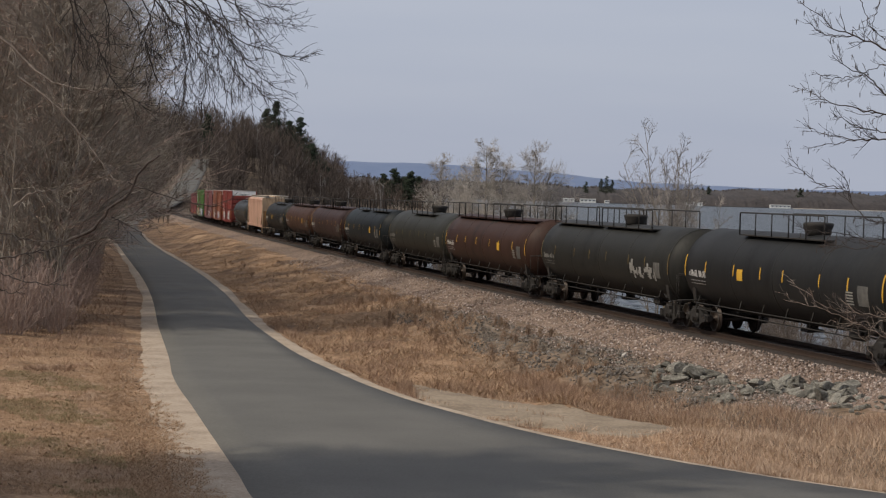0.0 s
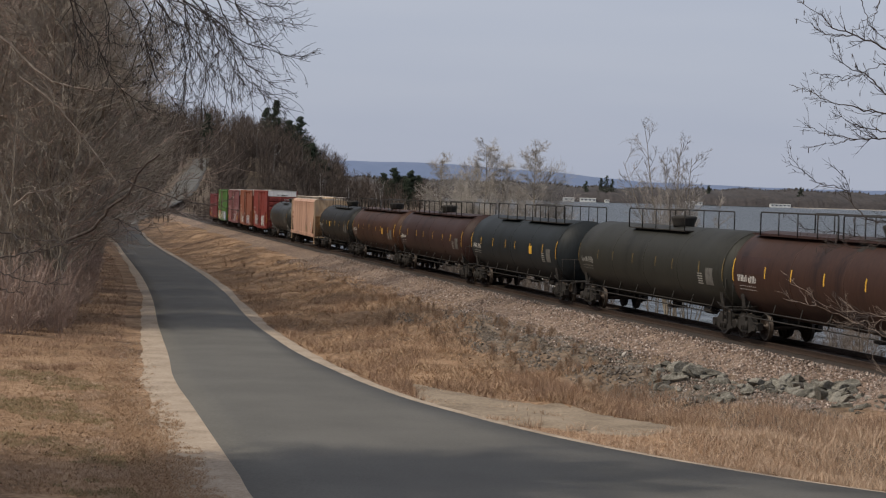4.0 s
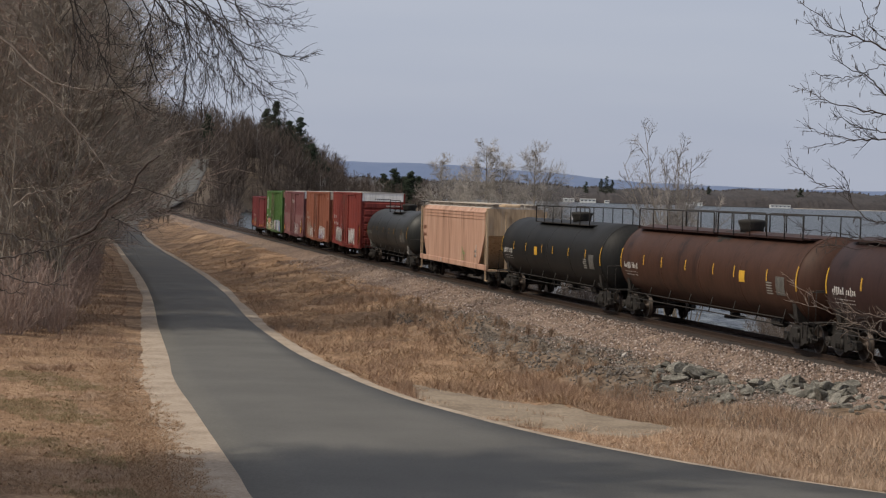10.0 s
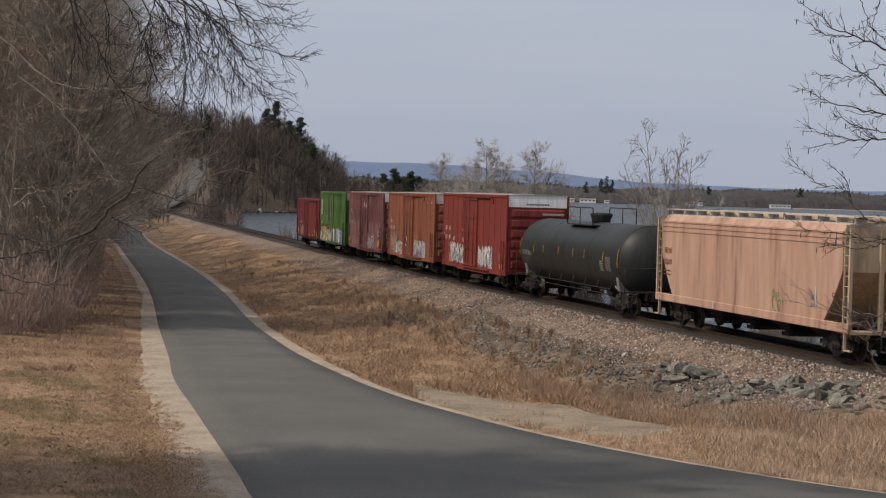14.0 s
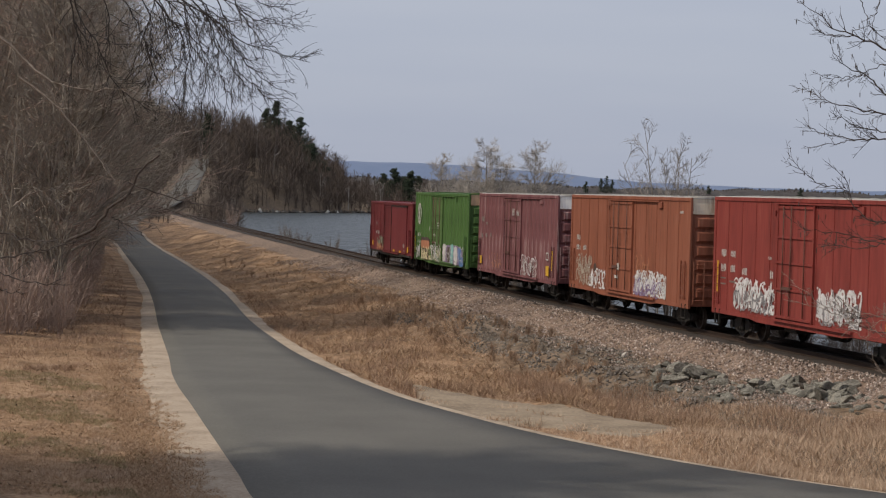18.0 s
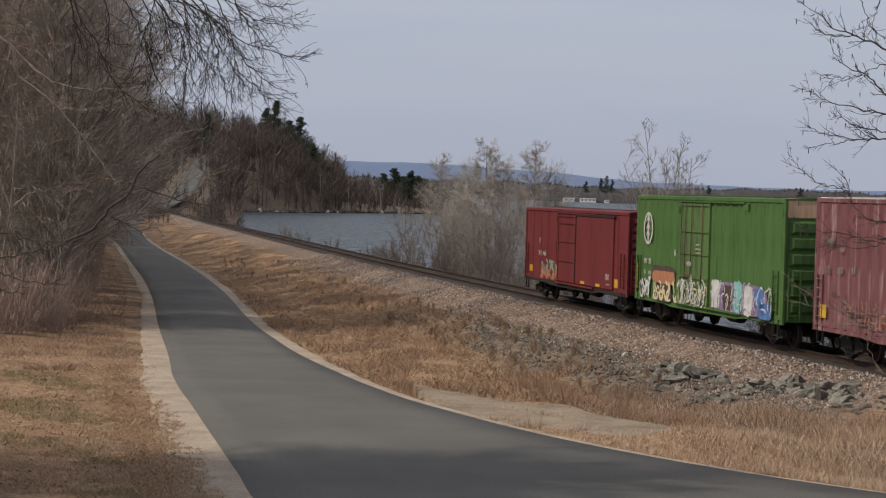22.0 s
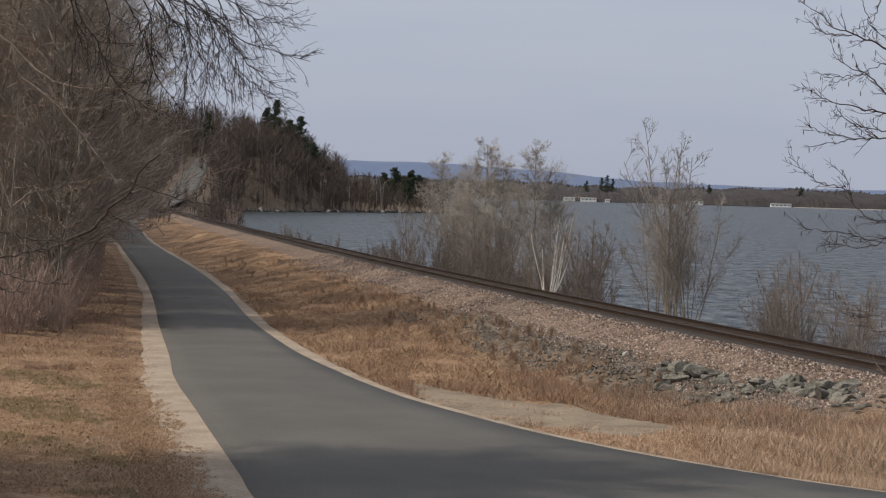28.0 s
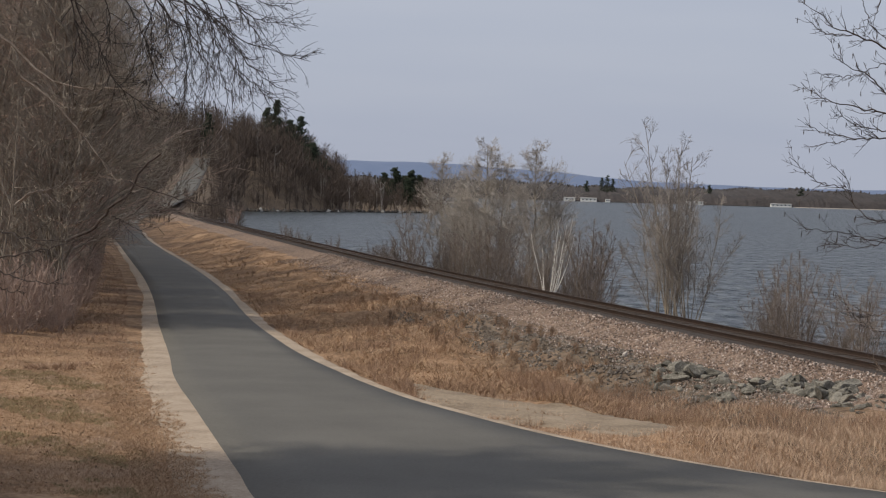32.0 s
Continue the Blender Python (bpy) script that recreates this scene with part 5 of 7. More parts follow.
def limbs_of(rnd, start, way, length, r0, r1, n, wobble, lift):
    """Many such branches at once."""
    k = len(start)
    pts = np.empty((k, n + 1, 3))
    pts[:, 0] = start
    d = way / (np.linalg.norm(way, axis=1)[:, None] + 1e-9)
    for i in range(n):
        d = d + rnd.normal(0, wobble, (k, 3))
        d[:, 2] += lift
        d /= np.linalg.norm(d, axis=1)[:, None] + 1e-9
        pts[:, i + 1] = pts[:, i] + d * (length / n)[:, None]
    f = np.linspace(0, 1, n + 1)[None, :]
    return pts, r0[:, None] * (1 - f) + r1[:, None] * f


def tubes(branches, sides=3):
    """One array of points and faces for single branches or for whole batches of them."""
    V, F, o = [], [], 0
    ang = np.arange(sides) * 2 * np.pi / sides
    for pts, rad in branches:
        pts, rad = np.asarray(pts, float), np.asarray(rad, float)
        if pts.ndim == 2:
            pts, rad = pts[None], rad[None]
        k, n = pts.shape[:2]
        d = np.gradient(pts, axis=1)
        d /= np.linalg.norm(d, axis=2)[..., None] + 1e-9
        ref = np.where((np.abs(d[:, :1, 2]) > 0.7)[..., None], np.array([1.0, 0.3, 0.1]), np.array([0.0, 0.1, 1.0]))
        a = np.cross(d, np.broadcast_to(ref, d.shape))
        a /= np.linalg.norm(a, axis=2)[..., None] + 1e-9
        b = np.cross(d, a)
        ring = pts[:, :, None, :] + (a[:, :, None, :] * np.cos(ang)[:, None] + b[:, :, None, :] * np.sin(ang)[:, None]) * rad[:, :, None, None]
        V.append(ring.reshape(-1, 3))
        i = np.arange(n - 1)[:, None] * sides
        q = np.arange(sides)[None, :]
        q2 = (q + 1) % sides
        one = np.stack([i + q, i + q2, i + sides + q2, i + sides + q], -1).reshape(-1, 4)
        F.append((one[None] + (np.arange(k) * n * sides)[:, None, None]).reshape(-1, 4) + o)
        o += k * n * sides
    return np.concatenate(V), np.concatenate(F)


def array_mesh(name, v, f, material, smooth=False):
    me = bpy.data.meshes.new(name)
    k = f.shape[1]
    me.vertices.add(len(v))
    me.vertices.foreach_set("co", np.ascontiguousarray(v, np.float32).reshape(-1))
    me.loops.add(f.size)
    me.loops.foreach_set("vertex_index", np.ascontiguousarray(f, np.int32).reshape(-1))
    me.polygons.add(len(f))
    me.polygons.foreach_set("loop_start", np.arange(len(f), dtype=np.int32) * k)
    me.polygons.foreach_set("use_smooth", np.full(len(f), smooth))
    me.materials.append(material)
    me.update(calc_edges=True)
    return me


def side_way(rnd, d, angle):
    """A direction that leaves d by about that angle."""
    return side_ways(rnd, np.array([d], float), np.array([angle]))[0]


def side_ways(rnd, d, angle):
    d = d / (np.linalg.norm(d, axis=1)[:, None] + 1e-9)
    p = np.cross(d, rnd.normal(0, 1, d.shape))
    p /= np.linalg.norm(p, axis=1)[:, None] + 1e-9
    return d * np.cos(angle)[:, None] + p * np.sin(angle)[:, None]


def along(pts, rad, g):
    """Points, directions and radii at the fractional steps g of each of some branches."""
    i = np.minimum(g.astype(int), pts.shape[1] - 2)
    k = np.arange(len(pts))
    step = pts[k, i + 1] - pts[k, i]
    return pts[k, i] + step * (g - i)[:, None], step, rad[k, i]


def bare_tree(seed, height, r0, stems=1, limbs=16, subs=5, twigs=5, first=0.25, spread=0.8, up=0.06, lean=0.1, twig_r=0.007, reach=0.34, droop=0.0, top=0.2):
    """Branches of a leafless tree: the trunk's and the crown's."""
    rnd = np.random.RandomState(seed)
    trunk, crown = [], []
    for k in range(stems):
        a = rnd.uniform(0, 6.28)
        tilt = lean * (0.3 if stems == 1 else rnd.uniform(0.4, 1.3))
        h = height * (1 if k == 0 else rnd.uniform(0.6, 0.97))
        base = np.array([math.cos(a), math.sin(a), 0]) * (0 if stems == 1 else rnd.uniform(0.05, 0.3))
        base[2] = -0.35
        pts, rad = limb(rnd, base, (math.cos(a) * tilt, math.sin(a) * tilt, 1), h, r0 * (1 if k == 0 else rnd.uniform(0.5, 0.9)), 0.012, 10, 0.05, 0.03)
        trunk.append((pts, rad))
        f = first + (0.98 - first) * (np.arange(limbs) + rnd.uniform(0, 1, limbs)) / limbs
        p, d, r = along(np.repeat(pts[None], limbs, 0), np.repeat(rad[None], limbs, 0), f * 10)
        ln = h * reach * (1.0 + top - f) * rnd.uniform(0.6, 1.25, limbs)
        d = side_ways(rnd, d, spread * rnd.uniform(0.7, 1.25, limbs))
        d[:, 2] = np.maximum(d[:, 2], -0.1)
        bp, br = limbs_of(rnd, p, d, ln, np.maximum(r * 0.5, 0.014), np.full(limbs, twig_r), 6, 0.13, up)
        crown.append((bp, br))
        bp, br, ln = np.repeat(bp, subs, 0), np.repeat(br, subs, 0), np.repeat(ln, subs)
        p, d, r = along(bp, br, rnd.uniform(0.2, 0.97, len(bp)) * 6)
        sl = ln * rnd.uniform(0.25, 0.5, len(bp))
        tp, tr = limbs_of(rnd, p, side_ways(rnd, d, rnd.uniform(0.4, 0.95, len(bp))), sl, np.maximum(r * 0.55, twig_r), np.full(len(bp), twig_r * 0.8), 4, 0.14, up - droop)
        crown.append((tp, tr))
        tp, tr, sl = np.repeat(tp, twigs, 0), np.repeat(tr, twigs, 0), np.repeat(sl, twigs)
        p, d, r = along(tp, tr, rnd.uniform(0.3, 3.9, len(tp)))
        crown.append(limbs_of(rnd, p, side_ways(rnd, d, rnd.uniform(0.3, 0.9, len(tp))), sl * rnd.uniform(0.3, 0.65, len(tp)), np.full(len(tp), twig_r * 0.85), np.full(len(tp), twig_r * 0.5), 2, 0.12, up - droop))
    return trunk, crown


def make_tree(name, label, category, group, material, crown_mat, trunk_sides=7, **kw):
    trunk, crown = bare_tree(**kw)
    ob = tagged(new(name), label, category, group)
    if name == "birch":
        for stem in trunk:
            v, f = tubes([stem], trunk_sides)
            part("stem", array_mesh("stem", v, f, material, True), material, ob)
    else:
        v, f = tubes(trunk, trunk_sides)
        trunk_mesh = array_mesh("trunk", v, f, material, True)
        part("trunk", trunk_mesh, material, ob)
    v, f = tubes(crown, 3)
    crown_mesh = array_mesh("crown", v, f, crown_mat)
    part("crown", crown_mesh, crown_mat, ob)
    if name != "birch":
        KIND_PARTS[ob.name] = (("trunk", trunk_mesh), ("crown", crown_mesh))
    return ob


def stand(ob, x, y, turn, size=1.0, sink=0.1):
    m = pose(x, y, float(ground_z(x, y)) - sink, 0, 0, turn)
    ob.matrix_basis = m @ Matrix.Diagonal((size, size, size, 1))
    return ob


def copy_to(ob, x, y, turn, size=1.0, sink=0.1):
    """Another tree of the same kind: the same meshes under a base of its own."""
    c_ = new(ob.name.split(".")[0])
    for key in ("label", "category", "group"):
        if key in ob:
            c_[key] = ob[key]
    for name_, me in KIND_PARTS[ob.name]:
        new(name_, me).parent = c_
    c_.matrix_basis = pose(x, y, float(ground_z(x, y)) - sink, 0, 0, turn) @ Matrix.Diagonal((size, size, size, 1))
    return c_


KIND_PARTS = {}
twig_mat = speckled("brown_twig_bark", [(0.135, 0.115, 0.094), (0.225, 0.194, 0.16), (0.32, 0.28, 0.235)], 0.8, 6, 0.9, bump=0)
red_twig = speckled("reddish_twig_bark", [(0.22, 0.16, 0.132), (0.33, 0.245, 0.205), (0.44, 0.34, 0.29)], 0.8, 6, 0.9, bump=0)
pale_bark = speckled("pale_grey_bark", [(0.14, 0.115, 0.09), (0.24, 0.205, 0.165), (0.32, 0.28, 0.23)], 2, 20, 0.9)
tan_twig = speckled("tan_twig_bark", [(0.17, 0.15, 0.135), (0.26, 0.232, 0.21), (0.36, 0.325, 0.295)], 0.8, 6, 0.9, bump=0)
silver_twig = speckled("silvery_twig_bark", [(0.22, 0.195, 0.172), (0.35, 0.318, 0.285), (0.48, 0.44, 0.40)], 0.8, 6, 0.9, bump=0)
shrub_twig = speckled("grey_shrub_bark", [(0.13, 0.107, 0.095), (0.205, 0.172, 0.152), (0.30, 0.258, 0.23)], 0.8, 6, 0.9, bump=0)
birch_bark = speckled("white_birch_bark", [(0.42, 0.39, 0.36), (0.72, 0.70, 0.67), (0.82, 0.80, 0.77)], 3, 12, 0.8, stretch=(1, 1, 3))

rnd = random.Random(12)
# woods left of the road
kinds = []
for i, (h, r, mat, tw) in enumerate(((19, 0.15, bark_mat, twig_mat), (17, 0.12, bark_mat, twig_mat), (21, 0.17, bark_mat, twig_mat), (14, 0.09, pale_bark, red_twig), (18, 0.13, pale_bark, twig_mat), (16, 0.11, bark_mat, red_twig), (20, 0.14, pale_bark, twig_mat))):
    kinds.append(make_tree("bare_tree", "leafless grey-brown tree in the roadside woods", "tree", "trees of the roadside woods", mat, tw,
                           seed=40 + i, height=h, r0=r, limbs=42, subs=8, twigs=8, first=0.12, spread=0.95, up=0.03, lean=0.24, reach=0.22, twig_r=0.0092, top=0.6, stems=1 if i % 3 else 2))
k = 0
for row in range(7):
    y = 86 + row * 1.5
    while y < 330:
        off = 4.6 + row * 2.4 + rnd.uniform(-0.7, 1.3)
        scale = 1.12
        x = float(road_left_x(y)) - off
        if y > 92:
            x = min(x, -0.143 * y - 1.6 - row * 2.0)
        near_edge = x < -0.2165 * y - 1.5
        if not near_edge:
            if k < len(kinds):
                stand(kinds[k], x, y, rnd.uniform(0, 360), rnd.uniform(0.8, 1.15) * scale)
            else:
                copy_to(kinds[rnd.randrange(len(kinds))], x, y, rnd.uniform(0, 360), rnd.uniform(0.75, 1.2) * scale)
            k += 1
        y += rnd.uniform(0.7, 1.3) * (2.5 if row < 3 else 3.2) * (0.85 if y < 92 else 1.65 if y < 160 else 3.0)
# slim pale stems in front of them
sapling = make_tree("sapling", "slim pale-barked bare sapling at the edge of the woods", "tree", "saplings of the thicket", pale_bark, twig_mat, trunk_sides=5,
                    seed=66, height=8.5, r0=0.055, limbs=18, subs=5, twigs=4, first=0.22, spread=0.7, up=0.04, lean=0.25, reach=0.2, twig_r=0.006, top=0.4)
for i in range(17):
    x, y = -16.6 + 1.6 * math.sin(i * 1.7) - (i % 5) * 0.55, 79.5 + (i * 37 % 11) * 1.1
    if x < float(road_left_x(y)) - 3.6:
        (copy_to if sapling.matrix_basis.translation.length else stand)(sapling, x, y, i * 57, 0.7 + 0.5 * (i * 29 % 10) / 10)
# thicket along their edge
bushes = []
for i in range(5):
    bushes.append(make_tree("bare_shrub", "reddish-brown leafless shrub at the edge of the woods", "shrub", "shrubs of the thicket", red_twig, red_twig, trunk_sides=4,
                            seed=80 + i, height=rnd.uniform(2.6, 3.8), r0=0.025, stems=12, limbs=9, subs=4, twigs=3, first=0.12, spread=0.7, up=0.03, lean=0.3, twig_r=0.005, reach=0.3))
k = 0
for row in range(4):
    y = 78 + row * 1.3
    while y < 300:
        x = float(road_left_x(y)) - (3.6 + row * 1.6 + rnd.uniform(-0.3, 0.9))
        if y > 110:
            x = min(x, -0.150 * y - 0.5)
        if x < -14.4:
            if k < 5:
                stand(bushes[k], x, y, rnd.uniform(0, 360), rnd.uniform(0.8, 1.1))
            else:
                copy_to(bushes[rnd.randrange(5)], x, y, rnd.uniform(0, 360), rnd.uniform(0.65, 1.15))
            k += 1
        y += rnd.uniform(1.1, 2.4) * (1 if y < 110 else 2.0)
for i in range(34):
    x, y = rnd.uniform(-25, -14), rnd.uniform(75, 90)
    if x < float(road_left_x(y)) - 4 and x > -0.2165 * y - 0.8:
        copy_to(bushes[rnd.randrange(5)], x, y, rnd.uniform(0, 360), rnd.uniform(0.7, 1.2))

copy_to(bushes[1], -34.0, 330, 0, 1.25)

# lakeside trees beyond the track
lake_kinds = []
for i, kw in enumerate((dict(height=11.2, r0=0.11, stems=1, limbs=56, subs=10, twigs=9, first=0.36, spread=0.95, up=0.035, lean=0.2, reach=0.36, top=0.2, twig_r=0.007),
                        dict(height=10.4, r0=0.05, stems=10, limbs=17, subs=6, twigs=6, first=0.28, spread=0.6, up=0.05, lean=0.28, reach=0.22, top=0.4, twig_r=0.0056),
                        dict(height=5.6, r0=0.03, stems=7, limbs=12, subs=5, twigs=5, first=0.15, spread=0.7, up=0.05, lean=0.32, reach=0.28, top=0.3, twig_r=0.005),
                        dict(height=3.2, r0=0.02, stems=12, limbs=10, subs=4, twigs=4, first=0.1, spread=0.7, up=0.04, lean=0.4, reach=0.3, top=0.3, twig_r=0.0042))):
    lake_kinds.append(make_tree("lakeside_tree" if i < 2 else "lakeside_shrub", ("leafless tan-grey tree with a rounded crown on the lake bank", "many-stemmed bare tree fanning out on the lake bank",
                                "tall leafless grey shrub on the lake bank", "low leafless grey shrub at the water")[i], "tree" if i < 2 else "shrub", "trees along the lake" if i < 2 else "shrubs along the lake",
                                pale_bark if i < 2 else bark_mat, (silver_twig, tan_twig, shrub_twig, shrub_twig)[i], seed=120 + i * 7, trunk_sides=7 if i < 2 else 4, **kw))


def beyond(px_x, s, off):
    """A place off metres beyond the track, s along it."""
    x, y, z, a = track_at(s)
    return x + math.cos(a) * off, y - math.sin(a) * off


def at_column(px, off):
    """A place off metres beyond the track that lies on the line of sight a share px of the half width right of the centre."""
    best = min(((abs(beyond(0, s, off)[0] / beyond(0, s, off)[1] - px * 0.2165), s) for s in np.arange(45, 330, 1.0)))
    return beyond(0, best[1], off)


spots = [(0.10, 8, 0, 1.06), (0.062, 9, 0, 0.96), (0.135, 9, 0, 1.0), (0.205, 8, 0, 1.02), (0.235, 9, 0, 0.82), (-0.008, 8, 0, 1.0), (0.03, 9, 0, 0.86),
         (0.518, 6, 1, 1.0), (0.555, 6.5, 1, 0.82), (0.49, 7, 1, 0.78), (0.12, 7, 1, 0.8), (0.235, 7, 1, 0.66), (0.06, 7, 1, 0.72), (0.005, 7, 1, 0.66)]
for i in range(44):
    spots.append((rnd.uniform(-0.10, 0.34), rnd.uniform(5.2, 9.5), 2 if rnd.random() < 0.6 else 3, rnd.uniform(0.7, 1.15)))
for i in range(16):
    spots.append((rnd.uniform(-0.36, -0.10), rnd.uniform(5.5, 8), 2 if rnd.random() < 0.25 else 3, rnd.uniform(0.55, 1.0)))
for i in range(22):
    spots.append((rnd.uniform(0.34, 1.0), rnd.uniform(5.0, 9), 2 if rnd.random() < 0.25 else 3, rnd.uniform(0.45, 0.8)))
spots += [(0.80, 6.5, 2, 0.95), (0.765, 7, 2, 0.9), (0.91, 7, 2, 0.8), (0.97, 6, 2, 0.8)]
used = set()
for px, off, kind, size in spots:
    x, y = at_column(px, off)
    if kind in used:
        copy_to(lake_kinds[kind], x, y, rnd.uniform(0, 360), size)
    else:
        used.add(kind)
        stand(lake_kinds[kind], x, y, rnd.uniform(0, 360), size)
birch = make_tree("birch", "white-barked birch clump beside the track", "tree", "", birch_bark, tan_twig, seed=150, height=5.0, r0=0.046, stems=11, limbs=9, subs=4, twigs=3, first=0.35, spread=0.6, up=0.08, lean=0.45, twig_r=0.006, reach=0.25)
x, y = at_column(0.236, 4.3)
stand(birch, x, y, 40, 1.0)


# the trees whose branches hang into view near the camera
def glide3(p, n):
    t = np.r_[0, np.cumsum(np.linalg.norm(np.diff(p, axis=0), axis=1))]
    u = np.linspace(0, t[-1], n)
    out = np.stack([np.interp(u, t, p[:, i]) for i in range(3)], 1)
    out[1:-1] = (out[:-2] + 2 * out[1:-1] + out[2:]) / 4
    return out


def reaching_tree(name, label, trunk_line, limb_lines, spread, seed, bark, twig, lift, density=5.0, length=0.42, fine_r=0.0036, catkins=False, trunk_r=0.19):
    """A tree beside the view: a trunk, and limbs whose whole length sprouts side twigs that fork again."""
    r = np.random.RandomState(seed)
    ob = tagged(new(name), label, "tree")
    tp = glide3(np.array(trunk_line, float), 14)
    v, f = tubes([(tp, np.linspace(trunk_r, trunk_r * 0.5, 14))], 9)
    part("trunk", array_mesh("trunk", v, f, bark_mat, True), bark_mat, ob)
    fine = []
    for line, r0, r1 in limb_lines:
        pts = glide3(np.array(line, float), 18)
        pts[1:-1] += r.normal(0, 0.012, (16, 3))
        rad = np.linspace(r0, r1, 18)
        v, f = tubes([(pts, rad)], 6)
        part("limb", array_mesh("limb", v, f, bark, True), bark, ob)
        total = float(np.linalg.norm(np.diff(pts, axis=0), axis=1).sum())
        for k in range(max(4, int(total * density))):
            g = r.randint(3, 17)
            ln = length * r.uniform(0.35, 1.2) * (1.15 - 0.4 * g / 17)
            q0 = max(min(rad[g] * 0.6, fine_r * 1.7), fine_r)
            p, q = limb(r, pts[g], side_way(r, pts[g + 1 if g < 17 else g] - pts[g - 1], r.uniform(0.35, spread)) * (1, 1.2, 1), ln, q0, fine_r * 0.6, 7, 0.13, lift)
            fine.append((p, q))
            for s in range(r.randint(1, 5)):
                h = r.randint(1, 6)
                sp, sq = limb(r, p[h], side_way(r, p[h + 1] - p[h], r.uniform(0.4, 0.9)), ln * r.uniform(0.2, 0.5), fine_r * 0.85, fine_r * 0.5, 4, 0.14, lift)
                fine.append((sp, sq))
                if r.uniform() < 0.6:
                    fine.append(limb(r, sp[2], side_way(r, sp[3] - sp[2], 0.6), ln * r.uniform(0.1, 0.22), fine_r * 0.7, fine_r * 0.45, 2, 0.1, lift))
            if catkins and r.uniform() < 0.3:
                e = p[-1]
                fine.append((np.array([e, e - (0, 0, 0.02), e - (0, 0, 0.06), e - (0, 0, 0.075)]), np.array([0.002, 0.006, 0.006, 0.002])))
    v, f = tubes(fine, 4)
    tagged(part("twig_spray", array_mesh("twig_spray", v, f, twig), twig, ob), kind="stuff")
    return ob


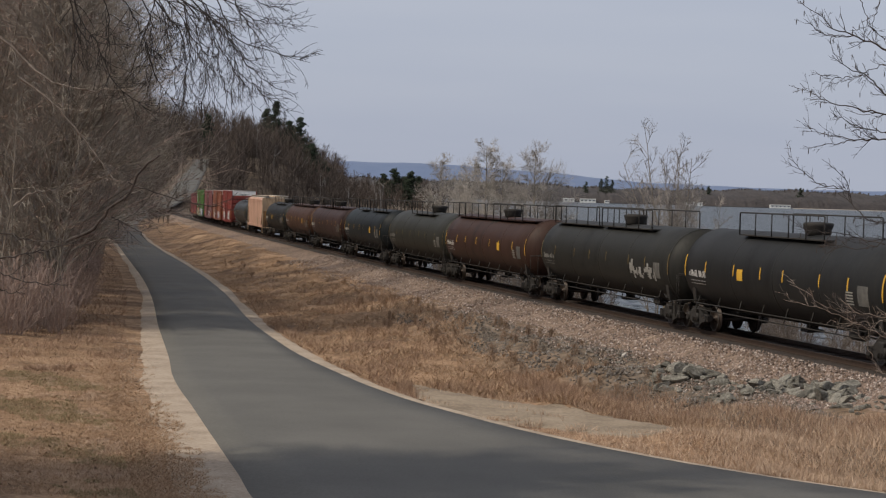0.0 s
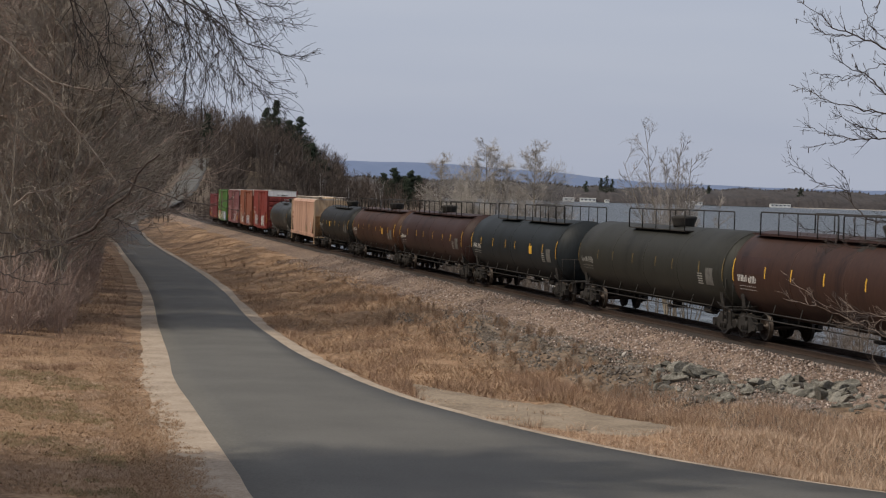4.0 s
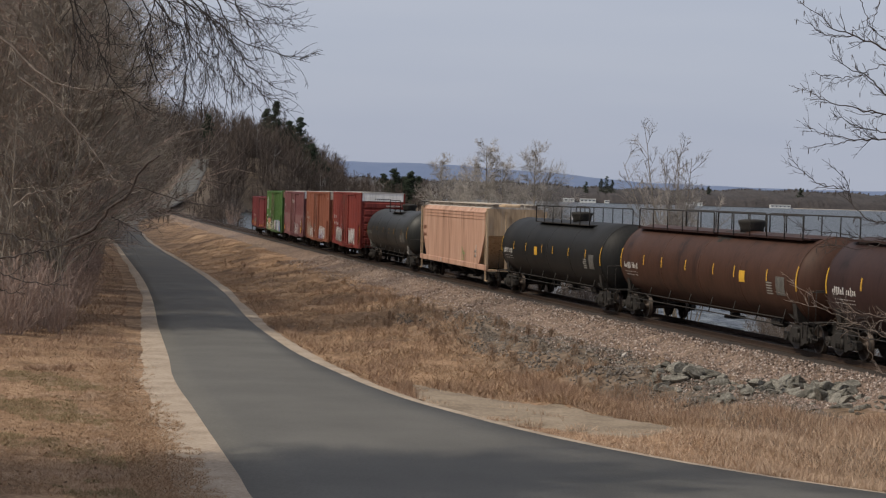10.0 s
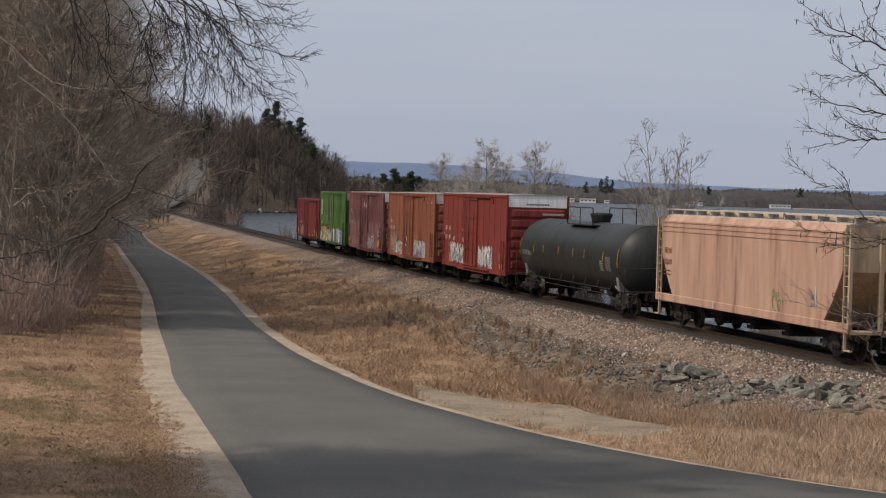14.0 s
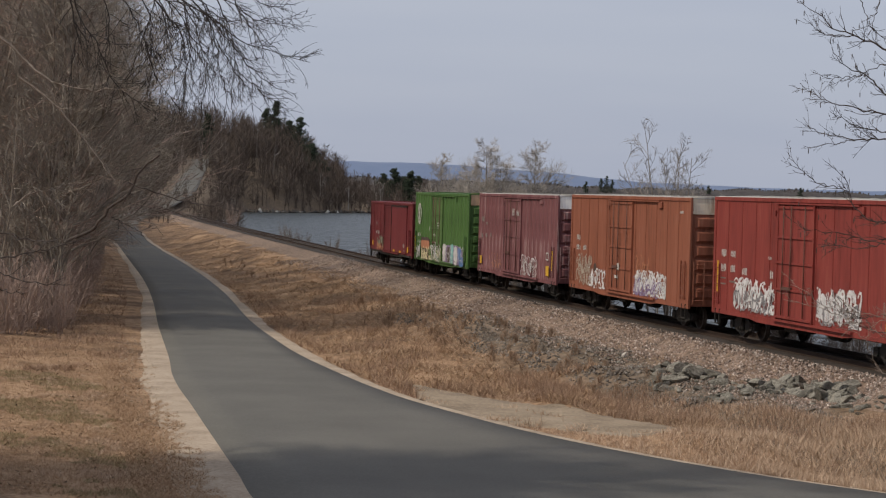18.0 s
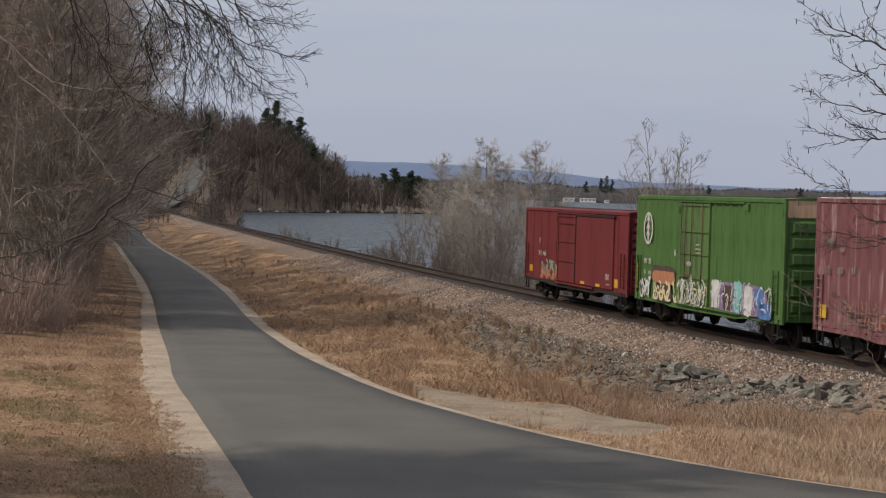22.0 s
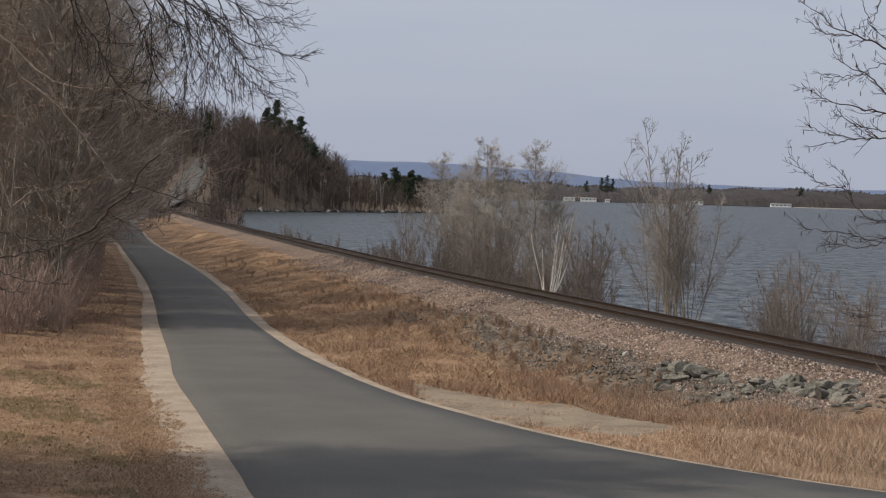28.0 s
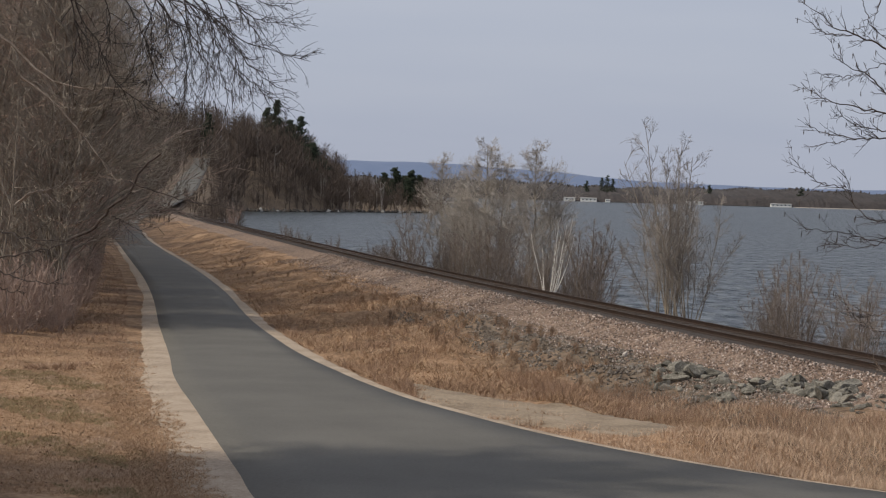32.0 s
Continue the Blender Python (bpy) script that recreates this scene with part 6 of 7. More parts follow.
dark_twig = speckled("dark_twig_bark", [(0.014, 0.011, 0.010), (0.024, 0.019, 0.017), (0.036, 0.030, 0.026)], 3, 12, 0.9, bump=0)
brown_twig = speckled("dark_brown_twig_bark", [(0.03, 0.024, 0.022), (0.055, 0.044, 0.04), (0.09, 0.072, 0.064)], 3, 12, 0.9, bump=0)
weathered = speckled("weathered_pale_bark", [(0.13, 0.105, 0.085), (0.22, 0.18, 0.15), (0.32, 0.27, 0.23)], 3, 12, 0.9, bump=0.2)
gz = float(ground_z(-9.5, 25))
reaching_tree("overhanging_tree", "bare roadside tree with drooping dark twigs", [(-9.5, 25, gz - 0.2), (-9.2, 25, 2.5), (-8.2, 25, 6.0), (-6.2, 25, 8.6), (-4.2, 25, 9.4), (-2.6, 25, 9.0)],
              [([(-3.86, 25.0, 6.96), (-3.58, 25.0, 6.73), (-3.28, 25.0, 6.37), (-3.16, 25.0, 6.09), (-3.23, 25.0, 5.52), (-3.27, 25.0, 5.38)], 0.01152, 0.003),
                  ([(-3.63, 24.5, 6.92), (-3.15, 24.5, 6.69), (-2.82, 24.5, 6.47), (-2.5, 24.5, 6.24), (-2.18, 24.5, 6.13), (-1.9, 24.5, 6.05), (-1.65, 24.5, 6.0)], 0.01152, 0.003),
                  ([(-3.3, 25.0, 6.9), (-2.96, 25.0, 6.58), (-2.71, 25.0, 6.31), (-2.46, 25.0, 5.99), (-2.22, 25.0, 5.8), (-1.88, 25.0, 5.61)], 0.01008, 0.003),
                  ([(-3.11, 25.5, 6.95), (-2.74, 25.5, 6.8), (-2.44, 25.5, 6.56), (-2.15, 25.5, 6.53), (-1.9, 25.5, 6.65)], 0.00864, 0.003),
                  ([(-3.82, 25.5, 6.93), (-3.44, 25.5, 6.74), (-3.1, 25.5, 6.17), (-2.99, 25.5, 5.72), (-3.08, 25.5, 5.41)], 0.00936, 0.003),
                  ([(-2.83, 24.6, 6.31), (-2.58, 24.6, 5.92), (-2.34, 24.6, 5.73), (-2.09, 24.6, 5.5), (-1.92, 24.6, 5.32)], 0.00648, 0.003),
                  ([(-4.49, 24.0, 6.8), (-4.44, 24.0, 6.61), (-4.35, 24.0, 6.3), (-4.39, 24.0, 5.84), (-4.42, 24.0, 5.64)], 0.01152, 0.003),
                  ([(-4.48, 24.4, 6.77), (-4.44, 24.4, 6.53), (-4.19, 24.4, 6.14), (-3.98, 24.4, 5.71), (-3.66, 24.4, 5.45), (-3.38, 24.4, 5.32)], 0.01008, 0.003),
                  ([(-3.58, 25.0, 6.81), (-3.69, 25.0, 6.4), (-3.8, 25.0, 6.04), (-3.92, 25.0, 5.69)], 0.0072, 0.003),
                  ([(-2.65, 25.0, 7.0), (-2.36, 25.0, 6.76), (-2.12, 25.0, 6.69), (-1.83, 25.0, 6.76)], 0.0072, 0.003),
                  ([(-4.1, 25.0, 6.84), (-3.9, 25.0, 6.64), (-3.69, 25.0, 6.24), (-3.62, 25.0, 5.92), (-3.43, 25.0, 5.64), (-3.24, 25.0, 5.4)], 0.00792, 0.003),
                  ([(-3.62, 25.3, 6.92), (-3.49, 25.3, 6.43), (-3.4, 25.3, 6.03), (-3.34, 25.3, 5.57)], 0.009, 0.003),
                  ([(-3.28, 25.0, 6.9), (-3.14, 25.0, 6.26), (-3.19, 25.0, 5.85), (-3.21, 25.0, 5.4)], 0.009, 0.003),
                  ([(-3.04, 24.6, 6.86), (-2.79, 24.6, 6.24), (-2.73, 24.6, 5.8), (-2.61, 24.6, 5.4)], 0.009, 0.003),
                  ([(-2.91, 25.2, 6.93), (-2.65, 25.2, 6.32), (-2.59, 25.2, 5.88), (-2.57, 25.2, 5.55)], 0.009, 0.003),
                  ([(-3.88, 25.4, 6.92), (-3.67, 25.4, 6.52), (-3.7, 25.4, 6.11), (-3.74, 25.4, 5.69)], 0.009, 0.003),
                  ([(-2.62, 24.4, 6.82), (-2.42, 24.4, 6.47), (-2.21, 24.4, 6.2), (-1.96, 24.4, 6.07)], 0.009, 0.003),
                  ([(-4.27, 25.0, 6.87), (-4.14, 25.0, 6.47), (-4.18, 25.0, 6.07), (-4.15, 25.0, 5.74)], 0.009, 0.003),
                  ([(-3.43, 24.8, 6.87), (-3.08, 24.8, 6.48), (-2.96, 24.8, 6.05), (-2.84, 24.8, 5.69), (-2.79, 24.8, 5.41)], 0.009, 0.003),
                  ([(-3.21, 25.0, 6.86), (-2.8, 25.0, 6.55), (-2.63, 25.0, 6.23), (-2.44, 25.0, 6.03), (-2.38, 25.0, 5.71)], 0.009, 0.003)], 0.9, 7, dark_twig, dark_twig, -0.03, 15, 0.55, 0.0032)
gz = float(ground_z(-11.5, 31))
reaching_tree("leaning_tree", "leaning bare tree with pale weathered limbs", [(-11.5, 31, gz - 0.2), (-11.0, 31, 2.0), (-9.8, 31, 5.2), (-8.2, 31, 8.5)],
              [([(-7.19, 31.0, 6.89), (-6.78, 31.0, 6.65), (-6.47, 31.0, 6.41), (-6.11, 31.0, 6.06), (-5.76, 31.0, 5.92), (-5.26, 31.0, 5.86), (-4.65, 31.0, 5.94)], 0.028, 0.007),
                  ([(-6.47, 31.0, 6.05), (-6.06, 31.0, 5.76), (-5.75, 31.0, 5.47), (-5.44, 31.0, 5.08), (-5.13, 31.0, 4.73), (-4.96, 31.0, 4.51)], 0.02, 0.007),
                  ([(-5.54, 31.0, 5.23), (-5.43, 31.0, 5.08), (-5.35, 31.0, 4.73)], 0.01, 0.005),
                  ([(-6.73, 32.0, 4.09), (-6.49, 32.0, 4.31), (-6.25, 32.0, 4.33), (-5.9, 32.0, 4.43), (-5.62, 32.0, 4.49)], 0.014, 0.006),
                  ([(-6.25, 32.0, 4.32), (-6.1, 32.0, 4.14), (-5.92, 32.0, 3.87), (-5.78, 32.0, 3.8)], 0.01, 0.005)], 1.0, 17, weathered, twig_mat, 0.0, 7, 0.5, 0.0042)
gz = float(ground_z(-10.6, 29))
reaching_tree("low_roadside_tree", "low bare tree with dark reaching boughs", [(-10.6, 29, gz - 0.2), (-10.3, 29, 1.0), (-9.6, 29.5, 3.2), (-8.6, 30, 5.0)],
              [([(-4.19, 30.0, 4.92), (-4.49, 30.4, 4.75), (-4.76, 30.8, 4.29), (-5.1, 31.2, 4.13), (-5.41, 31.6, 3.76), (-5.89, 32.0, 3.56)], 0.013, 0.028),
                  ([(-4.64, 30.0, 4.52), (-4.08, 30.0, 4.31), (-3.69, 30.0, 4.23), (-3.0, 30.0, 4.14)], 0.012, 0.004),
                  ([(-4.87, 30.0, 4.0), (-4.63, 30.0, 3.88), (-4.4, 30.0, 3.74)], 0.009, 0.004),
                  ([(-6.48, 29.0, 3.79), (-6.28, 29.0, 3.74), (-5.93, 29.0, 3.66), (-5.65, 29.0, 3.65), (-5.2, 29.0, 3.66)], 0.014, 0.005),
                  ([(-6.69, 30.0, 3.31), (-6.49, 30.0, 3.35), (-6.07, 30.0, 3.43), (-5.71, 30.0, 3.52), (-5.36, 30.0, 3.64)], 0.015, 0.007),
                  ([(-6.24, 28.0, 3.33), (-6.06, 28.0, 3.25), (-5.81, 28.0, 3.13), (-5.44, 28.0, 3.09), (-5.16, 28.0, 3.07)], 0.012, 0.004),
                  ([(-6.17, 28.0, 3.03), (-5.93, 28.0, 2.97), (-5.71, 28.0, 2.96)], 0.009, 0.004)], 0.9, 19, brown_twig, brown_twig, 0.0, 5.0, 0.4, trunk_r=0.12)
gz = float(ground_z(8.8, 27))
reaching_tree("lakeward_tree", "bare tree whose dark branches reach over the grass", [(8.8, 27, gz - 0.2), (8.7, 27, 2.0), (8.4, 27, 5.0), (8.3, 27, 9.0)],
              [([(5.98, 27.0, 6.44), (5.76, 27.0, 6.53), (5.36, 27.0, 6.69), (5.05, 27.0, 6.81), (4.81, 27.0, 6.99), (4.6, 27.0, 7.14)], 0.0156, 0.003),
                  ([(5.36, 27.0, 6.69), (5.1, 27.0, 6.69), (4.94, 27.0, 6.7), (4.66, 27.0, 6.91)], 0.0072, 0.003),
                  ([(6.0, 27.0, 5.75), (5.77, 27.0, 5.95), (5.53, 27.0, 6.17), (5.3, 27.0, 6.27), (5.13, 27.0, 6.35), (5.04, 27.0, 6.55)], 0.012, 0.003),
                  ([(5.53, 27.0, 6.2), (5.27, 27.0, 6.16), (5.07, 27.0, 6.13), (4.9, 27.0, 6.17)], 0.006, 0.003),
                  ([(6.01, 27.0, 5.65), (5.78, 27.0, 5.69), (5.44, 27.0, 5.73), (5.08, 27.0, 5.81), (4.82, 27.0, 5.9), (4.64, 27.0, 6.06)], 0.0132, 0.003),
                  ([(6.02, 27.0, 5.39), (5.79, 27.0, 5.44), (5.5, 27.0, 5.48), (5.32, 27.0, 5.55), (5.09, 27.0, 5.67)], 0.0108, 0.003),
                  ([(6.02, 27.0, 5.34), (5.8, 27.0, 5.35), (5.4, 27.0, 5.34), (5.09, 27.0, 5.39), (4.86, 27.0, 5.41), (4.71, 27.0, 5.54)], 0.012, 0.003),
                  ([(5.4, 27.0, 5.34), (5.15, 27.0, 5.27), (5.0, 27.0, 5.29)], 0.006, 0.003),
                  ([(5.76, 27.3, 7.35), (5.71, 27.3, 7.2), (5.62, 27.3, 6.86), (5.66, 27.3, 6.68)], 0.0072, 0.003),
                  ([(5.45, 27.3, 7.29), (5.57, 27.3, 6.88), (5.81, 27.3, 6.69)], 0.006, 0.0036),
                  ([(5.98, 27.0, 6.36), (5.76, 27.0, 6.33), (5.58, 27.0, 6.27), (5.43, 27.0, 6.22)], 0.0084, 0.003),
                  ([(6.1, 27.0, 4.19), (5.82, 27.0, 4.25), (5.58, 27.0, 4.29), (5.4, 27.0, 4.44), (5.3, 27.0, 4.79), (5.11, 27.0, 4.99)], 0.0108, 0.003),
                  ([(5.33, 27.0, 4.65), (4.91, 27.0, 4.74), (4.66, 27.0, 4.96), (4.51, 27.0, 5.07)], 0.0072, 0.003),
                  ([(6.1, 27.0, 4.08), (5.83, 27.0, 4.02), (5.56, 27.0, 3.91), (5.21, 27.0, 3.92), (4.97, 27.0, 4.02)], 0.009, 0.003),
                  ([(5.92, 27.4, 3.96), (5.64, 27.4, 4.01), (5.28, 27.4, 4.09), (5.0, 27.4, 4.1), (4.72, 27.4, 4.18)], 0.0072, 0.003),
                  ([(5.91, 26.0, 3.17), (5.65, 26.0, 3.08), (5.25, 26.0, 3.02), (5.05, 26.0, 3.11)], 0.0066, 0.003),
                  ([(5.92, 26.0, 2.77), (5.65, 26.0, 2.84), (5.32, 26.0, 2.95), (5.11, 26.0, 3.21)], 0.0072, 0.003)], 0.85, 9, brown_twig, brown_twig, 0.03, 11, 0.36, 0.003, True)


gz = float(ground_z(7.4, 22))
reaching_tree("corner_sapling", "pale bare sapling reaching over the roadside grass", [(7.4, 22, gz - 0.2), (7.2, 22, 1.6), (6.6, 22, 2.6), (6.0, 22, 3.2)],
              [([(5.1, 22.0, 3.11), (4.78, 22.0, 3.29), (4.54, 22.0, 3.31), (4.14, 22.0, 3.35), (3.89, 22.0, 3.56), (3.74, 22.0, 3.61)], 0.0055, 0.0025),
               ([(5.22, 22.5, 2.94), (4.9, 22.5, 3.03), (4.68, 22.5, 3.12), (4.36, 22.5, 3.29), (4.05, 22.5, 3.35), (3.76, 22.5, 3.42)], 0.0055, 0.0025),
               ([(5.1, 22.0, 3.16), (4.78, 22.0, 3.26), (4.39, 22.0, 3.2), (4.08, 22.0, 3.21)], 0.0045, 0.0022),
               ([(4.96, 22.0, 2.54), (4.71, 22.0, 2.75), (4.58, 22.0, 3.02), (4.39, 22.0, 3.14), (4.3, 22.0, 3.05)], 0.0045, 0.0022)], 0.8, 23, weathered, weathered, 0.01, 8, 0.3, 0.0021, trunk_r=0.05)


# more trees beside the camera, out of view, whose shadows lie across the road
shade = make_tree("tall_tree", "tall bare tree beside the camera with a high crown", "tree", "tall trees beside the camera", bark_mat, twig_mat,
                  seed=210, height=15, r0=0.24, limbs=34, subs=8, twigs=5, first=0.55, spread=0.95, up=0.02, lean=0.15, reach=0.30, twig_r=0.0145, top=0.5)
places = [(-10.0, 31.6), (-11.8, 30.6), (-13.4, 31.8), (-15.0, 30.4), (-16.8, 31.4), (-18.6, 30.2), (-10.8, 28.8), (-12.8, 28.4), (-14.8, 28.2), (-17.0, 28.6), (-8.9, 29.2), (-9.6, 30.4), (-11.2, 32.4)]
for i, (x, y) in enumerate(places):
    (stand if not i else copy_to)(shade, x - 1.2, y + 6.2, i * 77, 1.1 + 0.1 * math.sin(i * 2.2))


# ---- far woods, hill, shore ----
def island_mat(name, colors, rough=0.95):
    m, n, l, b = shader(name, rough)
    g, ramp = n.new("ShaderNodeNewGeometry"), n.new("ShaderNodeValToRGB")
    e = ramp.color_ramp.elements
    while len(e) < len(colors):
        e.new(0.5)
    for i, col in enumerate(colors):
        e[i].position, e[i].color = i / (len(colors) - 1), (*col, 1)
    l.new(g.outputs["Random Per Island"], ramp.inputs[0])
    l.new(ramp.outputs[0], b.inputs["Base Color"])
    return m


def far_trees(name, label, places, heights, material, sticks, seed, thick=0.05, low=0.15):
    """Many bare trees far off: each a stem and a spray of upright boughs."""
    r = np.random.RandomState(seed)
    base, h = np.array(places, float), np.array(heights, float)
    n = len(h)
    lean = np.concatenate([r.normal(0, 0.06, (n, 2)), np.full((n, 1), 0.95)], 1) * h[:, None]
    br = [(np.stack([base - (0, 0, 0.5), base + lean * 0.5, base + lean], 1), np.tile(np.array([thick * 2.4, thick * 1.6, thick * 0.5]), (n, 1)))]
    base, lean, h = np.repeat(base, sticks, 0), np.repeat(lean, sticks, 0), np.repeat(h, sticks)
    m = len(h)
    f, a, sp = r.uniform(low, 0.95, m), r.uniform(0, 6.28, m), r.uniform(0.25, 0.95, m)
    ln = (0.12 + 0.55 * (1.0 - f)) * h * r.uniform(0.45, 0.9, m)
    p = base + lean * f[:, None]
    out = np.stack([np.cos(a), np.sin(a), np.zeros(m)], 1)
    q = p + (out * sp[:, None] + (0, 0, 0.75)) * ln[:, None]
    br.append((np.stack([p, (p + q) / 2 + (out - (0, 0, 0.35)) * (ln * 0.12)[:, None], q], 1), np.tile(np.array([thick, thick * 0.8, thick * 0.35]), (m, 1))))
    v, f = tubes(br, 3)
    return tagged(new(name, array_mesh(name, v, f, material)), label, "woods", kind="stuff")


far_mat = island_mat("far_bare_woods", [(0.06, 0.045, 0.037), (0.10, 0.076, 0.062), (0.14, 0.108, 0.088), (0.075, 0.057, 0.047)])
r5 = np.random.RandomState(5)
P, H = [], []
while len(P) < 1750:
    y = r5.uniform(470, 860) if len(P) < 1250 else r5.uniform(700, 800)
    x = -y * r5.uniform(0.05, 0.23)
    rl, rr = float(road_left_x(y)), float(road_right_x(y))
    # the cutting of the road stays open, down to the track
    if rl - 2.5 < x < rr + 3.5 and y < 735 or abs(x - float(track_x(y))) < 7 and y < 520:
        continue
    if -0.137 < x / y < -0.112 and y < 690 and x > rl:
        continue
    z = float(ground_z(x, y))
    if z < WATER_Z + 0.3:
        continue
    P.append((x, y, z))
    H.append(r5.uniform(10, 17) if r5.uniform() < 0.65 else r5.uniform(2.5, 6))
far_trees("hill_woods", "brown leafless woods on the hill behind the cove", P, H, far_mat, 36, 6, 0.062, 0.08)
P, H = [], []
while len(P) < 760:
    y = r5.uniform(615, 770)
    x = r5.uniform(-75, 10)
    z = float(ground_z(x, y))
    if z < WATER_Z - 0.05:
        continue
    P.append((x, y, z))
    H.append((r5.uniform(6, 12.5) if r5.uniform() < 0.55 else r5.uniform(2, 5)) * (1.15 if x < -40 else 1.0))
far_trees("point_woods", "bare woods on the wooded point across the cove", P, H, far_mat, 32, 8, 0.055, 0.06)
P, H = [], []
for i in range(90):
    y = r5.uniform(330, 480)
    x = float(track_x(y)) + (r5.uniform(5, 9) if i % 3 else -r5.uniform(5, 9))
    P.append((x, y, float(ground_z(x, y))))
    H.append(r5.uniform(2.5, 6))
for i in range(46):
    y = r5.uniform(365, 440)
    x = float(track_x(y)) - r5.uniform(4.5, 11)
    if x > float(road_right_x(y)) + 1:
        P.append((x, y, float(ground_z(x, y))))
        H.append(r5.uniform(1.5, 4))
while len(P) < 370:
    y = r5.uniform(430, 700)
    x = -y * r5.uniform(0.105, 0.142)
    if not float(road_left_x(y)) - 1.5 < x < float(road_right_x(y)) + 1.5 and float(ground_z(x, y)) > WATER_Z + 0.3 and abs(x - float(track_x(y))) > 6:
        P.append((x, y, float(ground_z(x, y))))
        H.append(r5.uniform(1.2, 3.6))
far_trees("trackside_brush", "bare brush beside the far track", P, H, far_mat, 26, 9, 0.035)
# pale stems among the dark woods
P, H = [], []
for i in range(26):
    y = r5.uniform(630, 690)
    x = -y * r5.uniform(0.015, 0.12)
    z = float(ground_z(x, y))
    if z > WATER_Z - 0.3:
        P.append((x, y, z))
        H.append(r5.uniform(7, 12))
far_trees("pale_stems", "pale birch stems at the water's edge of the woods", P, H, island_mat("pale_far_stems", [(0.22, 0.2, 0.18), (0.42, 0.39, 0.36), (0.3, 0.27, 0.24)]), 5, 12, 0.07, 0.4)


def conifer(seed, height, width, label):
    """An evergreen: stem and tiers of drooping needle sprays."""
    r = np.random.RandomState(seed)
    ob = tagged(new("pine"), label, "tree", "evergreens on the hill")
    v, f = tubes([(np.array([(0, 0, -0.5), (0, 0, height * 0.5), (0, 0, height)]), (0.22, 0.14, 0.03))], 6)
    part("trunk", array_mesh("trunk", v, f, bark_mat), bark_mat, ob)
    V, F = [], []
    clumps = []
    for i in range(22):
        f_ = 0.16 + 0.84 * i / 21
        a, out = r.uniform(0, 6.28), width * min(1.0, (1.06 - f_) * 1.5) ** 0.8 * r.uniform(0.05, 0.5)
        clumps.append((math.cos(a) * out, math.sin(a) * out, f_ * height, 0.45 + width * 0.5 * (1.1 - f_) * r.uniform(0.6, 1.3)))
    for i in range(1760):
        cx, cy, cz, cr = clumps[i % 22]
        g = r.normal(0, 0.55, 3) * (cr, cr, cr * 0.5)
        c_ = np.array((cx, cy, cz)) + g
        a = r.uniform(0, 6.28)
        d = np.array((math.cos(a), math.sin(a), r.normal(0, 0.3)))
        s = np.array((-math.sin(a), math.cos(a), r.normal(0, 0.3)))
        ln, wd = r.uniform(0.4, 1.0), r.uniform(0.15, 0.4)
        o = len(V)
        V += [c_ - d * ln * 0.5, c_ + s * wd, c_ + d * ln * 0.6, c_ - s * wd, c_ + np.array((0, 0, 0.3))]
        F += [(o, o + 1, o + 4), (o + 1, o + 2, o + 4), (o + 2, o + 3, o + 4), (o + 3, o, o + 4)]
    part("needles", array_mesh("needles", np.array(V), np.array(F), needle_mat), needle_mat, ob)
    return ob


needle_mat = island_mat("dark_pine_needles", [(0.012, 0.02, 0.012), (0.022, 0.034, 0.018), (0.03, 0.042, 0.024)])
for x, y, h, w, sd in ((-58.6, 705, 20.5, 6.0, 1), (-50.4, 705, 19.5, 8.0, 3), (-46.2, 700, 13.5, 7.0, 4), (-42.6, 705, 10.5, 6.0, 5), (-54.5, 715, 16.0, 7.0, 9), (-62.5, 715, 17.5, 6.0, 10), (-85.5, 735, 15.5, 4.5, 11),
                       (-18.2, 730, 13.0, 5.0, 6), (-12.0, 725, 12.5, 5.5, 7), (-14.6, 735, 10.5, 5.5, 8), (-22.0, 735, 11.0, 5.0, 12), (-9.4, 735, 11.0, 4.0, 13)):
    stand(conifer(sd, h, w, "dark green pine standing above the bare woods"), x, y, sd * 40)
for x, h, w, sd in ((181, 27, 10, 20), (187, 30, 11, 21), (193, 26, 10, 22), (164, 23, 8, 23), (398, 22, 8, 24), (300, 22, 8, 25)):
    ob = conifer(sd, h, w, "dark pine above the woods of the far shore")
    ob.location = (x, 2300 - 0.35 * (x - 200) + 60, WATER_Z + 0.5)


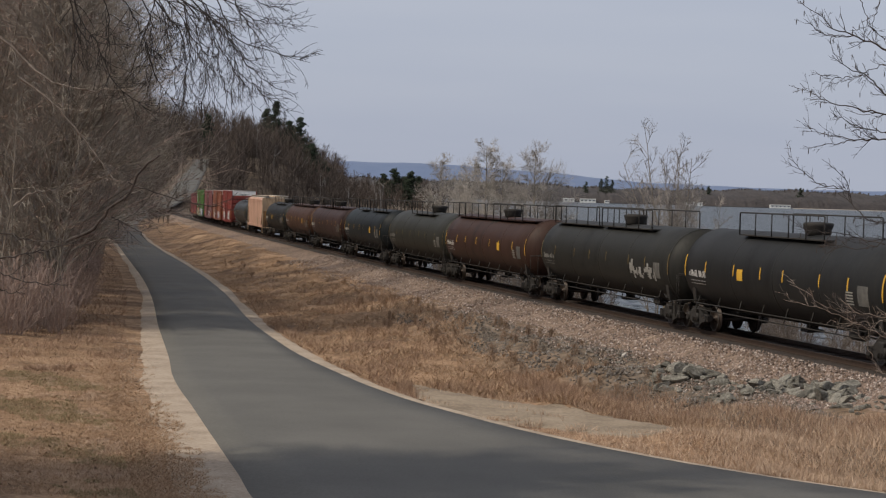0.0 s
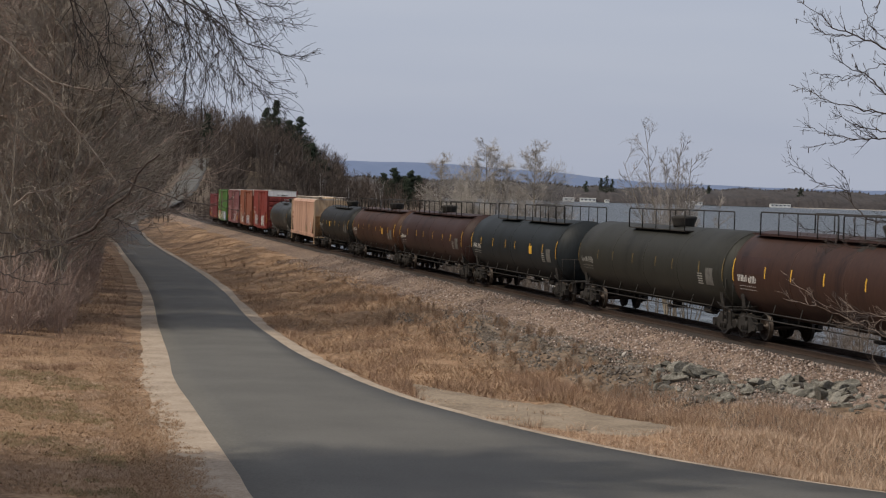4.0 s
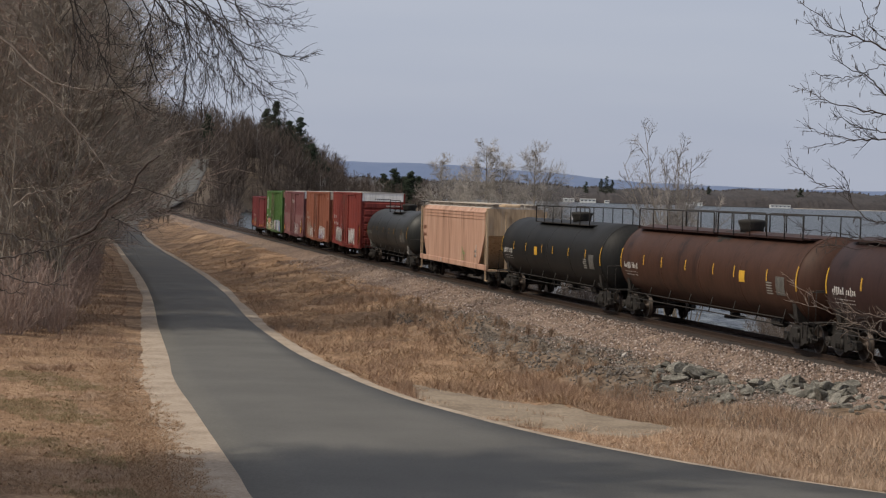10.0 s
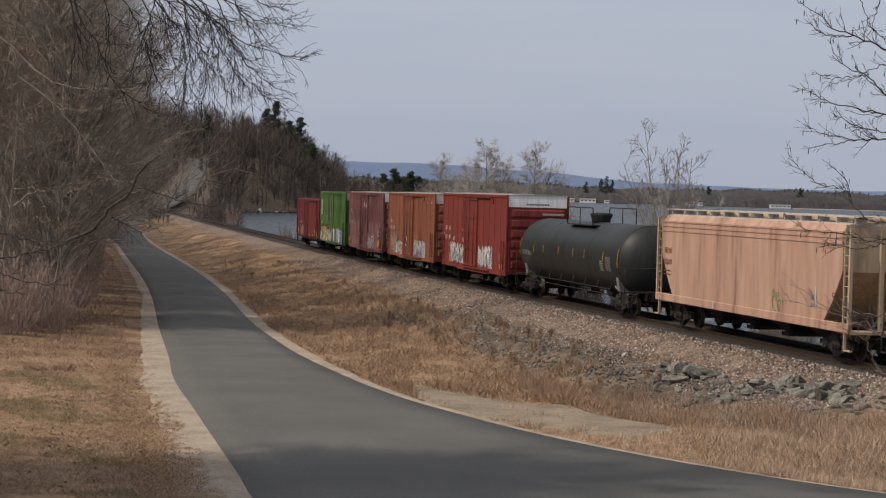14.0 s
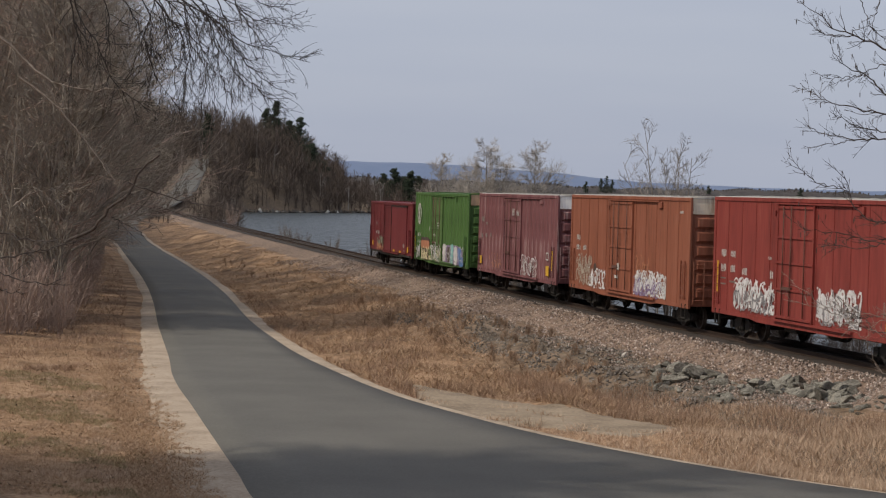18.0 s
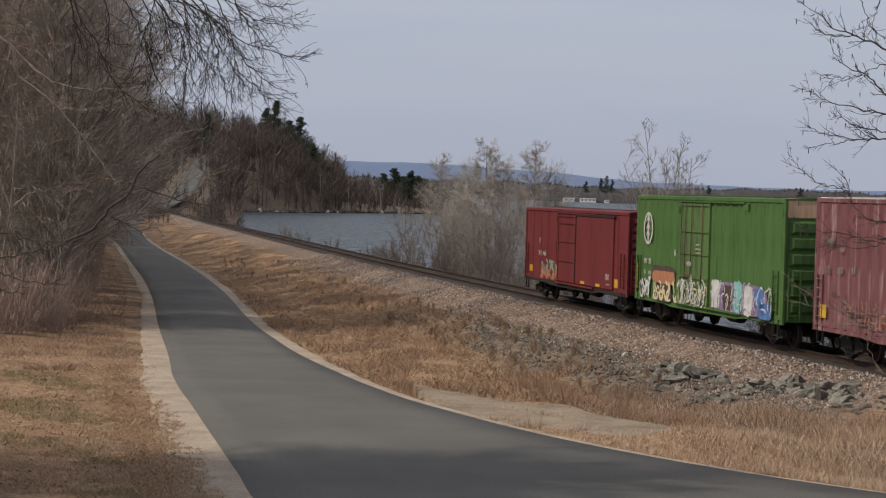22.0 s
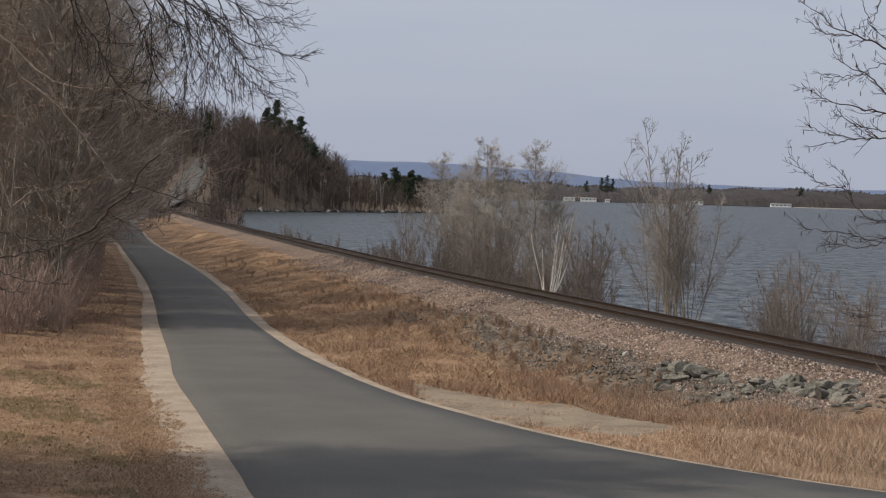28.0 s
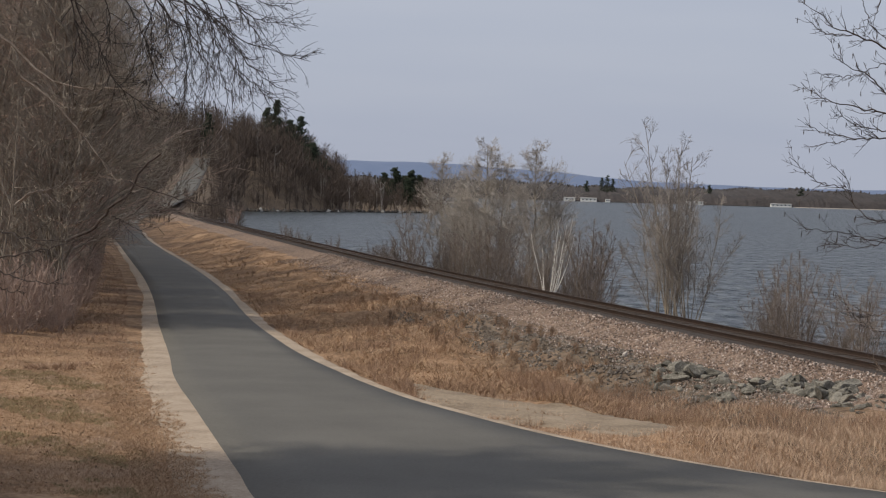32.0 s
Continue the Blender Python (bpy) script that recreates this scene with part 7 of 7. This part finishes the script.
def far_shore():
    """Tree line, hills and houses over the lake."""
    r = np.random.RandomState(15)
    V, F = [], []
    xs = np.arange(-270, 730, 1.6)
    base = 2300 - 0.35 * (xs - 200)
    lift = 1.2 * np.sin(xs * 0.02) + 1.2 * np.sin(xs * 0.11) + 6 * np.clip((170 - xs) / 300, 0, 1)
    rows = [[(a, b + d, WATER_Z + 0.4 + max(0, g)) for a, b, g in zip(xs, base, k * (18.5 + lift) + (r.normal(0, 0.8, len(xs)) if k else 0))] for d, k in ((4, 0), (10, 0.25), (30, 0.5), (70, 0.72), (140, 0.9), (230, 1.0), (260, 0.2))]
    canopy = speckled("shore_canopy", [(0.027, 0.024, 0.026), (0.041, 0.036, 0.037), (0.058, 0.05, 0.05)], 0.05, 0.3, 1.0, bump=0)
    tagged(strip("shore_canopy", rows, canopy), "brown canopy of the woods on the far shore", "woods", kind="stuff")
    n = 2600
    x = r.uniform(-260, 720, n)
    y = 2300 - 0.35 * (x - 200) + 150 + r.uniform(0, 80, n)
    h = r.uniform(15.5, 20.5, n) + 1.5 * np.sin(x * 0.02) + 1.5 * np.sin(x * 0.11) + 6 * np.clip((170 - x) / 300, 0, 1)
    w = r.uniform(1.4, 3.8, n)
    z = WATER_Z + 0.6
    rings = [(0.3, 0.0), (1.0, 0.45), (0.6, 0.8), (0.08, 1.0)]
    V = np.stack([np.stack([x + w * q * math.cos(1.5708 * j + 0.4) + k, y + w * q * math.sin(1.5708 * j + 0.4), z + h * u], 1) for k, (q, u) in enumerate(rings) for j in range(4)], 1).reshape(-1, 3)
    one = [(4 * k + j, 4 * k + (j + 1) % 4, 4 * k + 4 + (j + 1) % 4, 4 * k + 4 + j) for k in range(3) for j in range(4)] + [(12, 13, 14, 15)]
    F = (np.array(one)[None] + (np.arange(n) * 16)[:, None, None]).reshape(-1, 4)
    tagged(new("shore_woods", array_mesh("shore_woods", V, F, island_mat("shore_trees", [(0.045, 0.039, 0.04), (0.064, 0.054, 0.053), (0.056, 0.048, 0.048), (0.030, 0.032, 0.031), (0.072, 0.061, 0.06)]))), "low brown woods along the far lake shore", "woods", kind="stuff")
    beach = speckled("pale_shore_sand", [(0.35, 0.31, 0.27), (0.5, 0.45, 0.4)], 0.05, 0.4, 0.95, bump=0)
    tagged(strip("shore_beach", [[(x, 2300 - 0.35 * (x - 200) + d, WATER_Z + 0.25 + 0.06 * d) for x in np.linspace(380, 640, 30)] for d in (-14, -6, 6, 14)], beach), "pale strip of beach on the far shore", "beach", kind="structure")
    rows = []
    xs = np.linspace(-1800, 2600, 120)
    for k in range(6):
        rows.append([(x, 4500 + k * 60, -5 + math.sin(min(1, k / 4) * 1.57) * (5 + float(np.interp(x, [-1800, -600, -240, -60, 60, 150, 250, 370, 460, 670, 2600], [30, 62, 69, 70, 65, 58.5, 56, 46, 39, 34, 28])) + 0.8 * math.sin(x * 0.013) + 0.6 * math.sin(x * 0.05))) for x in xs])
    # distance haze is painted into the ridge as a blue base colour
    haze = speckled("ridge_painted_haze", [(0.115, 0.16, 0.27), (0.135, 0.18, 0.29)], 0.004, 0.03, 1.0, bump=0)
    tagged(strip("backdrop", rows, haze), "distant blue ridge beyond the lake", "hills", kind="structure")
    wall_m = speckled("white_siding", [(0.7, 0.7, 0.68), (0.8, 0.8, 0.78)], 0.5, 3, 0.7, bump=0)
    dark_m = speckled("dark_window_glass", [(0.05, 0.055, 0.06), (0.09, 0.095, 0.1)], 0.5, 3, 0.3, bump=0)
    roof_m = speckled("grey_shingle", [(0.3, 0.3, 0.3), (0.4, 0.4, 0.4)], 0.5, 3, 0.9, bump=0)
    for px, wide, high in ((1379, 36, 5), (1226, 30, 5), (1038, 28, 6), (1004, 20, 6), (1072, 8, 4), (768, 16, 6)):
        y = 2300 - 0.35 * ((px - 784) / 3621 * 2250 - 200) - 6
        x = (px - 784) / 3621 * y
        w, h = wide * y / 3621, high * y / 3621
        ob = tagged(new("lake_house"), "long white house on the far shore", "house", "houses on the far shore")
        ob.location = (x, y, WATER_Z + 0.9)
        part("wall", Shape().box(-w / 2, 0, -1.2, w / 2, 7, h * 0.78), wall_m, ob)
        part("roof", Shape().loft([[(-w / 2 - 0.4, -0.5, h * 0.78), (-w / 2 - 0.4, 7.5, h * 0.78), (-w / 2 - 0.4, 3.5, h)], [(w / 2 + 0.4, -0.5, h * 0.78), (w / 2 + 0.4, 7.5, h * 0.78), (w / 2 + 0.4, 3.5, h)]]), roof_m, ob)
        for i in range(max(2, wide // 7)):
            c0 = -w / 2 + w * (i + 0.5) / max(2, wide // 7)
            part("window", Shape().box(c0 - 0.9, -0.06, h * 0.25, c0 + 0.9, 0.02, h * 0.6), dark_m, ob)


far_shore()


# ---- grass, stones, rocks ----
def blades(name, label, pts, lengths, width, material, seed, lean=0.45):
    r = np.random.RandomState(seed)
    n = len(pts)
    a = r.uniform(0, 6.28, n)
    w = width * r.uniform(0.6, 1.4, n)
    d = np.stack([np.cos(a) * w, np.sin(a) * w, np.zeros(n)], 1)
    tip = pts + np.stack([r.normal(0, lean, n) * lengths, r.normal(0, lean, n) * lengths, lengths], 1)
    v = np.stack([pts - d, pts + d, tip], 1).reshape(-1, 3)
    f = np.arange(3 * n).reshape(-1, 3)
    return tagged(new(name, array_mesh(name, v, f, material)), label, "grass", kind="stuff")


straw = island_mat("straw_blades", [(0.27, 0.168, 0.102), (0.36, 0.24, 0.152), (0.43, 0.305, 0.2), (0.31, 0.197, 0.12)])
pale_straw = island_mat("pale_straw_blades", [(0.34, 0.23, 0.155), (0.48, 0.35, 0.25), (0.57, 0.435, 0.325), (0.39, 0.265, 0.185)])
russet = island_mat("russet_weeds", [(0.19, 0.118, 0.08), (0.28, 0.18, 0.122), (0.37, 0.248, 0.17), (0.23, 0.145, 0.1)])
r9 = np.random.RandomState(9)


def scatter(n, y0, y1, test, power=1.0):
    """Places on the ground that pass the test, thinning with distance."""
    out = []
    while len(out) < n:
        y = y0 + (y1 - y0) * r9.uniform(0, 1, 4000) ** power
        x = r9.uniform(-0.235, 0.235, 4000) * y
        keep = test(x, y)
        out += list(np.stack([x, y, ground_z(x, y)], 1)[keep])
    return np.array(out[:n])


def on_bank(x, y):
    return ~in_pull_off(x, y) & (x > road_right_x(y) + 0.6) & (x < track_x(y) - SHOULDER - 1.4 - 3.4 * np.clip((104 - y) / 30, 0, 1) - 0.9 * waves(x, y, 4, 25)) & (waves(x, y, 3, 21) > -0.75)


p = scatter(52000, 52, 230, on_bank, 1.7)
blades("bank_grass", "long dry straw-coloured grass on the bank", p, r9.uniform(0.06, 0.26, len(p)) * (0.85 + 0.6 * waves(p[:, 0], p[:, 1], 4, 22)), 0.016, straw, 1, 1.1)
p = scatter(9000, 58, 120, lambda x, y: on_bank(x, y) & (waves(x, y, 5, 23) > 0.25), 1.4)
blades("bank_weeds", "russet weed stalks on the bank", p, r9.uniform(0.12, 0.45, len(p)), 0.009, russet, 2, 0.45)


def low_corner(x, y):
    return (x > road_right_x(y) + 0.25) & (x < track_x(y) - np.interp(y, [50, 56], [4.4, 6.9]) - 0.5 * waves(x, y, 2, 41)) & ~in_pull_off(x, y)


p = scatter(40000, 41, 60, low_corner)
blades("roadside_grass", "tall dry grass in the corner beside the road", p, r9.uniform(0.08, 0.34, len(p)) * np.clip(0.3 + (p[:, 0] - 3) / 9, 0.2, 1.1), 0.008, pale_straw, 3, 0.6)
p = scatter(15000, 44, 62, lambda x, y: low_corner(x, y) & (y > 1.25 + 0.55 * waves(x, y, 3, 24) + np.interp(x, [2, 6, 8, 12], [50, 49.6, 48.2, 45.2])), 1.0)
blades("roadside_weeds", "russet weeds below the rocks", p, r9.uniform(0.12, 0.6, len(p)) * (0.7 + 0.5 * waves(p[:, 0], p[:, 1], 2.5, 45)), 0.006, russet, 4, 0.4)
p = scatter(60000, 37, 76, lambda x, y: (x < road_left_x(y) - np.interp(y, [37, 50, 60, 76], [1.75, 1.4, 1.15, 0.85])) & (x > -18), 1.0)
blades("lawn_grass", "short dry lawn grass beside the road", p, r9.uniform(0.02, 0.075, len(p)), 0.007, straw, 5, 0.9)
green_straw = island_mat("greenish_straw_blades", [(0.16, 0.14, 0.07), (0.23, 0.195, 0.105), (0.30, 0.24, 0.135)])
p = scatter(22000, 37, 62, lambda x, y: (x < road_left_x(y) - 1.6) & (x > -18) & (waves(x, y, 6, 51) + 0.5 * waves(x, y, 1.4, 52) > 0.35))
blades("green_lawn_patches", "greenish patches in the dry lawn", p, r9.uniform(0.02, 0.08, len(p)), 0.007, green_straw, 9, 0.9)
p = scatter(12000, 37, 66, lambda x, y: (x < road_left_x(y) - 1.6) & (x > -18) & (waves(x, y, 4, 53) + 0.5 * waves(x, y, 1.2, 54) > 0.4))
blades("pale_lawn_patches", "bleached patches in the dry lawn", p, r9.uniform(0.03, 0.1, len(p)), 0.007, pale_straw, 10, 0.9)
p = scatter(900, 38, 74, lambda x, y: (x < road_left_x(y) - 1.0) & (x > -18) & (waves(x, y, 5, 55) > -0.2))
blades("fallen_leaves", "brown fallen leaves lying on the lawn", p + np.array((0, 0, 0.03)), r9.uniform(0.015, 0.05, len(p)), 0.03, island_mat("dead_leaves", [(0.06, 0.035, 0.02), (0.13, 0.07, 0.04), (0.20, 0.12, 0.07)]), 11, 1.4)
p = scatter(30000, 36, 66, lambda x, y: (x < road_left_x(y) - 0.35) & (x > road_left_x(y) - 2.1) & (0.7 * waves(x, y, 1.3, 31) + 0.9 * (road_left_x(y) - x) + np.interp(y, [40, 52, 56, 66], [0.6, 0.35, -0.25, -0.1]) > 0.95 - 0.5 * waves(x * 3, y * 3, 1.1, 33)))
blades("shoulder_grass", "sparse dry grass creeping over the sandy shoulder", p + np.array((0, 0, 0.04)), r9.uniform(0.02, 0.06, len(p)), 0.008, straw, 7, 1.2)
p = scatter(16000, 62, 200, lambda x, y: (x < road_left_x(y) - 1.3) & (x > road_left_x(y) - 6.5) & (waves(x, y, 4, 35) + np.clip((y - 72) / 14, -0.8, 1) > -0.1), 1.3)
blades("edge_grass", "dry grass along the edge of the woods", p, r9.uniform(0.05, 0.22, len(p)), 0.012, russet, 6, 0.7)


p = scatter(2600, 44, 60, lambda x, y: in_pull_off(x, y) & (waves(x, y, 1.6, 43) + 0.35 * waves(x, y, 0.5, 44) > 0.62))
blades("lay_by_tufts", "dry grass tufts growing through the packed dirt", p + np.array((0, 0, 0.02)), r9.uniform(0.04, 0.2, len(p)), 0.007, pale_straw, 8, 0.7)


weed_stalk = speckled("brown_weed_stalk", [(0.18, 0.118, 0.078), (0.28, 0.19, 0.128), (0.38, 0.27, 0.19)], 0.8, 6, 0.95, bump=0)
weed = make_tree("weed_clump", "low brown leafless weed clump on the bank", "shrub", "weed clumps of the bank", weed_stalk, weed_stalk, trunk_sides=4, seed=300, height=1.0, r0=0.012, stems=1, limbs=26, subs=4, twigs=3, first=0.02,
                 spread=0.75, up=0.08, lean=0.4, twig_r=0.005, reach=0.6)
for i in range(150):
    s = rnd.uniform(56, 106) if i < 120 else rnd.uniform(108, 170)
    x, y, z, a = track_at(s)
    d = rnd.uniform(5.4, 9.2)
    x, y = x - math.cos(a) * d, y + math.sin(a) * d
    if bool(in_pull_off(x, y)) or x < float(road_right_x(y)) + 1.2:
        continue
    (stand if not i else copy_to)(weed, x, y, rnd.uniform(0, 360), rnd.uniform(0.25, 0.75), 0.02)


def stones(name, label, pts, size, material, seed):
    """Small crushed stones, each an uneven octahedron."""
    r = np.random.RandomState(seed)
    n = len(pts)
    base = np.array([(1, 0, 0), (-1, 0, 0), (0, 1, 0), (0, -1, 0), (0, 0, 1), (0, 0, -1)], float)
    v = pts[:, None, :] + (base[None] + r.normal(0, 0.25, (n, 6, 3))) * (size * r.uniform(0.5, 1.5, n))[:, None, None]
    f = np.array([(0, 2, 4), (2, 1, 4), (1, 3, 4), (3, 0, 4), (2, 0, 5), (1, 2, 5), (3, 1, 5), (0, 3, 5)])
    f = (f[None] + (np.arange(n) * 6)[:, None, None]).reshape(-1, 3)
    return tagged(new(name, array_mesh(name, v.reshape(-1, 3), f, material)), label, "stones", kind="stuff")


stone_mat = island_mat("ballast_stones", [(0.075, 0.057, 0.048), (0.19, 0.138, 0.11), (0.34, 0.255, 0.21), (0.13, 0.094, 0.077), (0.56, 0.48, 0.43), (0.10, 0.08, 0.07), (0.24, 0.165, 0.13)])
pts = []
for i in range(36000):
    s = 50 + 110 * r9.uniform(0, 1) ** 1.6
    d = r9.uniform(1.5, SHOULDER + 2.3)
    x, y, z, a = track_at(s)
    prof = np.interp(d, [1.3, 1.9, 2.4, SHOULDER - 0.3, SHOULDER + 0.7, SHOULDER + 1.9, SHOULDER + 2.6], [-0.17, -0.22, -0.36, -0.58, -0.86, -1.28, -1.45])
    pts.append((x - math.cos(a) * d, y + math.sin(a) * d, z + prof))
pts = np.array(pts)
pts[:, 2] = np.where(pts[:, 2] < ground_z(pts[:, 0], pts[:, 1]), ground_z(pts[:, 0], pts[:, 1]), pts[:, 2])
stones("ballast_stones", "loose pinkish crushed stones of the ballast slope", pts, 0.033, stone_mat, 3)
p = scatter(1500, 38, 80, lambda x, y: (x < road_left_x(y) - 0.1) & (x > road_left_x(y) - 1.6))
stones("verge_pebbles", "loose pebbles on the sandy shoulder", p + np.array((0, 0, 0.05)), 0.015, island_mat("verge_pebbles", [(0.3, 0.23, 0.17), (0.5, 0.41, 0.32), (0.22, 0.17, 0.13)]), 4)

pts = []
for i in range(9000):
    s, d = 47 + 45 * r9.uniform(0, 1) ** 1.3, r9.uniform(SHOULDER + 1.2, SHOULDER + 4.6)
    x, y, z, a = track_at(s)
    pts.append((x - math.cos(a) * d, y + math.sin(a) * d, 0.0))
pts = np.array(pts)
pts = pts[pts[:, 0] > road_right_x(pts[:, 1]) + 3.0]
pts[:, 2] = ground_z(pts[:, 0], pts[:, 1]) + 0.01
stones("bank_rubble", "grey and brown rubble strewn over the dirt bank", pts, 0.042, island_mat("bank_rubble", [(0.06, 0.05, 0.042), (0.13, 0.108, 0.09), (0.2, 0.18, 0.16), (0.10, 0.075, 0.055), (0.28, 0.255, 0.23)]), 8)

rock_mat = speckled("grey_riprap_rock", [(0.085, 0.079, 0.066), (0.158, 0.149, 0.126), (0.28, 0.265, 0.23)], 1.6, 7, 0.9, bump=0.9, by_object=0.22)


def rock_mesh(seed):
    r = np.random.RandomState(seed)
    bm = bmesh.new()
    bmesh.ops.create_icosphere(bm, subdivisions=3, radius=1.0)
    cuts = [(Vector(r.normal(0, 1, 3)).normalized(), r.uniform(0.35, 0.7)) for _ in range(13)]
    for v_ in bm.verts:
        for nrm, dist in cuts:
            e = v_.co.dot(nrm) - dist
            if e > 0:
                v_.co -= nrm * e
    for v_ in bm.verts:
        v_.co = Vector((v_.co.x * 1.25, v_.co.y, v_.co.z * 0.95))
    me = bpy.data.meshes.new("rock")
    bm.to_mesh(me)
    bm.free()
    me.materials.append(rock_mat)
    return me


rock_meshes = [rock_mesh(i) for i in range(7)]


def bed_z(s, d):
    """Height of the ballast's face, d metres to the road's side of the track."""
    return track_at(s)[2] + float(np.interp(d, [1.3, 1.9, 2.4, SHOULDER - 0.3, SHOULDER + 0.7, SHOULDER + 1.9, SHOULDER + 2.6], [-0.17, -0.25, -0.36, -0.58, -0.86, -1.28, -1.6]))


# tumbled heaps (along the track, away from it, spread, count, sizes), laid in layers
for s0, d0, ds, dd, count, small, large in ((58.9, 5.2, 0.95, 0.5, 46, 0.13, 0.30), (54.4, 3.6, 0.55, 0.35, 26, 0.12, 0.27), (53.9, 4.9, 0.8, 0.6, 30, 0.10, 0.24), (52.3, 3.5, 0.85, 0.32, 34, 0.13, 0.30),
                                            (50.0, 3.6, 1.2, 0.4, 44, 0.05, 0.15), (53.2, 6.1, 0.5, 0.2, 6, 0.14, 0.26), (56.6, 4.6, 1.4, 0.7, 34, 0.04, 0.12), (62.5, 5.2, 2.6, 0.6, 40, 0.04, 0.12), (66, 5.2, 5.0, 0.7, 40, 0.03, 0.09)):
    for i in range(count):
        s, d = s0 + rnd.gauss(0, ds), max(2.9, d0 + rnd.gauss(0, dd))
        x, y, z, a = track_at(s)
        x, y = x - math.cos(a) * d, y + math.sin(a) * d
        size = rnd.uniform(small, large)
        heap = 0.22 * math.exp(-((s - s0) / ds) ** 2 - ((d - d0) / dd) ** 2) * rnd.random() if large > 0.2 else 0.0
        ob = tagged(new("rock", rock_meshes[rnd.randrange(7)]), "angular grey rock tumbled on the bank", "rock", "rocks of the bank")
        ob.matrix_basis = pose(x, y, max(float(ground_z(x, y)), bed_z(s, d)) + size * 0.25 + heap, rnd.uniform(-30, 30), rnd.uniform(-30, 30), rnd.uniform(0, 360)) @ Matrix.Diagonal((size * rnd.uniform(0.9, 1.6), size, size * rnd.uniform(0.6, 1.0), 1))
pale_rock = rock_meshes[2].copy()
pale_rock.materials.clear()
pale_rock.materials.append(speckled("pale_quartz_rock", [(0.3, 0.275, 0.245), (0.48, 0.445, 0.4)], 2, 9, 0.9, bump=0.4))
for s, d, size in ((50.9, 3.55, 0.13), (65.6, 5.1, 0.15), (58.3, 6.3, 0.14)):
    x, y, z, a = track_at(s)
    x, y = x - math.cos(a) * d, y + math.sin(a) * d
    ob = tagged(new("rock", pale_rock), "whitish rock lying among grey rocks", "rock", "rocks of the bank")
    ob.matrix_basis = pose(x, y, max(float(ground_z(x, y)), bed_z(s, d)) + size * 0.2, 10, -8, s * 50) @ Matrix.Diagonal((size, size, size * 1.1, 1))

# mostly dark stones that darken the waterline of the point
pts = []
for i in range(420):
    x = r9.uniform(-66, 6)
    ys = np.arange(600, 740, 0.5)
    z = ground_z(np.full(len(ys), x), ys)
    wet = np.where(z > WATER_Z - 0.15)[0]
    if len(wet):
        pts.append((x, ys[wet[0]] + r9.normal(0.6, 1.4), WATER_Z + 0.1 + abs(r9.normal(0, 0.15))))
stones("shore_stones", "dark wet stones and driftwood along the point's shore", np.array(pts), 0.55, island_mat("shore_stones", [(0.03, 0.027, 0.024), (0.06, 0.052, 0.045), (0.045, 0.04, 0.036), (0.1, 0.09, 0.08), (0.04, 0.035, 0.03), (0.5, 0.49, 0.47)]), 13)

motions()
